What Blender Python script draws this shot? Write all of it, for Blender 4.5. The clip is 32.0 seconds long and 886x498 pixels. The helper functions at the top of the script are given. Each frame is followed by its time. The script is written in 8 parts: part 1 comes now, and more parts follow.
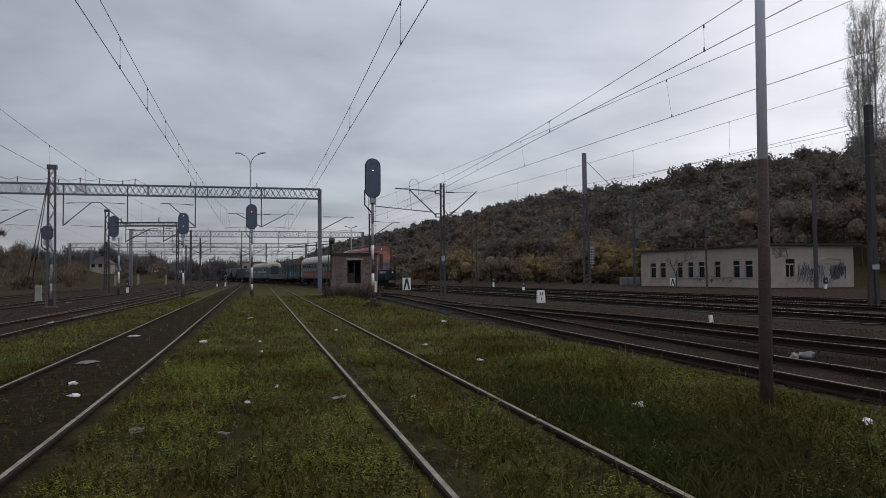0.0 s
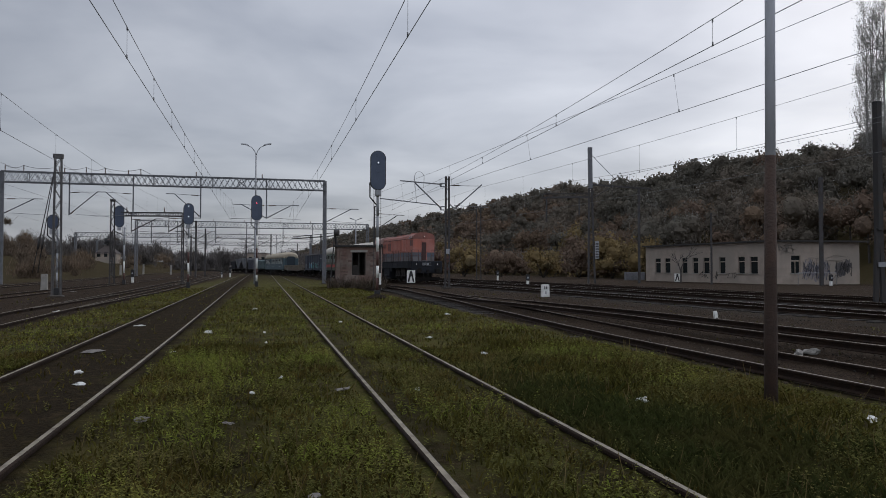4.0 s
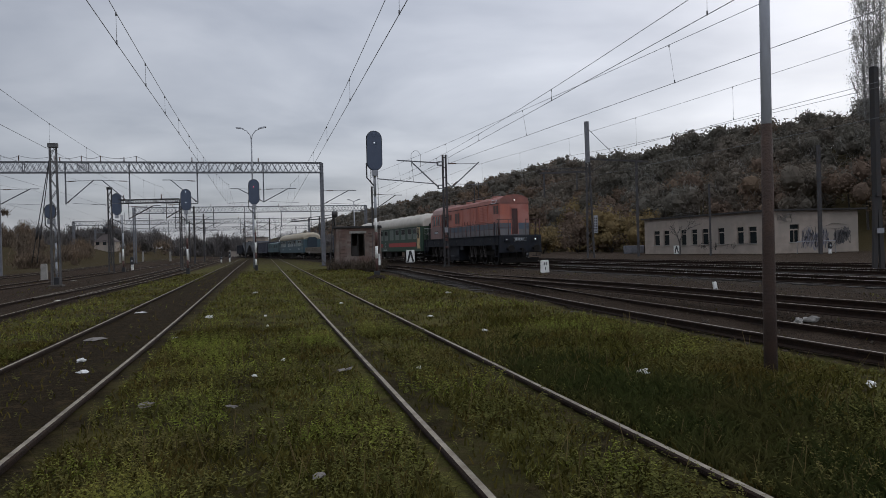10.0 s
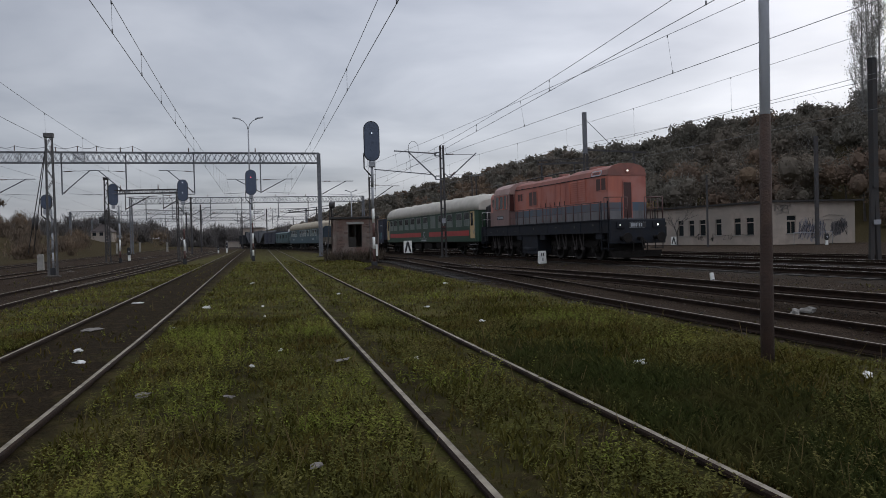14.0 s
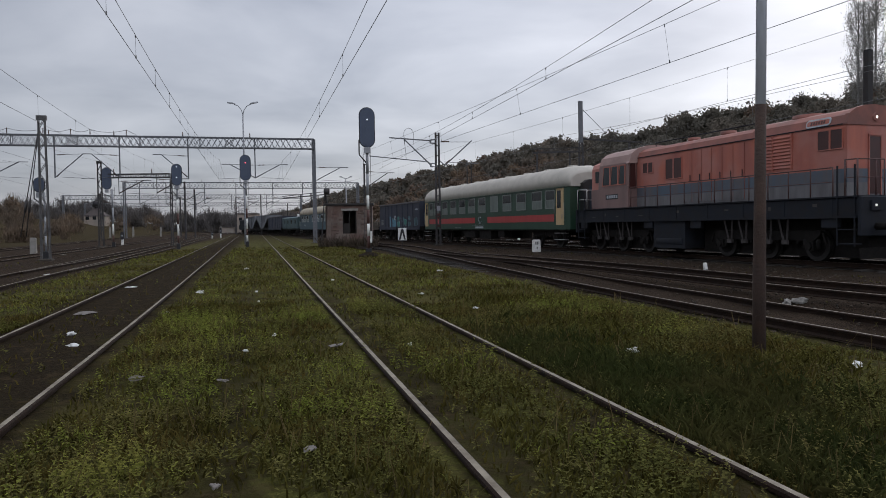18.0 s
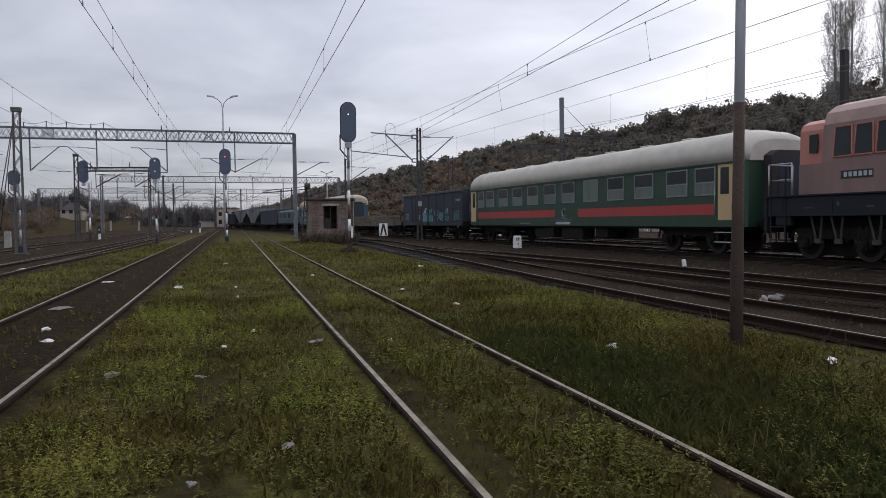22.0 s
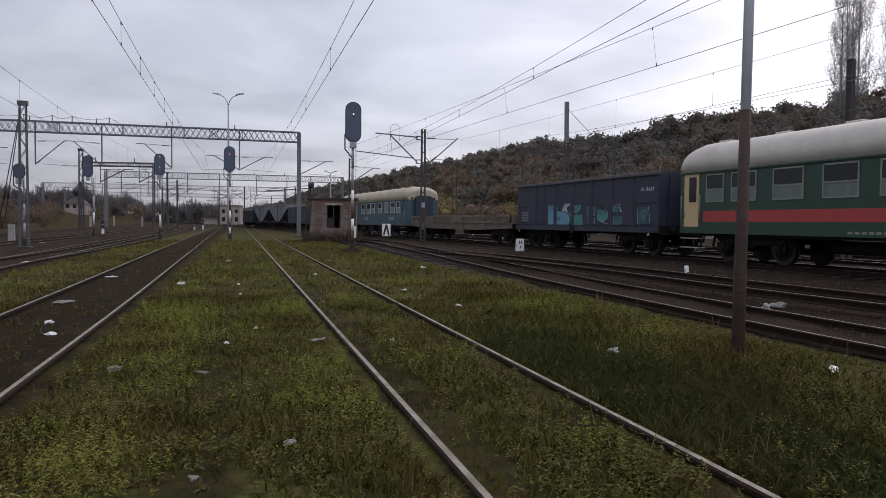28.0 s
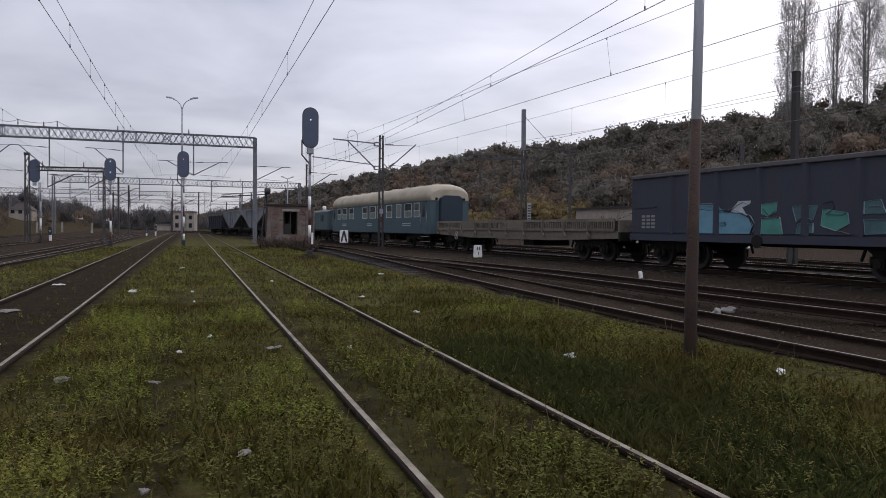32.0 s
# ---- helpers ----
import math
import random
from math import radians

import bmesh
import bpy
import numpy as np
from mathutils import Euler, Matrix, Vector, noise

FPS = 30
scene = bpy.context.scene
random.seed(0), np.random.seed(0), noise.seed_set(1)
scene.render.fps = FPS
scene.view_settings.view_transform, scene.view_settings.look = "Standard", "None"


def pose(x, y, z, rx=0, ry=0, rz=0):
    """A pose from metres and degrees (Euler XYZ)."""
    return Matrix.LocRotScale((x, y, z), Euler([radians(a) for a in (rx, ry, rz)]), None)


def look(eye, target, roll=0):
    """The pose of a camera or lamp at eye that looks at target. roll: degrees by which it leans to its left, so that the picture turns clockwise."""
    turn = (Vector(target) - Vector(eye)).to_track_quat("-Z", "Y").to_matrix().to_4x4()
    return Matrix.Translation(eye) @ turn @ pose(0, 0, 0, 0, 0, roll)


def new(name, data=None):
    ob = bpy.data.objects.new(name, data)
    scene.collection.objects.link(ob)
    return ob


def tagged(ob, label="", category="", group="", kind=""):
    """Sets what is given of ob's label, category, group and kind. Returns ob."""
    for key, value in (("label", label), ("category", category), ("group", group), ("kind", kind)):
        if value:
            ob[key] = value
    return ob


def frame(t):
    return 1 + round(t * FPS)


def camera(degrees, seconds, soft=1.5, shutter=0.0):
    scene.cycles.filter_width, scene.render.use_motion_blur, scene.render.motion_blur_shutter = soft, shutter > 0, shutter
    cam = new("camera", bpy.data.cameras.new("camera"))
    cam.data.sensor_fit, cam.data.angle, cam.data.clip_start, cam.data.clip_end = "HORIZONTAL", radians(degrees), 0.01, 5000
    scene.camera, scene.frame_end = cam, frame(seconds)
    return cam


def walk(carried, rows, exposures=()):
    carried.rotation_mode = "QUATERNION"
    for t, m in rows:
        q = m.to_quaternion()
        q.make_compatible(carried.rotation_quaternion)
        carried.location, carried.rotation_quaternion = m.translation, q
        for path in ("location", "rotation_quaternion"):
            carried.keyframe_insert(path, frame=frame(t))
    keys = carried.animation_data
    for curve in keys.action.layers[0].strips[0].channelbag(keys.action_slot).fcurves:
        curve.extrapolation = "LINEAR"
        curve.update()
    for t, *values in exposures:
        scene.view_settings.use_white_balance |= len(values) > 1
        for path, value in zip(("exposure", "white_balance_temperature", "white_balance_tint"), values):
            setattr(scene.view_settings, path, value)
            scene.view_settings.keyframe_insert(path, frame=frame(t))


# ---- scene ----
# ---------------------------------------------------------------- camera
cam = camera(63.5, 32.0, soft=0.9)
EYE = 1.47
TURNS = [  # seconds, small sway of the hand-held camera in metres, then yaw, pitch, roll
    (0, -0.003, 0.002, 0.000, -0.01, 2.09, 0.49),
    (0.5, -0.007, 0.004, 0.001, 0.10, 2.19, 0.38),
    (1, -0.008, 0.008, -0.000, 0.44, 1.94, 0.05),
    (1.5, -0.009, 0.011, -0.001, 0.40, 1.52, -0.09),
    (2, -0.007, 0.013, -0.001, -0.15, 1.08, -0.30),
    (2.5, -0.009, 0.013, 0.001, 0.01, 1.23, -0.15),
    (3, -0.011, 0.011, 0.003, -0.17, 1.39, -0.29),
    (3.5, -0.012, 0.009, 0.001, 0.26, 1.54, -0.17),
    (5.5, -0.007, 0.001, 0.002, 0.39, 1.47, 0.02),
    (6, -0.005, 0.000, 0.005, 0.38, 1.73, 0.32),
    (6.5, -0.008, 0.001, 0.005, -0.08, 1.47, 0.18),
    (7, -0.007, 0.001, 0.009, 0.11, 1.09, 0.45),
    (7.5, -0.006, -0.000, 0.011, 0.16, 1.33, 0.56),
    (8, -0.005, -0.000, 0.007, 0.10, 1.18, 0.65),
    (8.5, -0.007, 0.001, 0.003, 0.36, 0.28, 0.36),
    (9, -0.006, 0.003, -0.003, 0.27, 0.05, 0.74),
    (9.5, -0.004, 0.008, -0.006, 0.15, -0.32, 0.76),
    (10, 0.002, 0.010, -0.005, 0.28, -0.17, 1.52),
    (10.5, 0.002, 0.010, -0.005, 0.07, -0.02, 1.85),
    (11, -0.000, 0.012, -0.007, 0.43, -0.42, 1.57),
    (11.5, -0.002, 0.012, -0.010, 0.73, -0.33, 1.17),
    (12, -0.002, 0.013, -0.011, 0.43, -0.21, 1.40),
    (12.5, -0.001, 0.013, -0.012, 0.58, -0.37, 1.92),
    (13, 0.000, 0.016, -0.011, 1.19, -0.42, 1.76),
    (13.5, 0.000, 0.022, -0.010, 0.64, -0.85, 1.50),
    (14, -0.000, 0.025, -0.011, 0.07, -0.90, 1.46),
    (14.5, -0.002, 0.024, -0.011, 0.20, -0.74, 1.23),
    (16.5, -0.004, 0.022, -0.018, -0.79, -1.17, 0.97),
    (17, -0.004, 0.021, -0.020, -0.48, -1.47, 1.16),
    (17.5, -0.003, 0.018, -0.020, -0.34, -1.61, 0.96),
    (18, -0.004, 0.017, -0.023, -0.37, -1.89, 0.85),
    (18.5, -0.005, 0.017, -0.024, -0.61, -1.85, 0.88),
    (19, -0.005, 0.016, -0.022, -0.41, -1.86, 0.72),
    (19.5, -0.003, 0.017, -0.021, -0.69, -1.70, 0.83),
    (20, -0.000, 0.021, -0.021, -1.11, -1.78, 0.92),
    (20.5, 0.002, 0.026, -0.023, -1.65, -1.69, 0.67),
    (21, 0.006, 0.036, -0.022, -2.01, -2.53, 1.01),
    (21.5, 0.007, 0.040, -0.022, -2.49, -2.42, 0.94),
    (22, 0.004, 0.032, -0.021, -1.86, -2.26, 0.57),
    (22.5, -0.004, 0.021, -0.021, -1.35, -1.62, 0.24),
    (23, -0.007, 0.011, -0.023, -1.44, -1.64, 0.02),
    (23.5, -0.010, 0.006, -0.024, -1.35, -1.49, -0.26),
    (24, -0.013, 0.004, -0.023, -1.51, -1.62, -0.43),
    (24.5, -0.014, 0.002, -0.025, -1.18, -1.66, -0.64),
    (25, -0.013, -0.000, -0.025, -1.74, -1.56, -0.62),
    (25.5, -0.013, -0.003, -0.025, -1.77, -1.50, -0.37),
    (27.5, -0.017, 0.016, -0.028, -1.42, -2.38, -0.53),
    (28, -0.014, 0.016, -0.029, -1.64, -2.12, -0.57),
    (28.5, -0.013, 0.015, -0.028, -2.53, -1.93, -0.66),
    (29, -0.012, 0.012, -0.027, -2.60, -1.92, -0.48),
    (29.5, -0.012, 0.010, -0.024, -2.67, -1.63, -0.50),
    (30, -0.011, 0.008, -0.025, -2.81, -1.36, -0.32),
    (30.5, -0.010, 0.006, -0.024, -2.96, -1.23, -0.28),
    (31, -0.009, 0.007, -0.026, -3.50, -1.40, -0.28),
    (31.5, -0.007, 0.008, -0.026, -3.93, -1.59, -0.32),
    (32, -0.007, 0.011, -0.025, -4.98, -1.58, -0.59),
]
LIGHT = [(0, -0.20, 6400, 10), (4.5, -0.21, 6400, 10), (8.5, -0.2, 6400, 10), (10.3, -0.12, 6400, 10), (13, -0.13, 6400, 10), (16, -0.06, 6420, 11), (18.5, 0.0, 6410, 11), (20.5, 0.14, 6420, 12), (25, 0.20, 6430, 15), (32, 0.18, 6430, 16)]
walk(cam, [(t, pose(dx, dy, EYE + dz, 90 + p, r, y)) for t, dx, dy, dz, y, p, r in TURNS], LIGHT)

# ---------------------------------------------------------------- world and light
SUN_AZ, SUN_EL = radians(38), radians(34)


def build_world():
    w = bpy.data.worlds.new("overcast_sky")
    scene.world = w
    w.use_nodes = True
    nt = w.node_tree
    for n in list(nt.nodes):
        nt.nodes.remove(n)
    out = nt.nodes.new("ShaderNodeOutputWorld")
    sky = nt.nodes.new("ShaderNodeTexSky")
    sky.sky_type, sky.sun_disc = "NISHITA", False
    sky.sun_elevation, sky.sun_rotation = SUN_EL, SUN_AZ
    sky.air_density, sky.dust_density, sky.ozone_density = 1.0, 2.0, 1.5
    b0 = nt.nodes.new("ShaderNodeBackground")
    b0.inputs[1].default_value = 0.02
    nt.links.new(sky.outputs[0], b0.inputs[0])
    tc = nt.nodes.new("ShaderNodeTexCoord")
    sep = nt.nodes.new("ShaderNodeSeparateXYZ")
    nt.links.new(tc.outputs["Generated"], sep.inputs[0])
    # cloud deck: project the direction onto a flat layer
    zc = nt.nodes.new("ShaderNodeMath"); zc.operation = "MAXIMUM"; zc.inputs[1].default_value = 0.0
    nt.links.new(sep.outputs[2], zc.inputs[0])
    za = nt.nodes.new("ShaderNodeMath"); za.operation = "ADD"; za.inputs[1].default_value = 0.16
    nt.links.new(zc.outputs[0], za.inputs[0])
    dx = nt.nodes.new("ShaderNodeMath"); dx.operation = "DIVIDE"
    dy = nt.nodes.new("ShaderNodeMath"); dy.operation = "DIVIDE"
    nt.links.new(sep.outputs[0], dx.inputs[0]); nt.links.new(za.outputs[0], dx.inputs[1])
    nt.links.new(sep.outputs[1], dy.inputs[0]); nt.links.new(za.outputs[0], dy.inputs[1])
    com = nt.nodes.new("ShaderNodeCombineXYZ")
    nt.links.new(dx.outputs[0], com.inputs[0]); nt.links.new(dy.outputs[0], com.inputs[1])
    n1 = nt.nodes.new("ShaderNodeTexNoise"); n1.inputs["Scale"].default_value = 1.15; n1.inputs["Detail"].default_value = 5; n1.inputs["Roughness"].default_value = 0.48; n1.inputs["Distortion"].default_value = 0.3
    nt.links.new(com.outputs[0], n1.inputs["Vector"])
    ramp = nt.nodes.new("ShaderNodeValToRGB")
    e = ramp.color_ramp.elements
    e[0].position, e[0].color = 0.30, (0.36, 0.385, 0.45, 1)
    e[1].position, e[1].color = 0.70, (0.72, 0.74, 0.80, 1)
    nt.links.new(n1.outputs[0], ramp.inputs[0])
    # the cloud is thickest low on one side
    THICK_AZ, THICK_EL = radians(-60), radians(25)
    dot = nt.nodes.new("ShaderNodeVectorMath"); dot.operation = "DOT_PRODUCT"
    dot.inputs[1].default_value = (math.sin(THICK_AZ) * math.cos(THICK_EL), math.cos(THICK_AZ) * math.cos(THICK_EL), math.sin(THICK_EL))
    nt.links.new(tc.outputs["Generated"], dot.inputs[0])
    mr = nt.nodes.new("ShaderNodeMapRange")
    mr.inputs[1].default_value, mr.inputs[2].default_value, mr.inputs[3].default_value, mr.inputs[4].default_value = 0.2, 1.0, 1.25, 0.68
    nt.links.new(dot.outputs["Value"], mr.inputs[0])
    b1 = nt.nodes.new("ShaderNodeBackground")
    nt.links.new(ramp.outputs[0], b1.inputs[0])
    # the deck thickens towards the horizon
    lo = nt.nodes.new("ShaderNodeMapRange")
    lo.inputs[1].default_value, lo.inputs[2].default_value, lo.inputs[3].default_value, lo.inputs[4].default_value = 0.0, 0.36, 0.70, 1.0
    nt.links.new(sep.outputs[2], lo.inputs[0])
    # and is brightest overhead, as an overcast sky is
    up = nt.nodes.new("ShaderNodeMapRange")
    up.inputs[1].default_value, up.inputs[2].default_value, up.inputs[3].default_value, up.inputs[4].default_value = 0.36, 1.0, 1.0, 1.75
    nt.links.new(sep.outputs[2], up.inputs[0])
    mu = nt.nodes.new("ShaderNodeMath"); mu.operation = "MULTIPLY"
    nt.links.new(lo.outputs[0], mu.inputs[0]); nt.links.new(up.outputs[0], mu.inputs[1])
    lo = mu
    ml_ = nt.nodes.new("ShaderNodeMath"); ml_.operation = "MULTIPLY"
    nt.links.new(mr.outputs[0], ml_.inputs[0]); nt.links.new(lo.outputs[0], ml_.inputs[1])
    nt.links.new(ml_.outputs[0], b1.inputs[1])
    add = nt.nodes.new("ShaderNodeAddShader")
    nt.links.new(b0.outputs[0], add.inputs[0]); nt.links.new(b1.outputs[0], add.inputs[1])
    nt.links.new(add.outputs[0], out.inputs[0])


build_world()
sun = new("sun", bpy.data.lights.new("sun", "SUN"))
sun.data.energy, sun.data.angle, sun.data.color = 0.6, radians(25), (1.0, 0.97, 0.93)
sun.matrix_world = look((0, 0, 60), (-math.sin(SUN_AZ) * 30, -math.cos(SUN_AZ) * 30, 60 - 30 * math.tan(SUN_EL)))


# ---------------------------------------------------------------- materials
MATS = {}


def mat(name, col, rough=0.7, metal=0.0, col2=None, scale=3.0, amount=0.5, bump=0.0, bscale=40.0, col3=None, scale3=0.6, random_shift=0.0, streak=False, emit=None, estr=0.0, spec=0.5, translucent=0.0):
    """A procedural surface: base colour varied at two scales, with fine relief."""
    if name in MATS:
        return MATS[name]
    m = bpy.data.materials.new(name)
    m.use_nodes = True
    nt = m.node_tree
    b = nt.nodes["Principled BSDF"]
    L = nt.links.new
    b.inputs["Roughness"].default_value = rough
    b.inputs["Metallic"].default_value = metal
    b.inputs["Specular IOR Level"].default_value = spec
    tc = nt.nodes.new("ShaderNodeTexCoord")
    vec = tc.outputs["Object"]
    if streak:
        mp = nt.nodes.new("ShaderNodeMapping")
        mp.inputs["Scale"].default_value = (1.0, 1.0, 0.16)
        L(vec, mp.inputs[0])
        vec = mp.outputs[0]
    c2 = col2 or tuple(c * 0.6 for c in col)
    n1 = nt.nodes.new("ShaderNodeTexNoise")
    n1.inputs["Scale"].default_value, n1.inputs["Detail"].default_value, n1.inputs["Roughness"].default_value = scale, 6, 0.62
    L(vec, n1.inputs["Vector"])
    r1 = nt.nodes.new("ShaderNodeMapRange")
    r1.inputs[1].default_value, r1.inputs[2].default_value, r1.inputs[4].default_value = 0.38, 0.68, amount
    L(n1.outputs[0], r1.inputs[0])
    mx = nt.nodes.new("ShaderNodeMix"); mx.data_type = "RGBA"
    mx.inputs["A"].default_value, mx.inputs["B"].default_value = (*col, 1), (*c2, 1)
    L(r1.outputs[0], mx.inputs["Factor"])
    res = mx.outputs["Result"]
    if col3:
        n2 = nt.nodes.new("ShaderNodeTexNoise")
        n2.inputs["Scale"].default_value, n2.inputs["Detail"].default_value = scale3, 4
        L(tc.outputs["Object"], n2.inputs["Vector"])
        r2 = nt.nodes.new("ShaderNodeMapRange")
        r2.inputs[1].default_value, r2.inputs[2].default_value = 0.45, 0.62
        L(n2.outputs[0], r2.inputs[0])
        m2 = nt.nodes.new("ShaderNodeMix"); m2.data_type = "RGBA"
        m2.inputs["B"].default_value = (*col3, 1)
        L(res, m2.inputs["A"]); L(r2.outputs[0], m2.inputs["Factor"])
        res = m2.outputs["Result"]
    if random_shift:
        oi = nt.nodes.new("ShaderNodeObjectInfo")
        gi = nt.nodes.new("ShaderNodeNewGeometry")
        ad = nt.nodes.new("ShaderNodeMath"); ad.operation = "ADD"
        L(oi.outputs["Random"], ad.inputs[0]); L(gi.outputs["Random Per Island"], ad.inputs[1])
        fr = nt.nodes.new("ShaderNodeMath"); fr.operation = "FRACT"
        L(ad.outputs[0], fr.inputs[0])
        rr = nt.nodes.new("ShaderNodeMapRange")
        rr.inputs[3].default_value, rr.inputs[4].default_value = 1 - random_shift, 1 + random_shift
        L(fr.outputs[0], rr.inputs[0])
        hs = nt.nodes.new("ShaderNodeHueSaturation")
        L(rr.outputs[0], hs.inputs["Value"]); L(res, hs.inputs["Color"])
        res = hs.outputs[0]
    L(res, b.inputs["Base Color"])
    if bump:
        n3 = nt.nodes.new("ShaderNodeTexNoise")
        n3.inputs["Scale"].default_value, n3.inputs["Detail"].default_value = bscale, 4
        L(tc.outputs["Object"], n3.inputs["Vector"])
        bp = nt.nodes.new("ShaderNodeBump")
        bp.inputs["Strength"].default_value, bp.inputs["Distance"].default_value = bump, 0.05
        L(n3.outputs[0], bp.inputs["Height"]); L(bp.outputs[0], b.inputs["Normal"])
    if translucent:
        tl = nt.nodes.new("ShaderNodeBsdfTranslucent")
        L(res, tl.inputs["Color"])
        ms = nt.nodes.new("ShaderNodeMixShader")
        ms.inputs[0].default_value = translucent
        L(b.outputs[0], ms.inputs[1]); L(tl.outputs[0], ms.inputs[2])
        L(ms.outputs[0], nt.nodes["Material Output"].inputs["Surface"])
    if emit:
        b.inputs["Emission Color"].default_value = (*emit, 1)
        b.inputs["Emission Strength"].default_value = estr
    MATS[name] = m
    return m


RUST = mat("rusty_rail", (0.022, 0.012, 0.007), 0.9, 0.0, (0.009, 0.0055, 0.004), 6, 0.8, 0.3, 60, spec=0.2)
RAILHEAD = mat("polished_rail_head", (0.55, 0.53, 0.50), 0.28, 0.9, (0.36, 0.33, 0.30), 2.5, 0.7)
RAILDULL = mat("worn_dull_rail_head", (0.25, 0.222, 0.170), 0.6, 0.0, (0.085, 0.066, 0.046), 5.0, 0.9, spec=0.15)
# rusted heads, lightened so that the colour carries the highlight along the top
RAILOLD = mat("rusted_rail_head_highlight", (0.15, 0.122, 0.092), 0.55, 0.1, (0.058, 0.042, 0.030), 5, 0.85, spec=0.3)
SLEEPER = mat("tarred_timber", (0.026, 0.021, 0.016), 0.9, 0, (0.012, 0.010, 0.008), 9, 0.8, 0.5, 50, random_shift=0.3)
BALLAST = mat("dirty_ballast", (0.039, 0.029, 0.020), 0.95, 0, (0.011, 0.008, 0.0056), 22, 0.9, 0.9, 30, (0.025, 0.020, 0.016), 0.8, spec=0.05)
GALV = mat("painted_grey_steel", (0.15, 0.155, 0.17), 0.6, 0.1, (0.085, 0.085, 0.09), 4, 0.7, 0.15, 40)
FOOT = mat("soil_stained_concrete", (0.055, 0.046, 0.036), 0.95, 0, (0.028, 0.023, 0.018), 4, 0.8, 0.5, 30)
DARKST = mat("dark_weathered_steel", (0.055, 0.056, 0.06), 0.7, 0.3, (0.05, 0.036, 0.028), 5, 0.8, 0.2, 40)
WIREM = mat("dark_copper_wire", (0.15, 0.15, 0.155), 0.6, 0.1)
INSUL = mat("brown_insulator", (0.09, 0.045, 0.03), 0.3)
CONC = mat("weathered_concrete", (0.30, 0.285, 0.26), 0.9, 0, (0.17, 0.16, 0.14), 3, 0.7, 0.5, 30)
WHITE = mat("white_paint", (0.74, 0.74, 0.71), 0.6, 0, (0.45, 0.44, 0.40), 5, 0.6)
REDP = mat("dirty_red_band_paint", (0.085, 0.035, 0.028), 0.7, 0, (0.05, 0.030, 0.025), 5, 0.7)
BLACK = mat("black_paint", (0.018, 0.018, 0.02), 0.6)
SIGBLUE = mat("slate_blue_signal_enamel", (0.064, 0.084, 0.13), 0.42, 0, (0.05, 0.066, 0.105), 3, 0.5)
GLASSD = mat("dark_glass", (0.012, 0.016, 0.017), 0.15, 0, (0.02, 0.024, 0.026), 2, 0.5, spec=0.3)


# ---------------------------------------------------------------- mesh helpers
def link(name, bm, material, parent=None, label="", smooth=False):
    me = bpy.data.meshes.new(name)
    bm.to_mesh(me)
    bm.free()
    for m in (material if isinstance(material, (list, tuple)) else [material]):
        me.materials.append(m)
    if smooth:
        me.shade_smooth()
    ob = new(name, me)
    if parent is not None:
        ob.parent = parent
    if label:
        ob["label"] = label
    return ob


def part(name, bm, material, parent, label="", smooth=False):
    return link(name, bm, material, parent, label, smooth)


def empty(name, m, label, category, group="", kind=""):
    ob = new(name)
    ob.matrix_basis = m
    return tagged(ob, label, category, group, kind)


def box(bm, x0, x1, y0, y1, z0, z1, mi=0):
    v = [bm.verts.new((x, y, z)) for x in (x0, x1) for y in (y0, y1) for z in (z0, z1)]
    for f in ((0, 1, 3, 2), (4, 6, 7, 5), (0, 4, 5, 1), (2, 3, 7, 6), (0, 2, 6, 4), (1, 5, 7, 3)):
        bm.faces.new([v[i] for i in f]).material_index = mi


def cyl(bm, p0, p1, r0, r1=None, n=10, mi=0, caps=True):
    p0, p1 = Vector(p0), Vector(p1)
    r1 = r0 if r1 is None else r1
    q = (p1 - p0).to_track_quat("Z", "Y")
    rings = []
    for p, r in ((p0, r0), (p1, r1)):
        rings.append([bm.verts.new(p + q @ Vector((r * math.cos(2 * math.pi * i / n), r * math.sin(2 * math.pi * i / n), 0))) for i in range(n)])
    for i in range(n):
        f = bm.faces.new((rings[0][i], rings[0][(i + 1) % n], rings[1][(i + 1) % n], rings[1][i]))
        f.material_index, f.smooth = mi, True
    if caps:
        bm.faces.new(rings[0][::-1]).material_index = mi
        bm.faces.new(rings[1]).material_index = mi


def bar(bm, p0, p1, w, h=None, mi=0):
    """A square bar between two points."""
    p0, p1 = Vector(p0), Vector(p1)
    h = w if h is None else h
    q = (p1 - p0).to_track_quat("Z", "Y")
    r = [[bm.verts.new(p + q @ Vector((a * w / 2, b * h / 2, 0))) for a, b in ((-1, -1), (1, -1), (1, 1), (-1, 1))] for p in (p0, p1)]
    for i in range(4):
        bm.faces.new((r[0][i], r[0][(i + 1) % 4], r[1][(i + 1) % 4], r[1][i])).material_index = mi
    bm.faces.new(r[0][::-1]).material_index = mi
    bm.faces.new(r[1]).material_index = mi


def tube(bm, pts, r, n=6, mi=0):
    """One bent round rod through the points."""
    P = [Vector(p) for p in pts]
    rings = []
    for i, p in enumerate(P):
        q = (P[min(i + 1, len(P) - 1)] - P[max(i - 1, 0)]).to_track_quat("Z", "Y")
        rings.append([p + q @ Vector((r * math.cos(2 * math.pi * k / n), r * math.sin(2 * math.pi * k / n), 0)) for k in range(n)])
    # keep neighbouring rings from twisting
    for i in range(1, len(rings)):
        a, b = rings[i - 1], rings[i]
        s = min(range(n), key=lambda j: sum((a[k] - b[(k + j) % n]).length for k in range(n)))
        rings[i] = b[s:] + b[:s]
    loft(bm, rings, mi=mi, smooth=True)


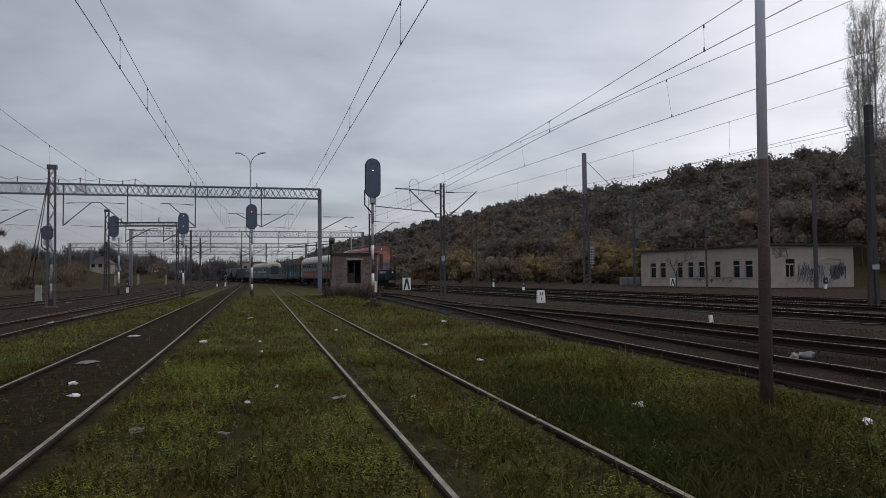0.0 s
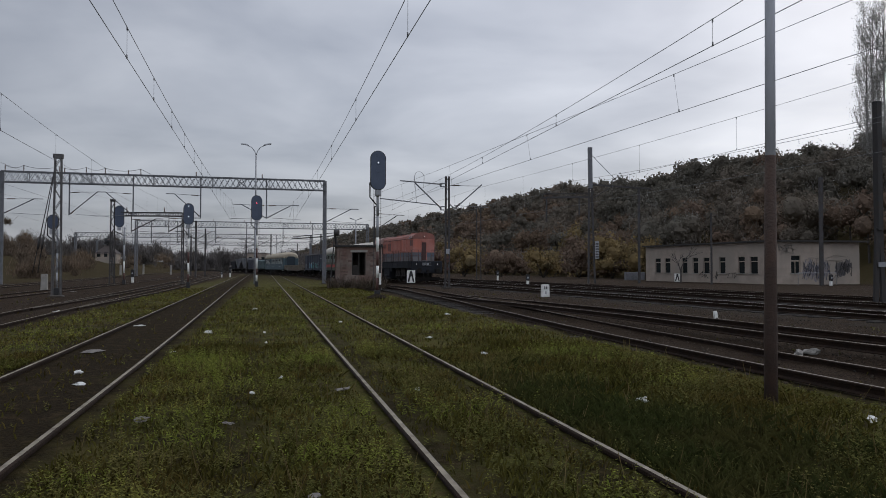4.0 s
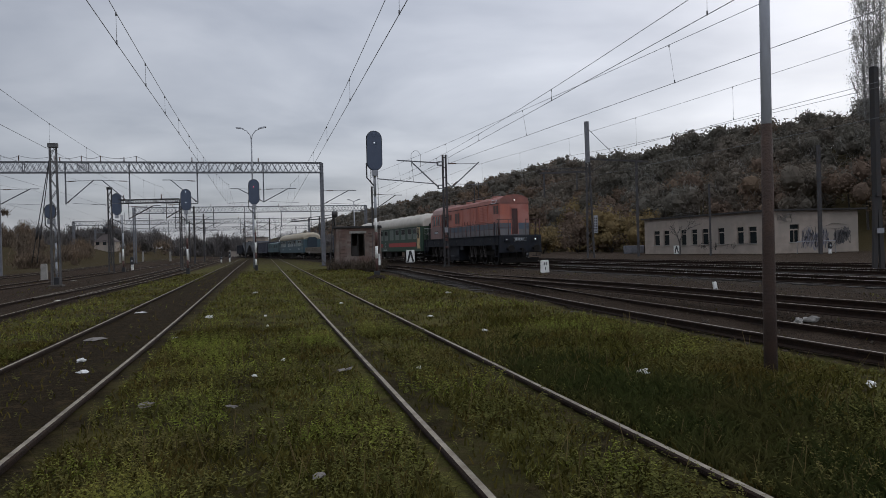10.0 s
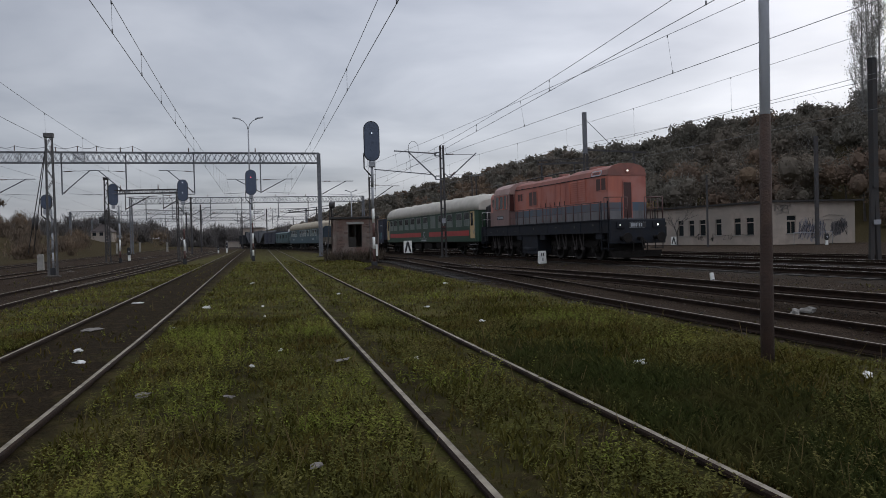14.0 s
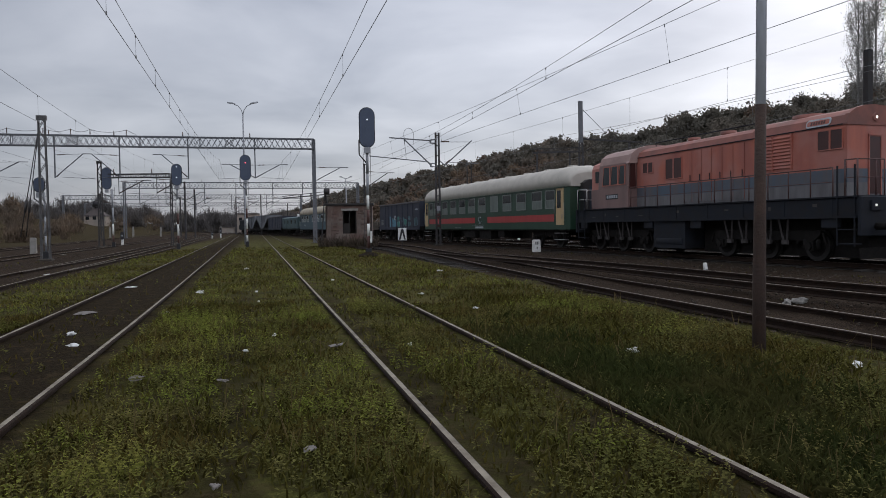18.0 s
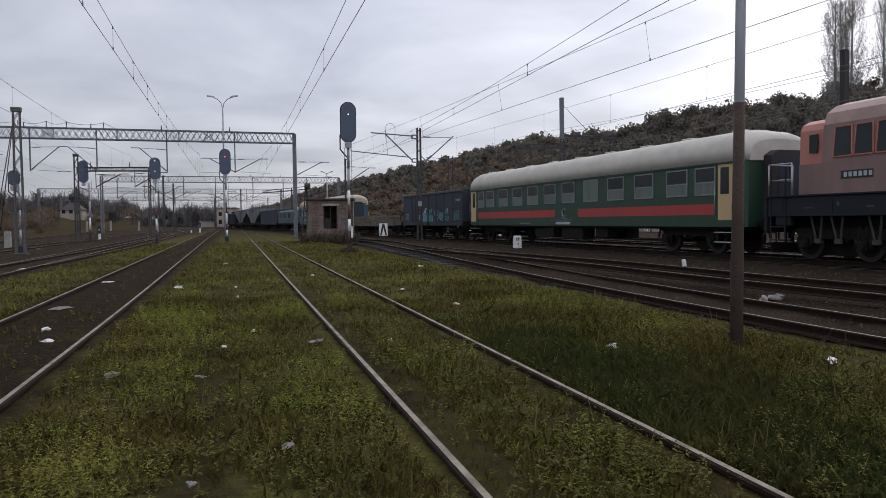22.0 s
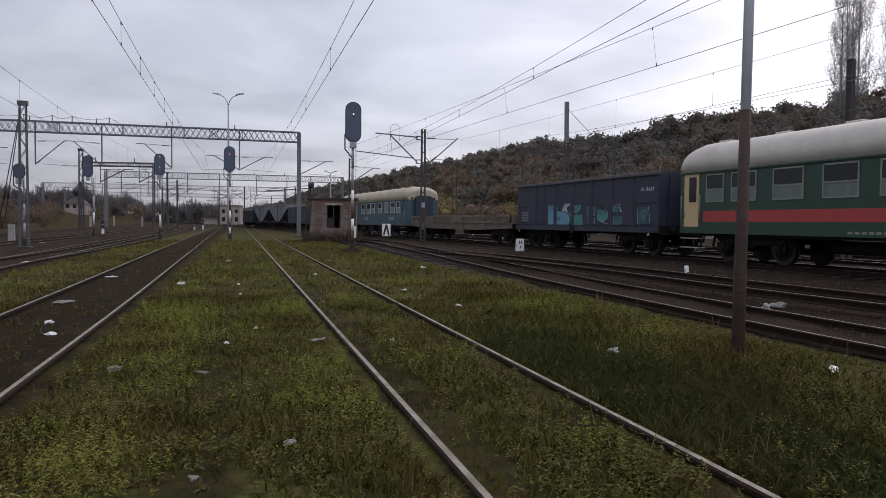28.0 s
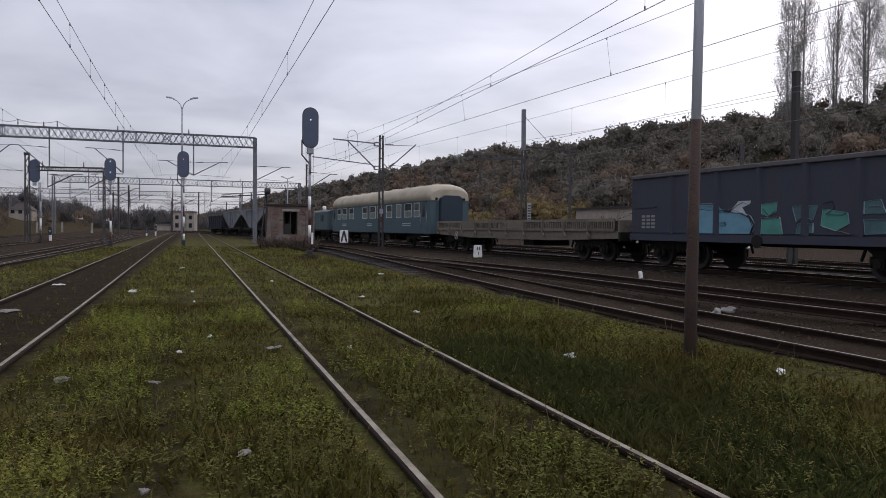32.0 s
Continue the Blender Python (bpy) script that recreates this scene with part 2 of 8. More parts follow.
def loft(bm, sections, closed=True, caps=True, mi=0, smooth=False):
    """Skin between equal-length rings of points."""
    rings = [[bm.verts.new(p) for p in s] for s in sections]
    n = len(rings[0])
    for a, b in zip(rings, rings[1:]):
        for i in range(n if closed else n - 1):
            f = bm.faces.new((a[i], a[(i + 1) % n], b[(i + 1) % n], b[i]))
            f.material_index, f.smooth = mi, smooth
    if caps and closed:
        bm.faces.new(rings[0][::-1]).material_index = mi
        bm.faces.new(rings[-1]).material_index = mi


def nb():
    return bmesh.new()


def bevelled(bm, w=0.01, seg=1):
    bmesh.ops.bevel(bm, geom=bm.edges[:], offset=w, segments=seg, affect="EDGES", clamp_overlap=True)


# ---------------------------------------------------------------- the plan of the tracks
# u is the offset across the parallel tracks, counted at y = 0
SLOPE = -0.255


def lane(u):
    return lambda y: u + SLOPE * y


TR_X, TR_S0, TR_R, TR_TURN = 18.84, -23.0, 996.0, 0.141
TR_TH = math.atan(-SLOPE)


def main_line(s, lat=0.0):
    """A point of the train's line, s metres out from beside the camera, lat metres to its far side, and its heading."""
    d = Vector((-math.sin(TR_TH), math.cos(TR_TH)))
    n = Vector((math.cos(TR_TH), math.sin(TR_TH)))
    p = Vector((TR_X, 0))
    if s <= TR_S0:
        p, th = p + d * s, TR_TH
    else:
        a = min((s - TR_S0) / TR_R, TR_TURN)
        th = TR_TH + a
        p = p + d * TR_S0 - n * TR_R + Vector((math.cos(th), math.sin(th))) * TR_R
        p += Vector((-math.sin(th), math.cos(th))) * ((s - TR_S0) - a * TR_R)
    return p + Vector((math.cos(th), math.sin(th))) * lat, th


RAIL_T = 0.20  # rail top of the train's line


# ---------------------------------------------------------------- ground
def hill(x, y):
    w = (x + 0.35 * y - 66) / 1.06
    if w <= 0:
        return 0.0
    a = min(w / 58.0, 1.0)
    fade = min(1.0, max(0.0, (y + 60) / 80))
    b = min(1.0, max(0.0, (y - 190) / 60))
    return (a * a * (3 - 2 * a) * (18.0 + 4.0 * b * b * (3 - 2 * b) + 2.0 * math.exp(-((y - 170) / 17) ** 2)) + min(w, 6) * 0.12) * fade


def ground_z(x, y):
    r = math.hypot(x, y)
    n = 0.05 * noise.noise((x * 0.35, y * 0.35, 0)) + 0.03 * noise.noise((x * 1.3, y * 1.3, 3)) if r < 90 else 0.0
    u = x - SLOPE * y
    near = 0.4 if (-4.2 < u < -1.0 or 0.9 < u < 3.1) else 1.0
    side = max(0.0, min(1.0, (u - 6.5) / 0.8)) * max(0.0, min(1.0, (10.6 - u) / 1.2))
    if u < -34:
        n -= 0.08
    elif u < -11:
        near = 0.3
        n -= 0.08
    elif -9.2 < u < -5.3:
        near = 0.3
        n -= 0.12
    b = min(1.0, max(0.0, (-u - 34) / 26))
    n += b * b * (3 - 2 * b) * 5.0 * min(1.0, max(0.0, (y - 40) / 40))
    return n * near + hill(x, y) - 0.26 * side * (1 if r < 120 else 0)


def ground_material():
    m = bpy.data.materials.new("yard_ground")
    m.use_nodes = True
    nt = m.node_tree
    L = nt.links.new
    b = nt.nodes["Principled BSDF"]
    b.inputs["Roughness"].default_value = 0.95
    b.inputs["Specular IOR Level"].default_value = 0.03
    tc = nt.nodes.new("ShaderNodeTexCoord")
    sep = nt.nodes.new("ShaderNodeSeparateXYZ")
    L(tc.outputs["Object"], sep.inputs[0])

    def math_node(op, a, b_=None):
        n = nt.nodes.new("ShaderNodeMath")
        n.operation = op
        for i, v in enumerate((a, b_)):
            if v is None:
                continue
            if isinstance(v, (int, float)):
                n.inputs[i].default_value = v
            else:
                L(v, n.inputs[i])
        return n.outputs[0]

    def noise_node(scale, detail=5, rough=0.6):
        n = nt.nodes.new("ShaderNodeTexNoise")
        n.inputs["Scale"].default_value, n.inputs["Detail"].default_value, n.inputs["Roughness"].default_value = scale, detail, rough
        L(tc.outputs["Object"], n.inputs["Vector"])
        return n.outputs[0]

    def rng(v, a, b_, lo=0.0, hi=1.0):
        n = nt.nodes.new("ShaderNodeMapRange")
        n.interpolation_type = "SMOOTHSTEP"
        n.inputs[1].default_value, n.inputs[2].default_value, n.inputs[3].default_value, n.inputs[4].default_value = a, b_, lo, hi
        L(v, n.inputs[0])
        return n.outputs[0]

    def mix(f, a, b_):
        n = nt.nodes.new("ShaderNodeMix")
        n.data_type = "RGBA"
        for s, v in (("Factor", f), ("A", a), ("B", b_)):
            if isinstance(v, tuple):
                n.inputs[s].default_value = (*v, 1)
            elif isinstance(v, (int, float)):
                n.inputs[s].default_value = v
            else:
                L(v, n.inputs[s])
        return n.outputs["Result"]

    wob = math_node("MULTIPLY", math_node("SUBTRACT", noise_node(0.9, 6, 0.7), 0.5), 2.4)
    u = math_node("ADD", math_node("ADD", sep.outputs[0], math_node("MULTIPLY", sep.outputs[1], -SLOPE)), wob)
    y = sep.outputs[1]

    def band(a, b_, soft=0.35):
        return math_node("MULTIPLY", rng(u, a - soft, a + soft), rng(u, b_ - soft, b_ + soft, 1.0, 0.0))

    fine, mid, big = noise_node(26, 5, 0.7), noise_node(4.5, 5, 0.65), noise_node(0.45, 4, 0.5)
    soil = mix(rng(fine, 0.35, 0.7), (0.034, 0.025, 0.014), (0.011, 0.008, 0.005))
    soil = mix(rng(mid, 0.52, 0.68, 0.0, 0.8), soil, (0.060, 0.043, 0.023))
    gravel = mix(rng(noise_node(48, 3, 0.6), 0.42, 0.6), (0.0125, 0.0088, 0.0062), (0.066, 0.047, 0.033))
    gravel = mix(rng(big, 0.42, 0.6, 0.0, 0.7), gravel, (0.032, 0.0228, 0.0158))
    grass = mix(rng(fine, 0.35, 0.68), (0.058, 0.060, 0.016), (0.138, 0.138, 0.035))
    grass = mix(rng(mid, 0.45, 0.68, 0.0, 0.8), grass, (0.095, 0.080, 0.029))
    grass = mix(rng(big, 0.5, 0.66, 0.0, 0.55), grass, (0.095, 0.072, 0.030))
    green = math_node("MAXIMUM", band(-1.6, 8.0, 0.5), band(-6.0, -3.9, 0.4))
    green = math_node("MULTIPLY", green, rng(y, 55, 110, 1.0, 0.35))
    scrub = rng(math_node("ADD", sep.outputs[0], math_node("MULTIPLY", y, 0.35)), 60, 68)
    field = math_node("MULTIPLY", rng(u, -26, -22, 1.0, 0.0), 0.8)
    patchy = math_node("MULTIPLY", green, rng(noise_node(1.5, 6, 0.7), 0.36, 0.58, 0.15, 0.80))
    col = mix(rng(u, -4.6, -3.4, 0.0, 1.0), gravel, soil)
    col = mix(rng(u, 7.6, 8.4), col, gravel)
    # trodden soil: a footpath and the strips beside the siding's rails
    plain = math_node("ADD", sep.outputs[0], math_node("MULTIPLY", y, -SLOPE))
    fray = math_node("MULTIPLY", math_node("SUBTRACT", noise_node(2.2, 5, 0.7), 0.5), 0.7)
    pu = math_node("ADD", plain, fray)

    def strip(a, b_, soft=0.12):
        return math_node("MULTIPLY", rng(pu, a - soft, a + soft), rng(pu, b_ - soft, b_ + soft, 1.0, 0.0))
    trod = math_node("MAXIMUM", strip(-0.48, -0.02), math_node("MAXIMUM", strip(1.28, 1.66), strip(2.38, 2.66)))
    patchy = math_node("MULTIPLY", patchy, math_node("MAXIMUM", rng(trod, 0.0, 1.0, 1.0, 0.4), rng(y, 11, 19, 0.0, 1.0)))
    col = mix(patchy, col, grass)
    col = mix(math_node("MAXIMUM", scrub, field), col, mix(mid, (0.060, 0.043, 0.022), (0.032, 0.030, 0.013)))
    L(col, b.inputs["Base Color"])
    bp = nt.nodes.new("ShaderNodeBump")
    bp.inputs["Strength"].default_value, bp.inputs["Distance"].default_value = 0.9, 0.06
    L(math_node("ADD", fine, math_node("MULTIPLY", mid, 1.6)), bp.inputs["Height"])
    L(bp.outputs[0], b.inputs["Normal"])
    return m


def build_ground():
    def steps(lo, hi):
        out, v = [], 0.0
        while v < hi:
            out.append(v)
            v += 0.35 + abs(v) * 0.045
        out.append(hi)
        neg, v = [], -0.35
        while v > lo:
            neg.append(v)
            v -= 0.35 + abs(v) * 0.045
        neg.append(lo)
        return neg[::-1] + out
    xs, ys = steps(-2200, 2200), steps(-400, 3000)
    verts = [(x, y, ground_z(x, y)) for y in ys for x in xs]
    n = len(xs)
    faces = [(j * n + i, j * n + i + 1, (j + 1) * n + i + 1, (j + 1) * n + i) for j in range(len(ys) - 1) for i in range(n - 1)]
    me = bpy.data.meshes.new("ground")
    me.from_pydata(verts, [], faces)
    me.shade_smooth()
    me.materials.append(ground_material())
    tagged(new("ground", me), "weedy railway yard ground of grass, soil and gravel", "ground", kind="structure")


build_ground()


# ---------------------------------------------------------------- tracks
RAIL_PROFILE = [(-0.07, -0.15), (0.07, -0.15), (0.07, -0.135), (0.012, -0.11), (0.012, -0.045), (0.036, -0.035), (0.036, -0.012), (0.021, 0.0), (-0.021, 0.0), (-0.036, -0.012), (-0.036, -0.035), (-0.012, -0.045), (-0.012, -0.11), (-0.07, -0.135)]


def rail_mesh(pts, z, wide=False):
    """Sweeps a rail's profile along plan points; the running surface takes the second material."""
    bm = nb()
    rings = []
    for i, p in enumerate(pts):
        a, b = pts[max(0, i - 1)], pts[min(len(pts) - 1, i + 1)]
        d = Vector((b[0] - a[0], b[1] - a[1])).normalized()
        nx, ny = d.y, -d.x
        top = z(p[1]) if callable(z) else z
        rings.append([bm.verts.new((p[0] + nx * o, p[1] + ny * o, top + h)) for o, h in RAIL_PROFILE])
    k = len(RAIL_PROFILE)
    for a, b in zip(rings, rings[1:]):
        for i in range(k):
            bm.faces.new((a[i], a[(i + 1) % k], b[(i + 1) % k], b[i])).material_index = 1 if i == 7 or (wide and i in (6, 8)) else 0
    bm.faces.new(rings[0])
    bm.faces.new(rings[-1][::-1])
    return bm


def offset_line(f, lat, ys):
    out = []
    for y in ys:
        x, dx = f(y), (f(y + 0.5) - f(y - 0.5))
        l = math.hypot(dx, 1)
        out.append((x + lat / l, y - lat * dx / l))
    return out


SLEEPER_ME = None


def sleeper_mesh():
    global SLEEPER_ME
    if SLEEPER_ME is None:
        bm = nb()
        box(bm, -1.3, 1.3, -0.125, 0.125, -0.14, 0.0)
        bevelled(bm, 0.015)
        SLEEPER_ME = bpy.data.meshes.new("sleeper")
        bm.to_mesh(SLEEPER_ME)
        bm.free()
        SLEEPER_ME.materials.append(SLEEPER)
    return SLEEPER_ME


def track(f, y0, y1, z, head, label, sleepers=None, step=2.5, sink=0.0, half=0.735):
    t = empty("railway_track", Matrix(), label, "railway track", "tracks of the yard", "structure")
    ys = [y0 + (y1 - y0) * i / max(1, int((y1 - y0) / step)) for i in range(int((y1 - y0) / step) + 1)]
    for lat in (-half, half):
        part("rail", rail_mesh(offset_line(f, lat, ys), z), [RUST, head], t)
    if sleepers:
        y = sleepers[0]
        while y < sleepers[1]:
            dx = f(y + 0.5) - f(y - 0.5)
            s = new("sleeper", sleeper_mesh())
            s.parent = t
            s.matrix_basis = pose(f(y) + random.uniform(-0.05, 0.05), y, (z(y) if callable(z) else z) - 0.16 - sink + random.uniform(-0.015, 0.01), 0, random.uniform(-0.6, 0.6), math.degrees(math.atan(-dx)) + random.uniform(-1.5, 1.5))
            y += 0.62 + random.uniform(-0.03, 0.03)
    return t


def smooth_line(pts):
    """x over y through a few plan points, eased between them."""
    def f(y):
        if y <= pts[0][1]:
            (xa, ya), (xb, yb) = pts[0], pts[1]
        elif y >= pts[-1][1]:
            (xa, ya), (xb, yb) = pts[-2], pts[-1]
        else:
            for (x0, q0), (x1, q1), (x2, q2), (x3, q3) in zip([pts[0]] + pts, pts, pts[1:], pts[2:] + [pts[-1]]):
                if q1 <= y <= q2:
                    m1 = (x2 - x0) / (q2 - q0)
                    m2 = (x3 - x1) / (q3 - q1)
                    h = q2 - q1
                    s = (y - q1) / h
                    return (2 * s**3 - 3 * s**2 + 1) * x1 + (s**3 - 2 * s**2 + s) * h * m1 + (-2 * s**3 + 3 * s**2) * x2 + (s**3 - s**2) * h * m2
        return xa + (xb - xa) * (y - ya) / (yb - ya)
    return f


def drifting(pts):
    """A line given by its offset u at a few distances."""
    return smooth_line([(u + SLOPE * y, y) for y, u in pts])


LINE_A, LINE_F = lane(1.975), lane(-13.2)
LINE_B = drifting([(-30, -2.6), (8, -2.6), (15, -2.65), (24, -2.76), (39, -2.94), (54, -3.14), (97, -3.55), (150, -4.0)])
LINE_C = drifting([(-30, -7.1), (12, -7.15), (26, -7.42), (39, -7.62), (66, -8.24), (86, -8.6), (130, -9.6), (220, -12.0)])
LINE_C2 = drifting([(24, -7.36), (33, -7.15), (42, -6.95), (58, -7.06), (86, -7.7), (130, -8.4)])
LINE_G = drifting([(-30, -18.2), (30, -19.0), (51, -19.7), (76, -21.2), (102, -22.7), (160, -25.5), (300, -33.0)])
LINE_D = smooth_line([(9.2, 0), (7.75, 5), (6.35, 10), (5.1, 15), (3.98, 20), (3.02, 24.6), (2.05, 28.6), (0.95, 33.5), (-0.68, 40.2), (-2.5, 49.3), (-5.1, 57.6), (-9.5, 72), (-24, 124)])
LINE_E = smooth_line([(12.0, 3), (8.9, 10), (7.15, 15), (5.85, 19.8), (4.4, 24.6), (3.1, 29.5), (2.0, 33), (0.9, 36), (-0.2, 39)])


def ramp(y, y0, y1, z0, z1):
    t = min(1.0, max(0.0, (y - y0) / (y1 - y0)))
    return z0 + (z1 - z0) * t * t * (3 - 2 * t)


def line_T(lat):
    pts = [(p[0][0], p[0][1]) for p in (main_line(s, lat) for s in range(-60, 420, 12))]
    return smooth_line(pts)


track(LINE_A, -30, 150, 0.06, RAILDULL, "overgrown siding with worn rails in grass", half=0.712)
track(LINE_B, -30, 150, 0.07, RAILDULL, "siding with rails sunk in dark soil")
track(LINE_C, -30, 220, 0.07, RAILDULL, "yard track on brown gravel with rusty rails", (8, 60), 2.5, 0.03)
track(LINE_C2, 25, 130, 0.065, RAILDULL, "branch leaving gravel yard track at points", (27, 60), 2.5, 0.03)
track(LINE_F, -30, 260, 0.05, RAILDULL, "yard track on brown gravel with rusty rails", None, 4)
track(LINE_G, -30, 300, 0.05, RAILDULL, "yard track on brown gravel with rusty rails", None, 4)
track(LINE_D, -20, 100, lambda y: ramp(y, 20, 40, -0.09, 0.06), RAILOLD, "sunken yard track on dark timber sleepers", (4, 70), 2.5, 0.045)
track(LINE_E, -15, 37.5, lambda y: ramp(y, 20, 36, 0.18, 0.05), RAILOLD, "disused rusty branch track overgrown with weeds")
LINE_T1, LINE_T2, LINE_T3 = line_T(0), line_T(4.9), line_T(9.6)
track(LINE_T1, -30, 380, RAIL_T, RAILHEAD, "main running line with polished rails on ballast", (2, 60))
track(LINE_T2, -30, 380, RAIL_T, RAILHEAD, "main running line with polished rails on ballast", (8, 50))
track(LINE_T3, -30, 380, RAIL_T, RAILDULL, "far running line with dull rails on ballast")


def ballast_bed(f, y0, y1, top, w_top, w_bot, bottom=-0.15):
    bm = nb()
    ys = [y0 + (y1 - y0) * i / 60 for i in range(61)]
    prof = [(-w_bot, bottom), (-w_top, top), (-w_top * 0.35, top + 0.01), (w_top * 0.35, top + 0.01), (w_top, top), (w_bot, bottom)]
    lines = [offset_line(f, o, ys) for o, _ in prof]
    rings = [[bm.verts.new((lines[k][i][0], lines[k][i][1], prof[k][1] + 0.02 * noise.noise((ys[i], k, 5)))) for k in range(6)] for i in range(len(ys))]
    for a, b in zip(rings, rings[1:]):
        for k in range(5):
            bm.faces.new((a[k], b[k], b[k + 1], a[k + 1]))
    tagged(link("ballast_bed", bm, BALLAST), "bed of dark dirty crushed stone ballast", "ballast", kind="structure")


mid_T = line_T(4.8)
ballast_bed(mid_T, -30, 380, RAIL_T - 0.2, 7.0, 8.4)


# ---------------------------------------------------------------- the train
# its vehicles run on the main line; x forward, y to its far side, z up from the rail top
LOCO_S = 24.04  # place of the engine's lamps along the line at 17 s
SPEED = 3.36
MOVING = []   # thing, distance of its middle behind the engine's lamps
ROLLING = []  # wheelset, its place in its bogie
WHEEL_R = 0.46

L_ORANGE = mat("faded_orange_paint", (0.43, 0.130, 0.082), 0.55, 0, (0.265, 0.090, 0.075), 1.6, 0.85, 0.08, 30, (0.39, 0.162, 0.130), 0.7, streak=True)
L_BAND = mat("worn_pale_grey_band_paint", (0.17, 0.165, 0.17), 0.65, 0, (0.08, 0.074, 0.074), 2.2, 0.8, 0.08, 30, streak=True)
L_BLUE = mat("faded_blue_grey_paint", (0.072, 0.105, 0.14), 0.6, 0, (0.12, 0.095, 0.09), 1.8, 0.8, 0.08, 30, streak=True)
L_ROOF = mat("sooty_orange_roof", (0.29, 0.105, 0.08), 0.7, 0, (0.14, 0.072, 0.06), 1.2, 0.8, 0.1, 30)
L_RAIL = mat("red_brown_handrail_paint", (0.095, 0.042, 0.036), 0.6, 0, (0.05, 0.028, 0.025), 5, 0.7)
L_DARK = mat("grimy_blue_black_frame", (0.015, 0.018, 0.025), 0.8, 0.0, (0.018, 0.016, 0.015), 3, 0.7, 0.2, 40, spec=0.25)
CABROOF = mat("bleached_pink_cab_roof", (0.33, 0.22, 0.195), 0.65, 0, (0.20, 0.13, 0.115), 1.4, 0.7)
L_RED = mat("dark_red_window", (0.055, 0.016, 0.014), 0.35, 0, (0.03, 0.014, 0.013), 3, 0.6)
COACH_G = mat("dark_green_coach_paint", (0.017, 0.050, 0.029), 0.45, 0, (0.014, 0.036, 0.023), 2.0, 0.6, 0.05, 20, streak=True)
COACH_R = mat("red_band_paint_coach", (0.35, 0.040, 0.038), 0.5, 0, (0.25, 0.034, 0.032), 2, 0.6, streak=True)
ROOF_G = mat("beige_grey_roof_paint", (0.47, 0.44, 0.385), 0.7, 0, (0.32, 0.30, 0.26), 1.4, 0.6, 0.1, 20)
CREAM = mat("cream_door_paint", (0.50, 0.36, 0.19), 0.55, 0, (0.40, 0.28, 0.14), 2, 0.6, streak=True)
FRAMEAL = mat("weathered_aluminium_frame", (0.22, 0.235, 0.22), 0.5, 0.2, (0.15, 0.16, 0.15), 5, 0.6)
# pale lower and frosted panes; sky reflection is put into their colour
PALE_PANE = mat("pale_pane_with_reflection", (0.125, 0.15, 0.135), 0.35, 0, (0.07, 0.09, 0.08), 5, 0.8, streak=True)
BOGIE = mat("brown_black_bogie_steel", (0.011, 0.010, 0.009), 0.85, 0.0, (0.020, 0.016, 0.014), 6, 0.8, 0.3, 50, spec=0.2)
TYRE = mat("worn_wheel_steel", (0.026, 0.023, 0.021), 0.65, 0.3, (0.016, 0.014, 0.013), 5, 0.7)
STEPM = mat("bare_step_plate", (0.42, 0.42, 0.41), 0.45, 0.5, (0.25, 0.24, 0.23), 5, 0.6)
GOND = mat("navy_wagon_paint", (0.022, 0.028, 0.048), 0.65, 0, (0.033, 0.030, 0.036), 2, 0.7, 0.1, 20, streak=True)
GONDTOP = mat("dusty_wagon_rim", (0.085, 0.08, 0.085), 0.8, 0, (0.05, 0.045, 0.045), 3, 0.7)
BLUEC = mat("teal_blue_coach_paint", (0.044, 0.080, 0.096), 0.6, 0, (0.034, 0.058, 0.070), 2, 0.6, streak=True)
BLUEDK = mat("dark_blue_gangway", (0.014, 0.027, 0.04), 0.7)
CREAMROOF = mat("cream_coach_roof", (0.38, 0.335, 0.25), 0.7, 0, (0.24, 0.19, 0.13), 1.2, 0.6, 0.1, 20)
PLANKY = mat("weathered_plank_sides", (0.145, 0.123, 0.096), 0.9, 0, (0.08, 0.067, 0.053), 6, 0.7, 0.3, 40, random_shift=0.2)
HOPG = mat("grey_hopper_steel", (0.17, 0.18, 0.195), 0.7, 0, (0.09, 0.09, 0.095), 1.5, 0.7, streak=True)
TEALW = mat("dull_teal_van_paint", (0.065, 0.105, 0.11), 0.7, 0, (0.045, 0.065, 0.068), 1.5, 0.7, streak=True)
HANGER = mat("dusty_grey_brown_hanger", (0.06, 0.052, 0.05), 0.85, 0, (0.03, 0.026, 0.024), 6, 0.7)
HEADLAMP = mat("lit_headlamp", (0.9, 0.9, 0.85), 0.3, emit=(1.0, 0.97, 0.88), estr=3.0)
LAMPDIM = mat("dim_headlamp_glass", (0.55, 0.55, 0.52), 0.2, emit=(1.0, 0.97, 0.9), estr=0.5)
GRAF_LB = mat("pale_blue_spray_paint", (0.12, 0.27, 0.35), 0.7, 0, (0.07, 0.16, 0.22), 2.5, 0.6)
GRAF_GR = mat("green_spray_paint", (0.06, 0.24, 0.19), 0.7, 0, (0.04, 0.13, 0.12), 2.5, 0.7)
GRAF_WH = mat("white_spray_paint", (0.42, 0.45, 0.47), 0.7, 0, (0.2, 0.22, 0.25), 4, 0.6)
GRAF_BK = mat("black_spray_paint", (0.02, 0.021, 0.024), 0.7)
GRAF_TL = mat("faint_teal_spray_paint", (0.055, 0.12, 0.13), 0.7, 0, (0.035, 0.06, 0.07), 2.5, 0.8)


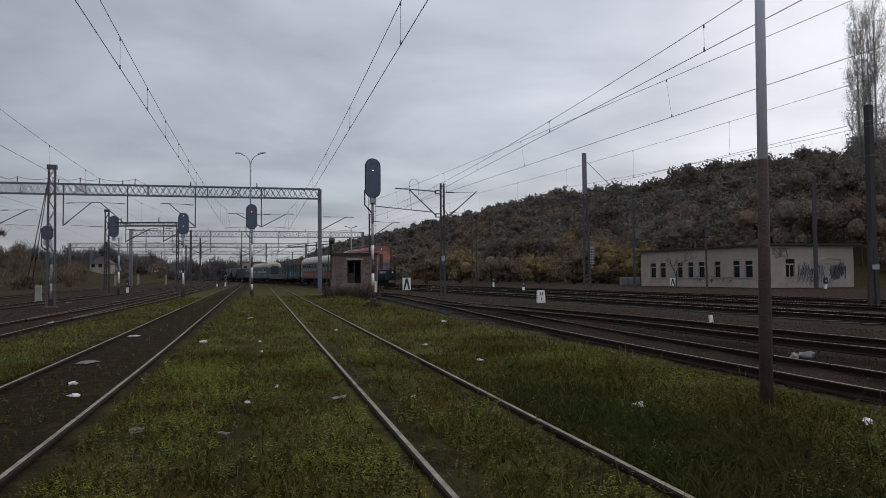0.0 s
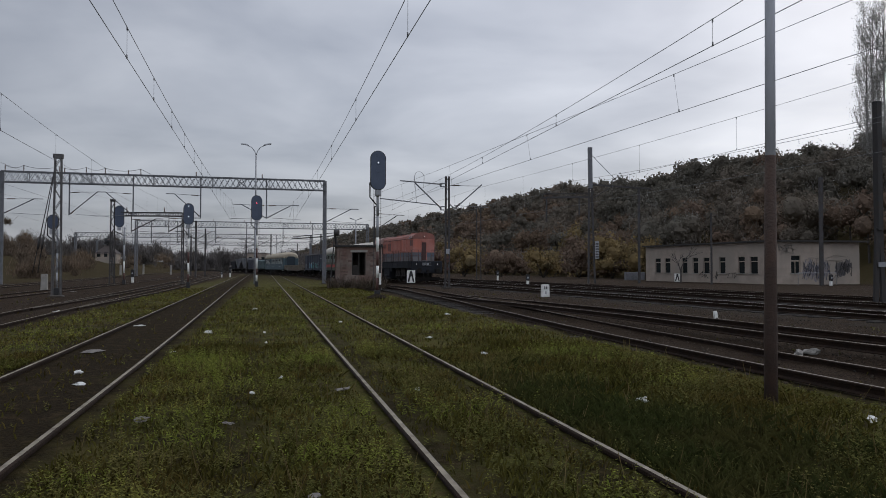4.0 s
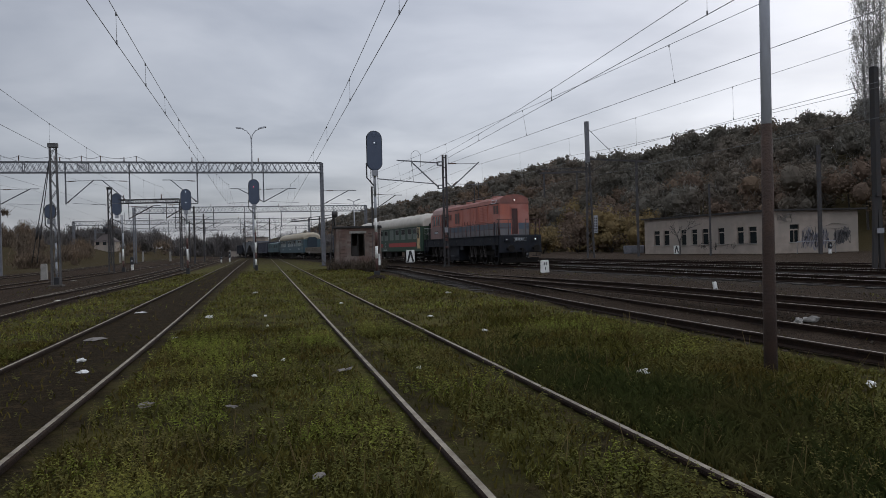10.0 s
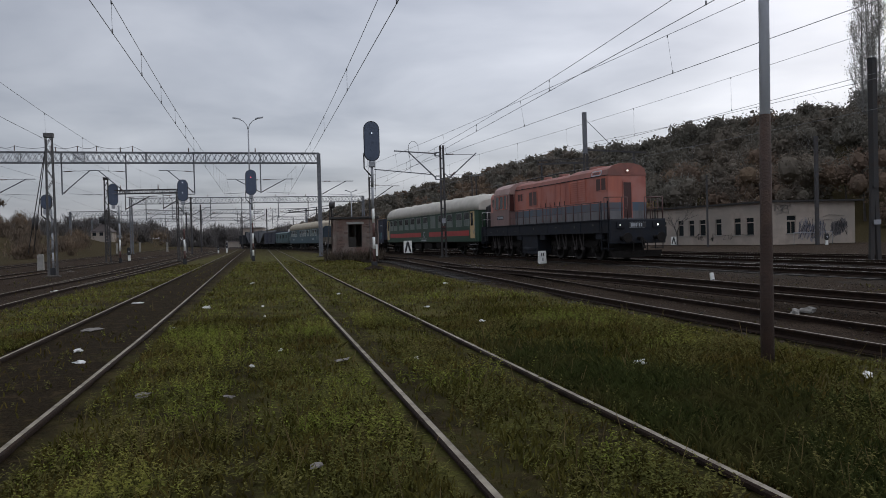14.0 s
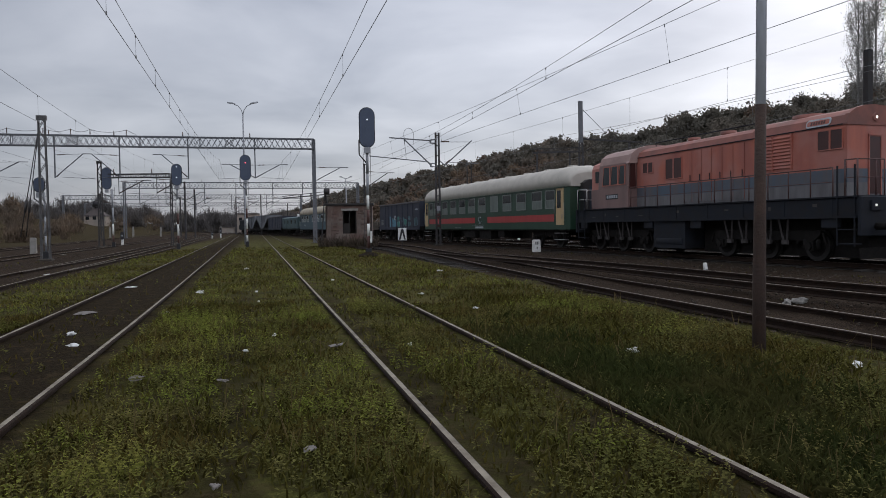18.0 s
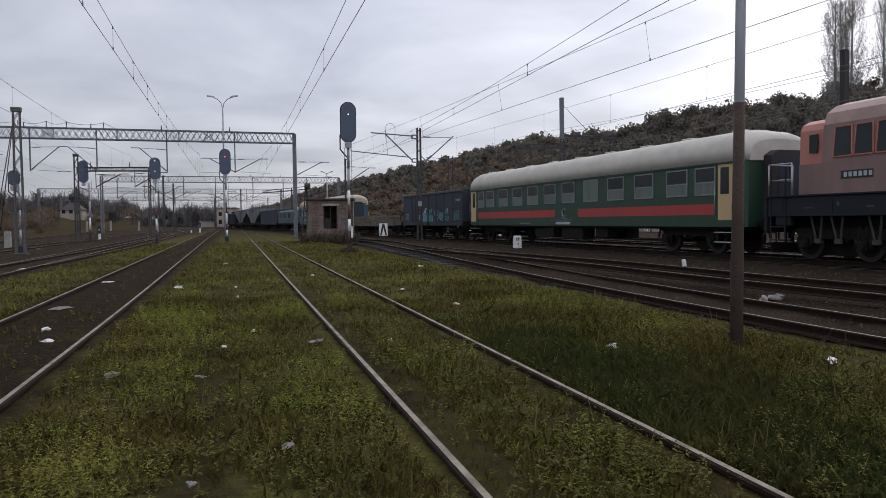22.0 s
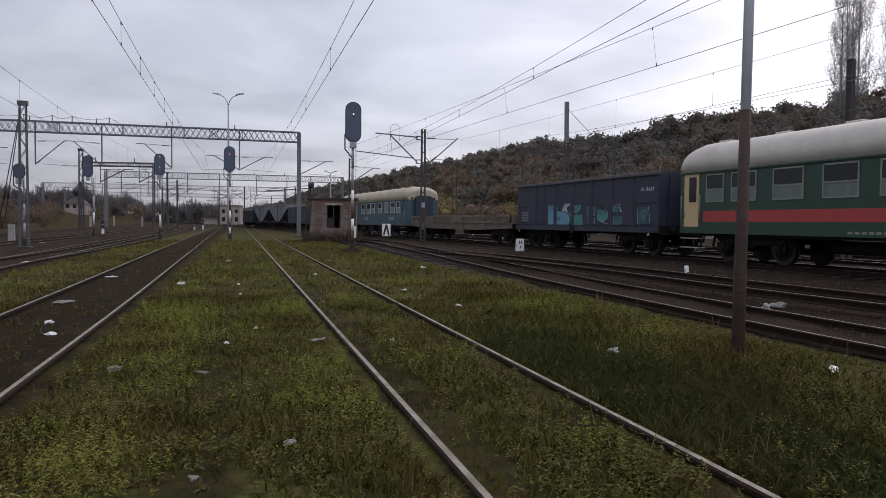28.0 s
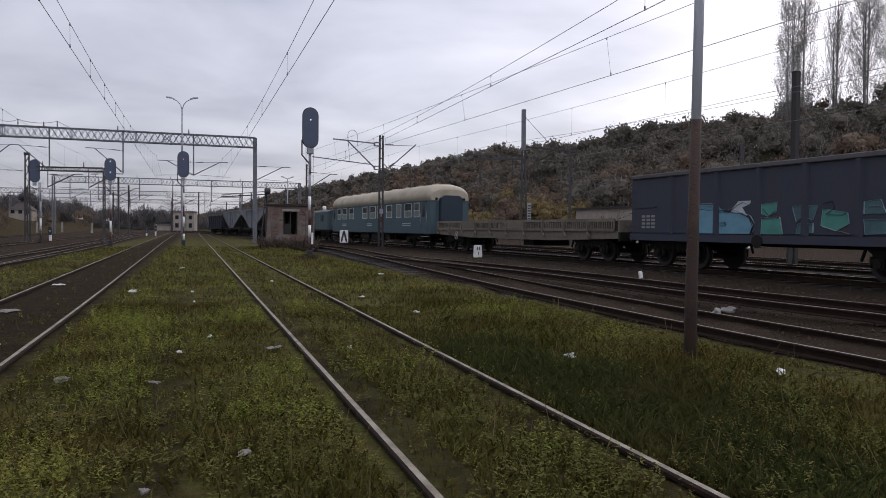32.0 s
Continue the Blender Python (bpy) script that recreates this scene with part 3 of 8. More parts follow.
def wheelset_mesh():
    bm = nb()
    for s in (-1, 1):
        cyl(bm, (0, s * 0.69, 0), (0, s * 0.825, 0), WHEEL_R, WHEEL_R, 24, 1)
        cyl(bm, (0, s * 0.66, 0), (0, s * 0.69, 0), WHEEL_R + 0.028, WHEEL_R + 0.028, 24, 1)
        cyl(bm, (0, s * 0.825, 0), (0, s * 0.835, 0), 0.33, 0.33, 16, 0)
        cyl(bm, (0, s * 0.835, 0), (0, s * 0.90, 0), 0.12, 0.12, 10, 0)
        for k in range(4):
            a = k * math.pi / 2
            box(bm, 0.24 * math.cos(a) - 0.035, 0.24 * math.cos(a) + 0.035, min(s * 0.834, s * 0.85), max(s * 0.834, s * 0.85), 0.24 * math.sin(a) - 0.035, 0.24 * math.sin(a) + 0.035)
    cyl(bm, (0, -0.7, 0), (0, 0.7, 0), 0.085, 0.085, 10, 0)
    me = bpy.data.meshes.new("wheelset")
    bm.to_mesh(me)
    bm.free()
    for m in (BOGIE, TYRE):
        me.materials.append(m)
    return me


WHEELSET = wheelset_mesh()


def bogie(parent, x, axles, deep=0.30):
    """A bogie: side frames with axle boxes, springs and brake gear; the wheelsets are parts of it."""
    a0, a1 = min(axles) - 0.35, max(axles) + 0.35
    bm = nb()
    for s in (-1, 1):
        y = s * 1.0
        loft(bm, [[(a0, y + o, 0.80), (a0 + 0.25, y + o, 0.62), (a1 - 0.25, y + o, 0.62), (a1, y + o, 0.80), (a1, y + o, 0.92), (a0, y + o, 0.92)] for o in (-0.06, 0.06)])
        for ax in axles:
            box(bm, ax - 0.15, ax + 0.15, min(y, y + s * 0.13), max(y, y + s * 0.13), 0.33, 0.60)
            cyl(bm, (ax, y + s * 0.13, 0.46), (ax, y + s * 0.18, 0.46), 0.11, 0.11, 10)
            for o in (-0.24, 0.24):
                cyl(bm, (ax + o, y + s * 0.03, 0.36), (ax + o, y + s * 0.03, 0.66), 0.065, 0.065, 8)
            bar(bm, (ax - 0.55, y + s * 0.03, 0.52), (ax - 0.42, y + s * 0.03, 0.86), 0.06)
            bar(bm, (ax + 0.55, y + s * 0.03, 0.52), (ax + 0.42, y + s * 0.03, 0.86), 0.06)
        mid = (a0 + a1) / 2
        for o in (-0.13, 0.13):
            cyl(bm, (mid + o, y, 0.5), (mid + o, y, 0.98), 0.09, 0.09, 8)
    box(bm, (a0 + a1) / 2 - 0.3, (a0 + a1) / 2 + 0.3, -0.95, 0.95, 0.6, 0.95)
    b = part("bogie", bm, BOGIE, parent)
    b.matrix_basis = pose(x, 0, 0)
    for ax in axles:
        w = new("wheelset", WHEELSET)
        w.parent = b
        w.matrix_basis = pose(ax, 0, WHEEL_R)
        ROLLING.append((w, ax))
    return b


def buffers(parent, x, s, z=1.05):
    for y in (-0.875, 0.875):
        bm = nb()
        cyl(bm, (x, y, z), (x + s * 0.32, y, z), 0.105, 0.095, 12)
        cyl(bm, (x + s * 0.32, y, z), (x + s * 0.50, y, z), 0.07, 0.07, 12)
        cyl(bm, (x + s * 0.50, y, z), (x + s * 0.535, y, z), 0.23, 0.22, 18)
        part("buffer", bm, BOGIE, parent)


def coupler(parent, x, s, z=1.02):
    bm = nb()
    box(bm, min(x, x + s * 0.3), max(x, x + s * 0.3), -0.06, 0.06, z - 0.06, z + 0.06)
    for y in (-0.05, 0.05):
        bar(bm, (x + s * 0.3, y, z), (x + s * 0.42, y, z - 0.42), 0.045)
    bar(bm, (x + s * 0.42, -0.09, z - 0.42), (x + s * 0.42, 0.09, z - 0.42), 0.05)
    part("coupler", bm, BOGIE, parent)
    for y in (-0.38, 0.34):
        bm = nb()
        tube(bm, [(x, y, z - 0.1), (x + s * 0.18, y, z - 0.25), (x + s * 0.2, y, z - 0.55), (x + s * 0.1, y, z - 0.66)], 0.025)
        part("brake_hose", bm, BOGIE, parent)


def rails_fence(parent, pts, z0, z1, side_posts=True, m=None):
    """A handrail of round tube on posts along points (x, y)."""
    for x, y in pts:
        bm = nb()
        cyl(bm, (x, y, z0), (x, y, z1), 0.02, 0.02, 6)
        part("rail_post", bm, m or L_RAIL, parent)
    for z in (z1, (z0 + z1) / 2):
        bm = nb()
        tube(bm, [(x, y, z) for x, y in pts], 0.02 if z == z1 else 0.013)
        part("handrail", bm, m or L_RAIL, parent)


def window_unit(parent, xc, w, z0, z1, y, s=-1, split=True, blind=False, low=PALE_PANE):
    """A framed window set 2 cm proud of a side wall at y; s is the side it faces."""
    bm = nb()
    t = 0.045
    ya, yb = sorted((y, y + s * 0.03))
    for a, b, c, d in ((xc - w / 2, xc + w / 2, z0, z0 + t), (xc - w / 2, xc + w / 2, z1 - t, z1), (xc - w / 2, xc - w / 2 + t, z0 + t, z1 - t), (xc + w / 2 - t, xc + w / 2, z0 + t, z1 - t)):
        box(bm, a, b, ya, yb, c, d)
    zm = z0 + (z1 - z0) * 0.46
    if split:
        box(bm, xc - w / 2 + t, xc + w / 2 - t, ya, yb, zm - 0.02, zm + 0.02)
    f = part("window", bm, FRAMEAL, parent)
    ya, yb = sorted((y + s * 0.002, y + s * 0.012))
    for a, b, m in ((z0 + t, zm, low if not blind else PALE_PANE), (zm, z1 - t, GLASSD if not blind else PALE_PANE)):
        bm = nb()
        box(bm, xc - w / 2 + t, xc + w / 2 - t, ya, yb, a, b)
        part("pane", bm, m, f)


def side_loco():
    X = lambda off: 8.03 - off
    e = empty("diesel_locomotive", Matrix(), "orange and blue-grey diesel shunting locomotive with long hood", "locomotive")
    # frame and deck
    bm = nb()
    box(bm, X(16.0), X(0.1), -1.42, 1.42, 1.28, 1.86)
    bevelled(bm, 0.03)
    box(bm, X(9.75), X(7.75), -1.36, 1.36, 0.24, 1.28)
    part("frame", bm, L_DARK, e)
    for a, b in ((7.6, 0.5), (15.6, 9.9)):
        bm = nb()
        box(bm, X(a), X(b), -0.6, 0.6, 0.13, 1.3)
        part("traction_gear", bm, BOGIE, e)
    bm = nb()
    box(bm, X(16.05), X(0.05), -1.47, 1.47, 1.86, 1.90)
    part("deck", bm, L_DARK, e)
    for off, s in ((0.06, 1), (16.06, -1)):
        bm = nb()
        box(bm, X(off) - 0.06, X(off) + 0.06, -1.46, 1.46, 0.78, 1.88)
        bevelled(bm, 0.03)
        part("buffer_beam", bm, L_DARK, e)
        buffers(e, X(off) + s * 0.06, s)
        coupler(e, X(off) + s * 0.06, s)
        bm = nb()
        loft(bm, [[(X(off) - s * 0.10 + o, -1.35, 0.46), (X(off) - s * 0.10 + o, 1.35, 0.46), (X(off) - s * 0.15 + o, 1.25, 0.16), (X(off) - s * 0.15 + o, -1.25, 0.16)] for o in (-0.02, 0.02)])
        part("rail_guard", bm, BOGIE, e)

    def hood_ring(x, w, z0, zs, zt):
        p = [(x, -w, z0), (x, -w, zs)]
        for k in range(1, 8):
            a = math.pi * k / 8
            p.append((x, -w * math.cos(a), zs + (zt - zs) * math.sin(a) ** 0.75))
        return p + [(x, w, zs), (x, w, z0)]

    # hood: lower colour band, upper body, roof
    def hood(x0, x1, w, zt, name):
        bm = nb()
        box(bm, x0, x1, -w, w, 2.30, 2.70)
        part("blue_band", bm, L_BLUE, e)
        bm = nb()
        box(bm, x0, x1, -w, w, 1.9, 2.30)
        part("grey_band", bm, L_BAND, e)
        bm = nb()
        loft(bm, [hood_ring(x, w, 2.70, 3.98, zt) for x in (x0, x1)])
        for f in bm.faces:
            if f.calc_center_median().z > 4.05 and abs(f.normal.x) < 0.5:
                f.material_index = 1
        part(name, bm, [L_ORANGE, L_ROOF], e)

    HW = 1.0
    bm = nb()
    loft(bm, [hood_ring(x, HW + 0.03, 3.94, 4.0, 4.54) for x in (X(0.98), X(0.835))])
    part("hood_rim", bm, L_ROOF, e, "sooty arched rim round hood end")
    for s in (-1, 1):
        bm = nb()
        box(bm, X(11.4), X(0.99), min(s * HW, s * (HW + 0.035)), max(s * HW, s * (HW + 0.035)), 3.955, 3.985)
        part("drip_rail", bm, L_DARK, e)
    hood(X(4.65), X(0.86), HW + 0.01, 4.50, "radiator_hood")
    hood(X(11.5), X(4.65), HW, 4.42, "engine_hood")
    # end face: door, lamp, moulding
    bm = nb()
    xf = X(0.86)
    box(bm, xf, xf + 0.02, -0.20, 0.20, 1.98, 3.62)
    part("end_door", bm, L_RED, e, "dark red narrow end door")
    bm = nb()
    for y in (-0.25, 0.21):
        box(bm, xf, xf + 0.035, y, y + 0.04, 1.95, 3.68)
    box(bm, xf, xf + 0.035, -0.25, 0.25, 3.64, 3.69)
    part("door_frame", bm, L_ORANGE, e)
    bm = nb()
    cyl(bm, (xf - 0.02, 0, 4.17), (xf + 0.07, 0, 4.17), 0.14, 0.11, 16)
    lamp = part("top_headlamp", bm, L_ROOF, e)
    bm = nb()
    cyl(bm, (xf + 0.071, 0, 4.17), (xf + 0.08, 0, 4.17), 0.034, 0.034, 12)
    part("lamp_glass", bm, HEADLAMP, lamp)
    for y in (-0.93, 0.93):
        bm = nb()
        box(bm, X(0) - 0.02, X(0) + 0.07, y - 0.2, y + 0.2, 1.5, 1.76)
        h = part("headlamp", bm, L_DARK, e)
        bm = nb()
        yy = y - 0.06 if y < 0 else y + 0.06
        cyl(bm, (X(0) + 0.07, yy, 1.63), (X(0) + 0.085, yy, 1.63), 0.036, 0.036, 14)
        part("lamp_glass", bm, HEADLAMP if y > 0 else LAMPDIM, h)
    bm = nb()
    box(bm, X(0), X(0) + 0.025, -0.48, 0.40, 1.5, 1.76)
    pl = part("front_plate", bm, BLACK, e, "black plate with pale bars")
    bm = nb()
    yy = -0.41
    for w in (0.08, 0.10, 0.09, 0.09, 0.05, 0.09, 0.09, 0.04):
        box(bm, X(0) + 0.026, X(0) + 0.032, yy, yy + w - 0.035, 1.55, 1.71)
        yy += w + 0.005
    for z in (1.505, 1.74):
        box(bm, X(0) + 0.026, X(0) + 0.032, -0.47, 0.39, z, z + 0.012)
    part("lettering", bm, GRAF_WH, pl)
    # roof-shoulder plate
    for s in (-1, 1):
        bm = nb()
        def oval(d, o):
            return [(X(1.9) + px_, s * (1.012 + o - 0.31 * (pz - 4.0)), pz) for px_, pz in ((-0.45 + d, 4.06), (-0.39 + d, 4.0 + d), (0.39 - d, 4.0 + d), (0.45 - d, 4.06), (0.45 - d, 4.18), (0.39 - d, 4.24 - d), (-0.39 + d, 4.24 - d), (-0.45 + d, 4.18))]
        loft(bm, [oval(0, 0.0), oval(0, 0.025)])
        p = part("maker_plate", bm, GRAF_WH, e, "white-rimmed plate on roof shoulder")
        bm = nb()
        loft(bm, [oval(0.045, 0.02), oval(0.045, 0.03)])
        part("plate_face", bm, L_ORANGE, p)
        bm = nb()
        for k in range(6):
            x0 = X(1.9) - 0.27 + k * 0.095
            loft(bm, [[(x0, s * (1.012 + o - 0.31 * (pz - 4.0)), pz) for pz in (4.07, 4.17)] + [(x0 + 0.06, s * (1.012 + o - 0.31 * (pz - 4.0)), pz) for pz in (4.17, 4.07)] for o in (0.03, 0.036)])
        part("lettering", bm, L_RED, p)
    # hood openings on both sides
    for s in (-1, 1):
        y = s * HW
        for a, b, z0, z1 in ((1.02, 1.42, 3.3, 3.84), (1.48, 1.88, 3.3, 3.84), (8.42, 8.88, 2.96, 3.72), (8.96, 9.42, 2.96, 3.72), (10.32, 10.62, 3.30, 3.70), (10.70, 11.0, 3.30, 3.70)):
            bm = nb()
            ya, yb = sorted((y + s * 0.012, y + s * 0.028))
            box(bm, X(b), X(a), ya, yb, z0, z1)
            part("hood_window", bm, L_RED, e)
            bm = nb()
            ya, yb = sorted((y, y + s * 0.04))
            for q in ((X(b) - 0.03, X(a) + 0.03, z1, z1 + 0.03), (X(b) - 0.03, X(a) + 0.03, z0 - 0.03, z0), (X(b) - 0.03, X(b), z0, z1), (X(a), X(a) + 0.03, z0, z1)):
                box(bm, q[0], q[1], ya, yb, q[2], q[3])
            part("hood_window_frame", bm, L_ORANGE, e)
        for k in range(10):
            bm = nb()
            z = 2.88 + k * 0.105
            ya, yb = y + s * 0.015, y + s * 0.05
            loft(bm, [[(x, ya, z + 0.07), (x, yb, z), (x, yb, z + 0.015), (x, ya, z + 0.09)] for x in (X(4.45), X(2.95))])
            part("louvre", bm, L_ORANGE, e)
        for off in (4.5, 3.7, 2.9):
            bm = nb()
            ya, yb = sorted((y + s * 0.01, y + s * 0.055))
            box(bm, X(off) - 0.025, X(off) + 0.025, ya, yb, 2.82, 3.95)
            part("louvre_bar", bm, L_ORANGE, e)
        for k in range(6):
            o = 5.0 + k * 0.56
            bm = nb()
            ya, yb = sorted((y + s * 0.003, y + s * 0.02))
            box(bm, X(o + 0.52), X(o), ya, yb, 2.0, 3.9)
            for f in bm.faces:
                if f.calc_center_median().z < 2.7:
                    f.material_index = 0
            d = part("hood_door", bm, L_ORANGE, e)
            bm = nb()
            ya, yb = sorted((y + s * 0.02, y + s * 0.024))
            box(bm, X(o + 0.52), X(o), ya, yb, 2.30, 2.70)
            part("door_band", bm, L_BLUE, d)
            bm = nb()
            box(bm, X(o + 0.52), X(o), ya, yb, 2.0, 2.30)
            part("door_foot_band", bm, L_BAND, d)
            bm = nb()
            bar(bm, (X(o + 0.07), y + s * 0.045, 2.75), (X(o + 0.07), y + s * 0.045, 3.0), 0.022)
            part("door_handle", bm, L_DARK, d)
        # deck handrail, steps
        rails_fence(e, [(X(o), s * 1.43) for o in (0.95, 1.75, 2.6, 3.45, 4.3, 5.15, 6.0, 6.85, 7.7, 8.55, 9.4, 10.25, 11.3)], 1.9, 2.72)
        for off in (0.5, 15.55):
            bm = nb()
            for z in (0.55, 0.95, 1.35):
                box(bm, X(off) - 0.28, X(off) + 0.28, min(s * 1.16, s * 1.45), max(s * 1.16, s * 1.45), z, z + 0.03)
            for o in (-0.29, 0.29):
                bar(bm, (X(off) + o, s * 1.44, 0.5), (X(off) + o, s * 1.44, 2.75), 0.035)
            part("step_ladder", bm, L_DARK, e)
        for off, z, w, h in ((1.6, 1.62, 0.16, 0.09), (3.4, 1.55, 0.12, 0.12), (5.4, 1.6, 0.2, 0.05), (8.1, 1.58, 0.14, 0.1), (10.6, 1.52, 0.3, 0.03), (12.4, 1.5, 0.22, 0.05), (13.4, 1.55, 0.09, 0.12), (14.4, 1.5, 0.3, 0.03)):
            bm = nb()
            ya, yb = sorted((s * 1.42, s * 1.424))
            box(bm, X(off) - w / 2, X(off) + w / 2, ya, yb, z, z + h)
            part("stencil_mark", bm, HANGER, e)
        for k in range(9):
            bm = nb()
            ya, yb = sorted((s * 1.42, s * 1.438))
            box(bm, X(1.0 + k * 1.8) - 0.03, X(1.0 + k * 1.8) + 0.03, ya, yb, 1.30, 1.84)
            part("frame_rib", bm, L_DARK, e)
        bm = nb()
        ya, yb = sorted((s * 1.42, s * 1.45))
        box(bm, X(15.95), X(0.15), ya, yb, 1.28, 1.34)
        part("frame_flange", bm, L_DARK, e)
        bm = nb()
        cyl(bm, (X(9.6), s * 1.16, 0.5), (X(7.9), s * 1.16, 0.5), 0.24, 0.24, 14)
        part("fuel_tank", bm, L_DARK, e)
        for off in (2.95, 3.65, 4.75, 5.45, 11.65, 12.35, 13.55, 14.25):
            bm = nb()
            for d in (-1, 1):
                bar(bm, (X(off) + d * 0.2, s * 1.3, 1.3), (X(off) + d * 0.07, s * 1.22, 0.62), 0.05)
            box(bm, X(off) - 0.11, X(off) + 0.11, min(s * 1.17, s * 1.27), max(s * 1.17, s * 1.27), 0.5, 0.63)
            part("spring_hanger", bm, HANGER, e)
        for off in (1.1, 7.1, 10.1, 15.4):
            bm = nb()
            box(bm, X(off) - 0.3, X(off) + 0.3, min(s * 1.25, s * 1.4), max(s * 1.25, s * 1.4), 1.0, 1.28)
            bevelled(bm, 0.02)
            part("sandbox", bm, L_DARK, e)
    rails_fence(e, [(X(0.15), y) for y in (-1.4, -0.75, -0.45)], 1.9, 2.9)
    rails_fence(e, [(X(0.15), y) for y in (0.45, 0.75, 1.4)], 1.9, 2.9)
    for s in (-1, 1):
        rails_fence(e, [(X(0.15), s * 1.42), (X(0.55), s * 1.42), (X(0.9), s * 1.05)], 1.9, 2.9)
        rails_fence(e, [(X(15.95), s * 1.42), (X(15.05), s * 1.42)], 1.9, 2.85, m=STEPM)
    rails_fence(e, [(X(15.95), y) for y in (-1.4, -0.5)], 1.9, 2.85, m=STEPM)
    rails_fence(e, [(X(15.95), y) for y in (0.5, 1.4)], 1.9, 2.85, m=STEPM)

    # cab
    def cab_ring(x, w, z0, zs, zt, slope=0.0):
        p = [(x, -w, z0), (x, -w + slope, zs)]
        for k in range(1, 8):
            a = math.pi * k / 8
            p.append((x, -(w - slope) * math.cos(a), zs + (zt - zs) * math.sin(a) ** 0.8))
        return p + [(x, w - slope, zs), (x, w, z0)]

    bm = nb()
    box(bm, X(13.95), X(11.5), -1.44, 1.44, 1.9, 2.80)
    part("lower_cab", bm, mat("faded_grey_pink_cab", (0.215, 0.135, 0.122), 0.6, 0, (0.14, 0.092, 0.085), 2, 0.7, streak=True), e)
    bm = nb()
    loft(bm, [cab_ring(x, 1.44, 2.80, 3.82, 4.52, 0.07) for x in (X(13.95), X(11.55))])
    for f in bm.faces:
        if f.calc_center_median().z > 3.95 and abs(f.normal.x) < 0.5:
            f.material_index = 1
    part("cab", bm, [MATS["faded_grey_pink_cab"], CABROOF], e)
    bm = nb()
    loft(bm, [cab_ring(x, 1.47, 3.76, 3.84, 4.56, 0.07) for x in (X(11.62), X(11.42))])
    part("cab_roof_rim", bm, CABROOF, e)
    for s in (-1, 1):
        for a, b in ((13.55, 12.95), (12.88, 12.3), (12.22, 11.72)):
            bm = nb()
            pts = [(X(a), 2.90), (X(b), 2.90), (X(b) - 0.06, 3.72), (X(a) + 0.02, 3.72)]
            loft(bm, [[(px_, s * (1.437 - 0.07 * (pz - 2.8) / 1.02 + o), pz) for px_, pz in pts] for o in (0.012, 0.03)])
            part("cab_window", bm, GLASSD, e)
            bm = nb()
            for (p0, p1) in zip(pts, pts[1:] + pts[:1]):
                bar(bm, (p0[0], s * (1.462 - 0.07 * (p0[1] - 2.8) / 1.02), p0[1]), (p1[0], s * (1.462 - 0.07 * (p1[1] - 2.8) / 1.02), p1[1]), 0.035)
            part("cab_window_frame", bm, L_ORANGE, e)
        bm = nb()
        loft(bm, [[(x, s * 1.06, 2.7), (x, s * 1.38, 2.7), (x, s * 1.33, 3.72), (x, s * 1.12, 3.98)] for x in (X(11.5), X(11.47))])
        part("front_cab_window", bm, L_RED, e)
        bm = nb()
        box(bm, X(13.3), X(12.3), min(s * 1.442, s * 1.45), max(s * 1.442, s * 1.45), 2.28, 2.50)
        pl = part("cab_plate", bm, BLACK, e)
        bm = nb()
        for k in range(6):
            x = X(13.2) + k * 0.155
            box(bm, x, x + 0.1, min(s * 1.451, s * 1.456), max(s * 1.451, s * 1.456), 2.33, 2.46)
        part("lettering", bm, GRAF_WH, pl)
    # rear vestibule behind the cab
    bm = nb()
    loft(bm, [cab_ring(x, 1.2, 1.9, 3.75, 4.15, 0.05) for x in (X(15.0), X(13.95))])
    part("rear_hood", bm, L_ORANGE, e)
    for s in (-1, 1):
        bm = nb()
        ya, yb = sorted((s * 1.18, s * 1.21))
        box(bm, X(14.62), X(14.32), ya, yb, 3.1, 3.62)
        part("rear_hood_window", bm, GLASSD, e)
        bm = nb()
        ya, yb = sorted((s * 1.2, s * 1.215))
        box(bm, X(14.98), X(13.97), ya, yb, 1.92, 2.78)
        part("rear_hood_band", bm, MATS["faded_grey_pink_cab"], e)
    for off, w in ((3.2, 0.55), (7.0, 0.3), (9.0, 0.25)):
        bm = nb()
        cyl(bm, (X(off), 0, 4.36), (X(off), 0, 4.56), w, w * 0.95, 18)
        part("roof_fan" if w > 0.5 else "exhaust", bm, L_ROOF, e)
    bm = nb()
    tube(bm, [(X(10.9), -0.45, 4.42), (X(10.9), -0.45, 4.56), (X(5.0), -0.45, 4.56), (X(5.0), -0.45, 4.42)], 0.022)
    part("roof_rail", bm, L_DARK, e)
    bogie(e, X(4.1), (-2.0, 0.0, 2.0))
    bogie(e, X(12.9), (-2.0, 0.0, 2.0))
    MOVING.append((e, 8.03))


side_loco()


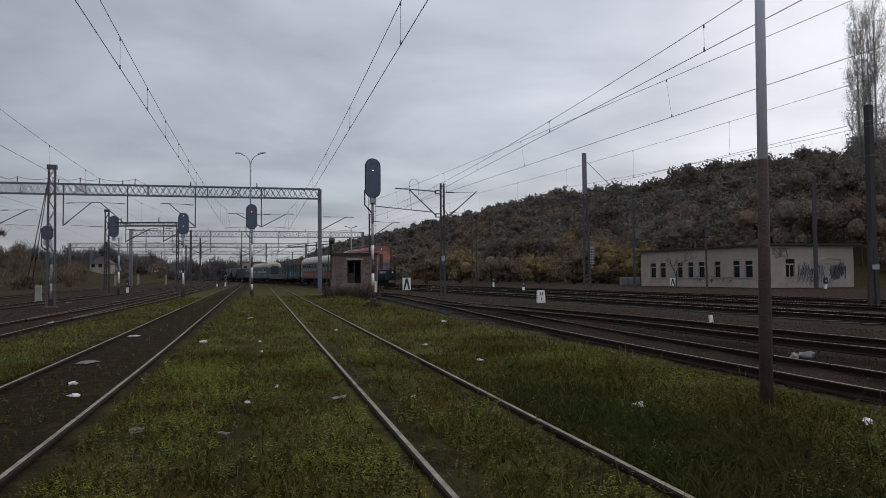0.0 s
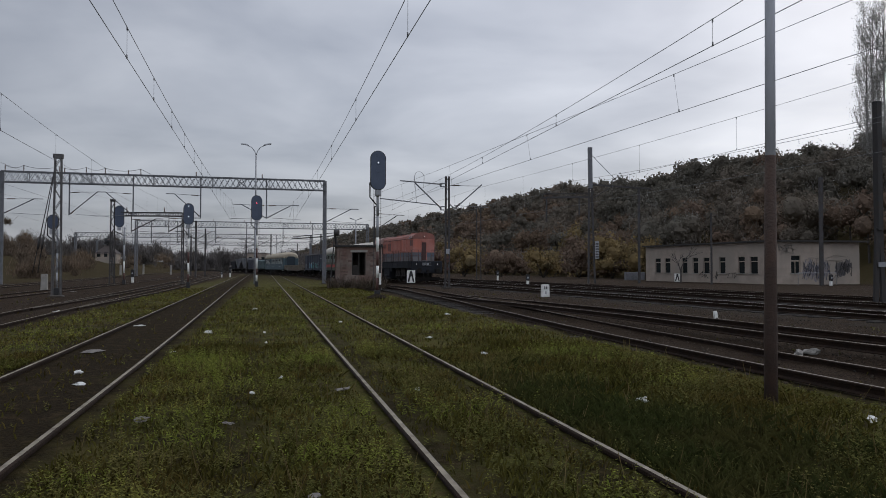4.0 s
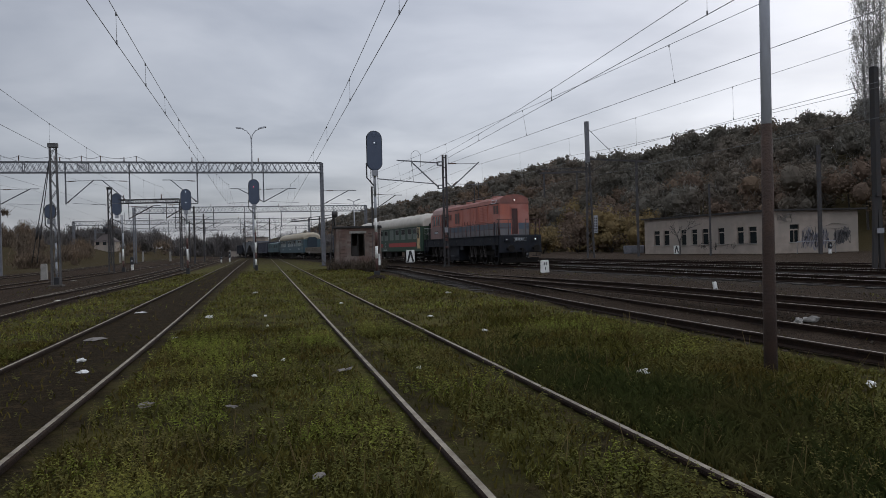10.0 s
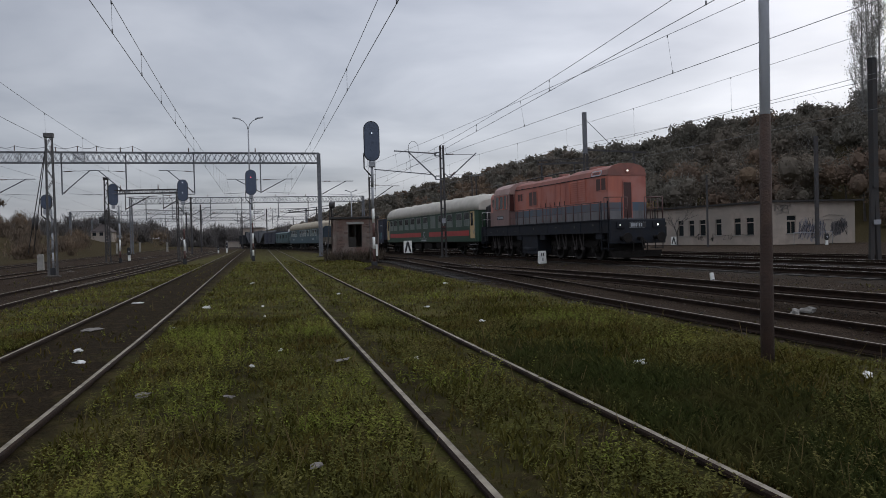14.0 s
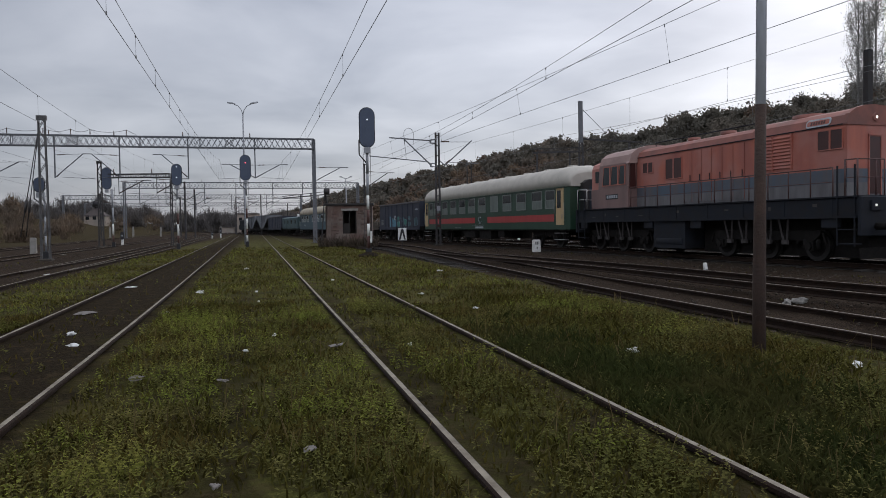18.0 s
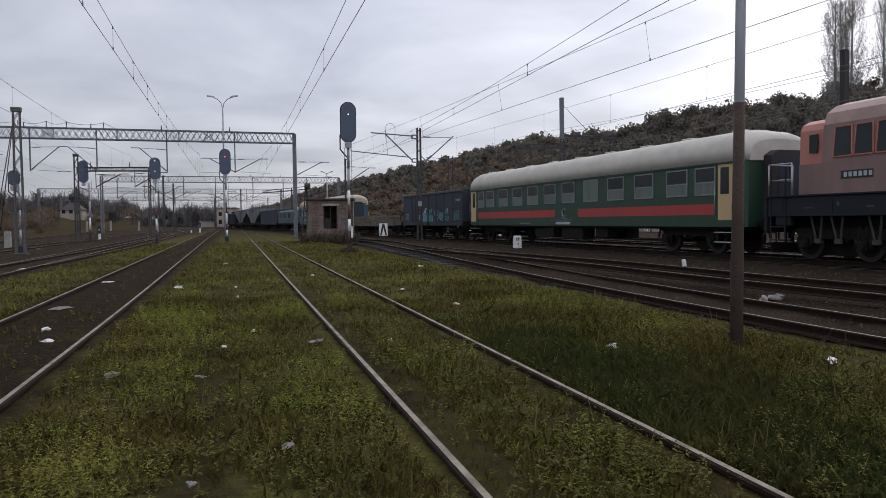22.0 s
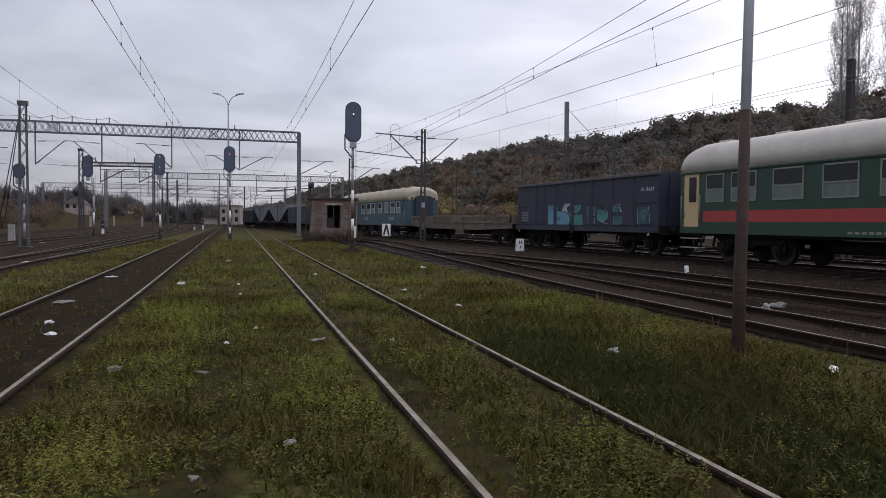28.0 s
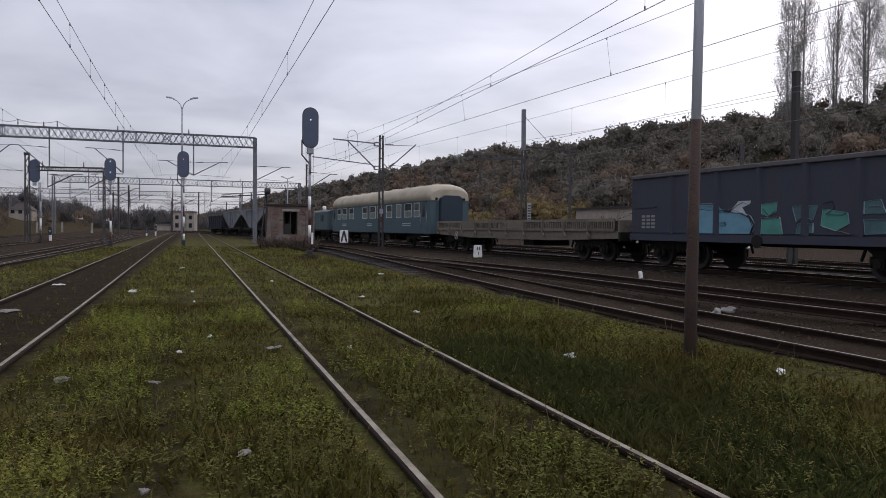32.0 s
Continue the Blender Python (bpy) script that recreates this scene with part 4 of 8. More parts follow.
def coach(a, b, paint, roof, windows, label, band=None, doors=CREAM, frosted=(), vents=9, bare_end=False, hump=4.2):
    """A bogie coach between the distances a and b behind the lamps."""
    c, h = (a + b) / 2, (b - a) / 2
    X = lambda off: c - off
    e = empty("passenger_coach", Matrix(), label, "railway coach")
    W = 1.44

    def ring(x, k=1.0):
        p = [(x, -W * k, 0.95), (x, -W * k - 0.0, 2.0), (x, -W * k, 3.08)]
        return p + [(x, W * k, 3.08), (x, W * k, 2.0), (x, W * k, 0.95)]

    bm = nb()
    rings = [ring(-h + 0.02, 0.93), ring(-h + 0.32), ring(h - 0.32), ring(h - 0.02, 0.93)]
    loft(bm, rings)
    part("body", bm, paint, e)

    def roof_ring(x, k, zt, zs=3.10):
        p = [(x, -1.47 * k, zs)]
        for i in range(1, 12):
            t = math.pi * i / 12
            p.append((x, -1.47 * k * math.copysign(abs(math.cos(t)) ** 0.62, math.cos(t)), zs + (zt - zs) * math.sin(t) ** 0.72))
        return p + [(x, 1.47 * k, zs)]

    bm = nb()
    rs = []
    for x, k, zt in ((-h - 0.02, 0.9, 3.80), (-h + 0.12, 0.95, 3.98), (-h + 0.4, 0.99, 4.1), (-h + 0.9, 1.0, hump), (h - 0.9, 1.0, hump), (h - 0.4, 0.99, 4.1), (h - 0.12, 0.95, 3.98), (h + 0.02, 0.9, 3.80)):
        rs.append(roof_ring(x, k, zt))
    loft(bm, rs, smooth=True)
    part("roof", bm, roof, e)
    for s in (-1, 1):
        bm = nb()
        box(bm, -h + 0.3, h - 0.3, min(s * 1.445, s * 1.50), max(s * 1.445, s * 1.50), 3.06, 3.11)
        part("gutter", bm, paint, e)
    for i in range(vents):
        x = -h + 1.4 + (2 * h - 2.8) * i / (vents - 1)
        for y in (-0.42, 0.42):
            bm = nb()
            box(bm, x - 0.28, x + 0.28, y - 0.16, y + 0.16, hump - 0.09, hump + 0.045)
            bevelled(bm, 0.025)
            part("roof_vent", bm, roof, e)
    for s in (-1, 1):
        for wa, wb in windows:
            fz = any(abs(wa - q) < 0.2 for q in frosted)
            window_unit(e, X((wa + wb) / 2), abs(wb - wa), 2.03, 3.0, s * W, s, not fz, fz)
        if band:
            for ba, bb in band:
                bm = nb()
                ya, yb = sorted((s * W, s * (W + 0.006)))
                box(bm, X(bb), X(ba), ya, yb, 1.36, 1.73)
                part("red_band", bm, COACH_R, e)
        for da, ds in ((a + 0.5, 1), (b - 1.2, -1)):
            bm = nb()
            ya, yb = sorted((s * (W - 0.03), s * (W + 0.012)))
            box(bm, X(da + 0.8), X(da), ya, yb, 1.18, 3.04)
            d = part("door", bm, doors, e)
            bm = nb()
            ya, yb = sorted((s * (W + 0.013), s * (W + 0.02)))
            xa = X(da + 0.8) + 0.12 if ds > 0 else X(da) - 0.12 - 0.4
            box(bm, xa, xa + 0.4, ya, yb, 2.05, 2.94)
            part("door_pane", bm, GLASSD, d)
            bm = nb()
            cyl(bm, (X(da + 0.10) if ds > 0 else X(da + 0.70), s * (W + 0.05), 1.72), (X(da + 0.10) if ds > 0 else X(da + 0.70), s * (W + 0.05), 1.5), 0.015, 0.015, 6)
            part("door_handle", bm, FRAMEAL, d)
            bm = nb()
            box(bm, X(da + 0.98), X(da - 0.08), min(s * 1.2, s * 1.46), max(s * 1.2, s * 1.46), 0.75, 0.78)
            part("door_step", bm, STEPM, e)
            bm = nb()
            box(bm, X(da + 0.98), X(da - 0.08), min(s * 1.2, s * 1.46), max(s * 1.2, s * 1.46), 0.42, 0.45)
            st = part("door_step", bm, STEPM, e)
            bm = nb()
            for o in (da - 0.05, da + 0.95):
                bar(bm, (X(o), s * 1.33, 0.42), (X(o), s * 1.33, 0.98), 0.04)
            part("step_bracket", bm, BOGIE, st)
            for o in (da - 0.12, da + 0.92):
                bm = nb()
                cyl(bm, (X(o), s * (W + 0.05), 1.35), (X(o), s * (W + 0.05), 2.3), 0.017, 0.017, 6)
                part("grab_rail", bm, FRAMEAL, e)
    # ends: gangway, buffers
    for s in (-1, 1):
        x = s * (h - 0.02)
        bm = nb()
        loft(bm, [[(x + s * o, -0.78 * k, 1.0), (x + s * o, 0.78 * k, 1.0), (x + s * o, 0.78 * k, 3.25), (x + s * o, 0.5 * k, 3.42), (x + s * o, -0.5 * k, 3.42), (x + s * o, -0.78 * k, 3.25)] for o, k in ((0, 1), (0.35, 0.97))])
        part("gangway", bm, BLUEDK if bare_end else BLACK, e)
        bm = nb()
        for y in (-0.45, -0.02):
            box(bm, min(x + s * 0.35, x + s * 0.36), max(x + s * 0.35, x + s * 0.36), y, y + 0.42, 1.1, 3.1)
        part("gangway_door", bm, BLUEDK, e)
        buffers(e, x, s)
        coupler(e, x, s)
    bm = nb()
    box(bm, -h + 0.2, h - 0.2, -1.3, 1.3, 0.86, 0.96)
    part("solebar", bm, BOGIE, e)
    for x0, x1, y0, y1, z0 in ((-3.2, -1.2, -1.25, -0.55, 0.38), (-0.4, 1.6, -1.25, -0.6, 0.34), (2.6, 3.6, -1.2, -0.7, 0.45), (-4.4, -3.6, 0.5, 1.25, 0.4), (0.2, 2.4, 0.55, 1.25, 0.36)):
        bm = nb()
        box(bm, x0, x1, y0, y1, z0, 0.86)
        bevelled(bm, 0.03)
        part("underfloor_box", bm, BOGIE, e)
    bm = nb()
    cyl(bm, (-6.0, -0.3, 0.62), (-4.2, -0.3, 0.62), 0.2, 0.2, 12)
    part("air_tank", bm, BOGIE, e)
    for x in (-h + 3.3, h - 3.3):
        bogie(e, x, (-1.25, 1.25))
    MOVING.append((e, c))
    return e, X, W


GREEN_WINDOWS = [(38.55, 39.45), (37.05, 38.2), (35.15, 36.35), (33.28, 34.48), (31.45, 32.65), (29.6, 30.8), (27.78, 28.97), (25.77, 26.97), (23.8, 25.02), (21.82, 23.04), (19.82, 21.02), (18.38, 19.42)]
green, GX, GW = coach(16.95, 41.05, COACH_G, ROOF_G, GREEN_WINDOWS, "dark green passenger coach with red band and beige roof", band=((18.45, 27.5), (29.7, 39.6)), frosted=(25.77,))
for s in (-1, 1):
    bm = nb()
    yo = s * (GW + 0.008)
    # the emblem: a plain curl of pale paint
    pts = []
    for k in range(15):
        t = k / 14
        a = 0.6 + t * 5.0
        r = 0.16 + 0.16 * t
        pts.append((GX(28.75) + r * math.cos(a) * 0.9, yo, 1.62 + r * math.sin(a) * 0.75))
    for p, q in zip(pts, pts[1:]):
        bar(bm, p, q, 0.055, 0.012)
    bar(bm, (GX(28.95), yo, 1.35), (GX(28.55), yo, 1.3), 0.05, 0.012)
    part("painted_emblem", bm, GRAF_WH, green)
    bm = nb()
    box(bm, GX(29.6), GX(28.2), min(yo, yo + s * 0.004), max(yo, yo + s * 0.004), 1.02, 1.14)
    box(bm, GX(30.2), GX(28.0), min(yo, yo + s * 0.004), max(yo, yo + s * 0.004), 1.22, 1.235)
    part("lettering_bar", bm, GRAF_WH, green)
    bm = nb()
    for k in range(6):
        box(bm, GX(33.6) + k * 0.22, GX(33.6) + k * 0.22 + 0.15, min(yo, yo + s * 0.004), max(yo, yo + s * 0.004), 1.03, 1.1)
    part("lettering_bar", bm, FRAMEAL, green)

BLUE_WINDOWS = [(77.15, 78.10), (78.55, 79.85), (80.55, 81.55), (82.45, 83.65), (84.75, 85.75), (86.15, 87.55), (88.25, 89.45), (91.95, 93.25), (93.95, 95.25), (95.75, 96.85)]
blue, BX, BW = coach(75.45, 98.95, BLUEC, CREAMROOF, BLUE_WINDOWS, "teal blue passenger coach with cream roof", doors=BLUEC, frosted=(80.55,), bare_end=True)
PALEFRAME = mat("white_window_frame_paint", (0.52, 0.54, 0.53), 0.6, 0, (0.34, 0.35, 0.34), 5, 0.6)
for o in blue.children:
    if o.name.startswith("window"):
        o.data.materials[0] = PALEFRAME
for s in (-1, 1):
    for o, w in ((79.55, 1.6), (87.65, 1.3), (94.75, 1.2)):
        bm = nb()
        yo = s * (BW + 0.006)
        for z in (1.45, 1.58):
            box(bm, BX(o) - w / 2, BX(o) + w / 2, min(yo, yo + s * 0.004), max(yo, yo + s * 0.004), z, z + 0.07)
        part("lettering_bar", bm, GRAF_WH, blue)
    x = s * 11.7
    bm = nb()
    for y, w in ((-0.98, 0.1), (0.98, 0.1)):
        cyl(bm, (x, y, 3.2), (x + s * 0.1, y, 3.2), 0.09, 0.09, 10)
    part("tail_lamp", bm, BOGIE, blue)


def gondola(a, b, paint, rim, label, ribs, marked=False):
    c, h = (a + b) / 2, (b - a) / 2
    X = lambda off: c - off
    e = empty("open_goods_wagon", Matrix(), label, "goods wagon")
    bm = nb()
    box(bm, -h, h, -1.36, 1.36, 1.14, 1.2)
    part("floor", bm, paint, e)
    for s in (-1, 1):
        bm = nb()
        ya, yb = sorted((s * 1.36, s * 1.42))
        box(bm, -h, h, ya, yb, 1.2, 3.18)
        part("side_wall", bm, paint, e)
        bm = nb()
        box(bm, min(s * (h - 0.06), s * h), max(s * (h - 0.06), s * h), -1.36, 1.36, 1.2, 3.3)
        part("end_wall", bm, paint, e)
    for s in (-1, 1):
        bm = nb()
        ya, yb = sorted((s * 1.34, s * 1.5))
        box(bm, -h - 0.02, h + 0.02, ya, yb, 3.16, 3.30)
        bevelled(bm, 0.02)
        part("top_rail", bm, rim, e)
        bm = nb()
        ya, yb = sorted((s * 1.36, s * 1.48))
        box(bm, -h, h, ya, yb, 0.92, 1.16)
        part("side_sill", bm, paint, e)
        for o in ribs:
            bm = nb()
            loft(bm, [[(X(o) - w, s * 1.42, z), (X(o) - w * 0.55, s * 1.50, z), (X(o) + w * 0.55, s * 1.50, z), (X(o) + w, s * 1.42, z)] for z, w in ((1.16, 0.13), (3.16, 0.11))])
            part("side_rib", bm, paint, e)
        for x in (-h + 0.18, h - 0.18):
            for z in (1.0, 1.45, 1.9, 2.35, 2.8):
                bm = nb()
                bar(bm, (x - 0.16, s * 1.53, z), (x + 0.16, s * 1.53, z), 0.025)
                part("climbing_iron", bm, paint, e)
        for o0, o1 in ((a + 1.7, a + 0.2), (b - 0.2, b - 1.4)):
            bm = nb()
            ya, yb = sorted((s * 1.42, s * 1.455))
            box(bm, X(o0), X(o1), ya, yb, 2.1, 2.16)
            part("end_panel_bar", bm, paint, e)
        for x in (-h + 0.5, h - 0.5):
            bm = nb()
            cyl(bm, (x, s * 1.5, 0.85), (x, s * 1.56, 0.85), 0.05, 0.05, 8)
            part("tow_hook", bm, STEPM if marked else BOGIE, e)
        if marked:
            yo = s * 1.4235

            def patch(pts, m, o=0.0, name="spray_paint"):
                bmq = nb()
                y0, y1 = sorted((yo + s * o, yo + s * (o + 0.003)))
                loft(bmq, [[(X(q + 0.6), y, z) for q, z in pts] for y in (y0, y1)])
                part(name, bmq, m, e)

            def stroke(pts, m, w=0.05, o=0.006):
                bmq = nb()
                for p, q in zip(pts, pts[1:]):
                    bar(bmq, (X(p[0] + 0.6), yo + s * o, p[1]), (X(q[0] + 0.6), yo + s * o, q[1]), w, 0.004)
                part("spray_line", bmq, m, e)

            EDGE = mat("pale_cyan_spray_line", (0.25, 0.38, 0.42), 0.7, 0, (0.12, 0.22, 0.26), 3, 0.7)

            def outlined(pts, m):
                patch(pts, m)
                stroke(pts + pts[:1], EDGE, 0.035, 0.004)

            patch([(50.6, 1.2), (48.42, 1.2), (48.3, 1.45), (48.5, 1.7), (49.0, 1.86), (49.9, 1.9), (50.6, 1.98)], GRAF_LB)
            stroke([(50.6, 2.06), (49.9, 1.98), (49.0, 1.92), (48.4, 1.74), (48.2, 1.45), (48.34, 1.2)], EDGE, 0.05, 0.005)
            patch([(50.6, 2.0), (49.95, 1.92), (49.5, 1.88), (49.75, 2.06), (50.1, 2.12), (50.6, 2.14)], GRAF_LB)
            patch([(49.25, 1.9), (48.9, 2.2), (48.4, 2.2), (48.45, 2.1), (48.75, 2.0), (48.55, 1.75), (48.75, 1.8)], GRAF_WH, 0.002)
            stroke([(50.6, 2.1), (50.1, 2.08), (49.6, 1.93), (49.3, 1.86), (49.0, 2.05), (48.72, 2.16), (48.5, 2.08)], GRAF_BK)
            stroke([(49.9, 1.9), (49.2, 1.86), (48.75, 1.82), (48.45, 1.66), (48.32, 1.42), (48.42, 1.2)], GRAF_BK)
            stroke([(49.75, 1.52), (49.45, 1.56), (49.4, 1.46), (49.65, 1.44)], GRAF_BK, 0.05)
            stroke([(50.6, 2.18), (50.05, 2.16), (49.7, 2.06)], GRAF_WH, 0.03)
            outlined([(48.0, 2.08), (47.42, 2.12), (47.45, 1.85), (47.75, 1.72), (48.0, 1.8)], GRAF_GR)
            outlined([(47.98, 1.64), (47.3, 1.66), (47.2, 1.2), (48.0, 1.2)], GRAF_GR)
            stroke([(48.02, 1.68), (47.32, 1.7), (47.2, 1.2)], GRAF_WH, 0.04)
            stroke([(47.95, 1.95), (47.7, 1.72), (47.5, 1.88)], GRAF_BK, 0.04)
            outlined([(46.9, 2.0), (46.05, 2.0), (46.2, 1.6), (46.5, 1.7), (46.75, 1.55)], GRAF_TL)
            outlined([(46.7, 1.5), (46.2, 1.52), (46.2, 1.25), (46.75, 1.22)], GRAF_TL)
            outlined([(45.9, 1.9), (45.15, 1.78), (45.1, 1.5), (45.5, 1.3), (45.95, 1.45)], GRAF_GR)
            stroke([(45.9, 2.05), (45.6, 2.1), (45.55, 1.9), (45.8, 1.75), (45.3, 1.72), (45.15, 1.8)], GRAF_BK, 0.04)
            stroke([(45.9, 1.42), (45.4, 1.3), (45.1, 1.24)], GRAF_WH, 0.03)
            outlined([(44.7, 2.05), (44.25, 2.1), (44.1, 1.75), (44.7, 1.75)], GRAF_TL)
            stroke([(44.75, 1.8), (44.5, 1.95), (44.2, 1.92), (44.05, 1.75)], GRAF_WH, 0.03)
            outlined([(44.7, 1.6), (44.0, 1.58), (44.1, 1.25), (44.65, 1.22)], GRAF_TL)
            outlined([(42.95, 1.9), (42.2, 1.95), (42.1, 1.3), (42.9, 1.25)], GRAF_TL)
            stroke([(42.9, 1.75), (42.5, 1.9), (42.15, 1.8), (42.3, 1.35), (42.7, 1.3)], GRAF_BK, 0.04)
            # operator's mark as plain slanted bars
            for k, (o, w, hgt, m) in enumerate(((43.0, 0.05, 0.17, GRAF_WH), (42.9, 0.05, 0.13, GRAF_WH), (42.8, 0.08, 0.13, GRAF_TL), (42.66, 0.08, 0.17, GRAF_WH), (42.52, 0.08, 0.13, GRAF_WH), (42.38, 0.08, 0.13, GRAF_WH), (42.25, 0.05, 0.17, GRAF_WH))):
                patch([(o - 0.28, 2.56), (o - w - 0.28, 2.56), (o - w - 0.31, 2.56 + hgt), (o - 0.31, 2.56 + hgt)], m, 0, "mark_bar")
            for r in range(4):
                for k in range(3):
                    patch([(53.6 - k * 0.27, 1.75 - r * 0.13), (53.4 - k * 0.27, 1.75 - r * 0.13), (53.4 - k * 0.27, 1.83 - r * 0.13), (53.6 - k * 0.27, 1.83 - r * 0.13)], FRAMEAL, 0, "lettering_bar")
    for s in (-1, 1):
        for y in (-0.9, -0.3, 0.3, 0.9):
            bm = nb()
            box(bm, min(s * h, s * (h + 0.07)), max(s * h, s * (h + 0.07)), y - 0.06, y + 0.06, 1.2, 3.2)
            part("end_rib", bm, paint, e)
        bm = nb()
        box(bm, min(s * (h - 0.02), s * (h + 0.08)), max(s * (h - 0.02), s * (h + 0.08)), -1.4, 1.4, 0.85, 1.2)
        part("headstock", bm, BOGIE, e)
        buffers(e, s * (h + 0.06), s)
        coupler(e, s * (h + 0.06), s)
        bogie(e, s * (h - 2.05), (-0.9, 0.9))
    bm = nb()
    box(bm, -h + 0.3, h - 0.3, -0.25, 0.25, 0.8, 1.14)
    part("centre_sill", bm, BOGIE, e)
    bm = nb()
    cyl(bm, (-0.2, -1.49, 0.98), (-0.2, -1.52, 0.98), 0.2, 0.2, 16)
    part("brake_wheel", bm, BOGIE, e)
    MOVING.append((e, c))
    return e


gondola(42.15, 54.8, GOND, GONDTOP, "navy blue open goods wagon with pale blue graffiti", (52.6, 51.7, 50.43, 48.72, 47.07, 45.45, 43.92), marked=True)
gondola(114.95, 128.85, GOND, GONDTOP, "dark blue open goods wagon behind hut", (127.2, 125.5, 123.8, 122.1, 120.4, 118.7, 116.8))


def flat_wagon(a, b):
    c, h = (a + b) / 2, (b - a) / 2
    e = empty("flat_wagon", Matrix(), "long flat wagon with low weathered slatted sides", "goods wagon")
    bm = nb()
    box(bm, -h, h, -1.3, 1.3, 1.12, 1.22)
    part("floor", bm, PLANKY, e)
    for s in (-1, 1):
        bm = nb()
        ya, yb = sorted((s * 1.2, s * 1.32))
        loft(bm, [[(-h, y, 0.95), (-h + 5, y, 0.8), (h - 5, y, 0.8), (h, y, 0.95), (h, y, 1.14), (-h, y, 1.14)] for y in (ya, yb)])
        part("side_sill", bm, PLANKY, e)
    n = 10
    L = (2 * h - 0.5) / n
    for s in (-1, 1):
        ya, yb = sorted((s * 1.34, s * 1.38))
        for k in range(n):
            x0 = -h + 0.25 + k * L
            solid = k in (2, 5)
            bm = nb()
            box(bm, x0 + 0.04, x0 + L - 0.04, ya, yb, 1.62, 1.74)
            if solid:
                box(bm, x0 + 0.04, x0 + L - 0.04, ya, yb, 1.345, 1.6201)
            sd = part("drop_side", bm, PLANKY, e)
            bm = nb()
            box(bm, x0 + 0.04, x0 + L - 0.04, ya, yb, 1.22, 1.34)
            part("lower_plank", bm, PLANKY, sd)
            # near-black backing added to give the shade in the gaps between slats
            bm = nb()
            box(bm, x0 + 0.04, x0 + L - 0.04, min(s * 1.30, s * 1.325), max(s * 1.30, s * 1.325), 1.25, 1.7)
            part("inner_panel", bm, BOGIE, sd)
            if not solid:
                m = 11
                for q in range(m + 1):
                    xx = x0 + 0.04 + (L - 0.13) * q / m
                    bm = nb()
                    box(bm, xx, xx + 0.07, ya + 0.003, yb + 0.003, 1.335, 1.625)
                    part("slat", bm, PLANKY, sd)
            bm = nb()
            bar(bm, (x0, s * 1.41, 1.0), (x0, s * 1.40, 1.72), 0.09, 0.05)
            bar(bm, (x0 + 0.0, s * 1.42, 1.2), (x0 + 0.22, s * 1.42, 0.98), 0.06)
            part("stake", bm, PLANKY, e)
    for s in (-1, 1):
        bm = nb()
        box(bm, min(s * (h - 0.1), s * h), max(s * (h - 0.1), s * h), -1.32, 1.32, 1.22, 1.66)
        part("end_board", bm, PLANKY, e)
        bm = nb()
        box(bm, min(s * (h - 0.02), s * (h + 0.08)), max(s * (h - 0.02), s * (h + 0.08)), -1.35, 1.35, 0.85, 1.2)
        part("headstock", bm, BOGIE, e)
        buffers(e, s * (h + 0.06), s)
        coupler(e, s * (h + 0.06), s)
        bogie(e, s * (h - 2.3), (-0.9, 0.9))
    bm = nb()
    for k in range(20):
        p, q = k * 2 * math.pi / 20, (k + 1) * 2 * math.pi / 20
        bar(bm, (-6.0 + 0.22 * math.cos(p), -1.45, 0.9 + 0.22 * math.sin(p)), (-6.0 + 0.22 * math.cos(q), -1.45, 0.9 + 0.22 * math.sin(q)), 0.03)
    for k in range(3):
        a_ = k * math.pi / 3
        bar(bm, (-6.0 - 0.22 * math.cos(a_), -1.45, 0.9 - 0.22 * math.sin(a_)), (-6.0 + 0.22 * math.cos(a_), -1.45, 0.9 + 0.22 * math.sin(a_)), 0.02)
    part("brake_wheel", bm, STEPM, e)
    bm = nb()
    box(bm, 1.2, 2.2, -1.0, 1.0, 0.5, 0.85)
    part("brake_gear", bm, BOGIE, e)
    MOVING.append((e, c))


flat_wagon(55.75, 74.4)


def van(a, b):
    c, h = (a + b) / 2, (b - a) / 2
    e = empty("service_van", Matrix(), "dull teal closed service wagon with low roof", "goods wagon")
    bm = nb()
    box(bm, -h, h, -1.4, 1.4, 1.1, 2.78)
    part("body", bm, TEALW, e)
    bm = nb()
    ring = lambda x: [(x, -1.45, 2.78)] + [(x, -1.45 * math.cos(math.pi * k / 8), 2.78 + 0.3 * math.sin(math.pi * k / 8)) for k in range(1, 8)] + [(x, 1.45, 2.78)]
    loft(bm, [ring(-h - 0.05), ring(h + 0.05)])
    part("roof", bm, TEALW, e)
    for s in (-1, 1):
        for x in (-4.5, -1.5, 1.5, 4.6):
            bm = nb()
            ya, yb = sorted((s * 1.4, s * 1.415))
            box(bm, x - 0.45, x + 0.45, ya, yb, 1.9, 2.5)
            part("window", bm, GLASSD, e)
        for k in range(8):
            bm = nb()
            x = -h + 0.3 + k * (2 * h - 0.6) / 7
            box(bm, x - 0.04, x + 0.04, min(s * 1.4, s * 1.45), max(s * 1.4, s * 1.45), 1.1, 2.76)
            part("side_rib", bm, TEALW, e)
        buffers(e, s * h, s)
        bogie(e, s * (h - 2.2), (-0.9, 0.9))
    bm = nb()
    cyl(bm, (1.2, -0.2, 3.0), (1.2, -0.2, 3.5), 0.22, 0.18, 12)
    part("roof_tank", bm, WHITE, e)
    bm = nb()
    box(bm, -h, h, -1.3, 1.3, 0.9, 1.1)
    part("solebar", bm, BOGIE, e)
    MOVING.append((e, c))


van(100.15, 113.75)


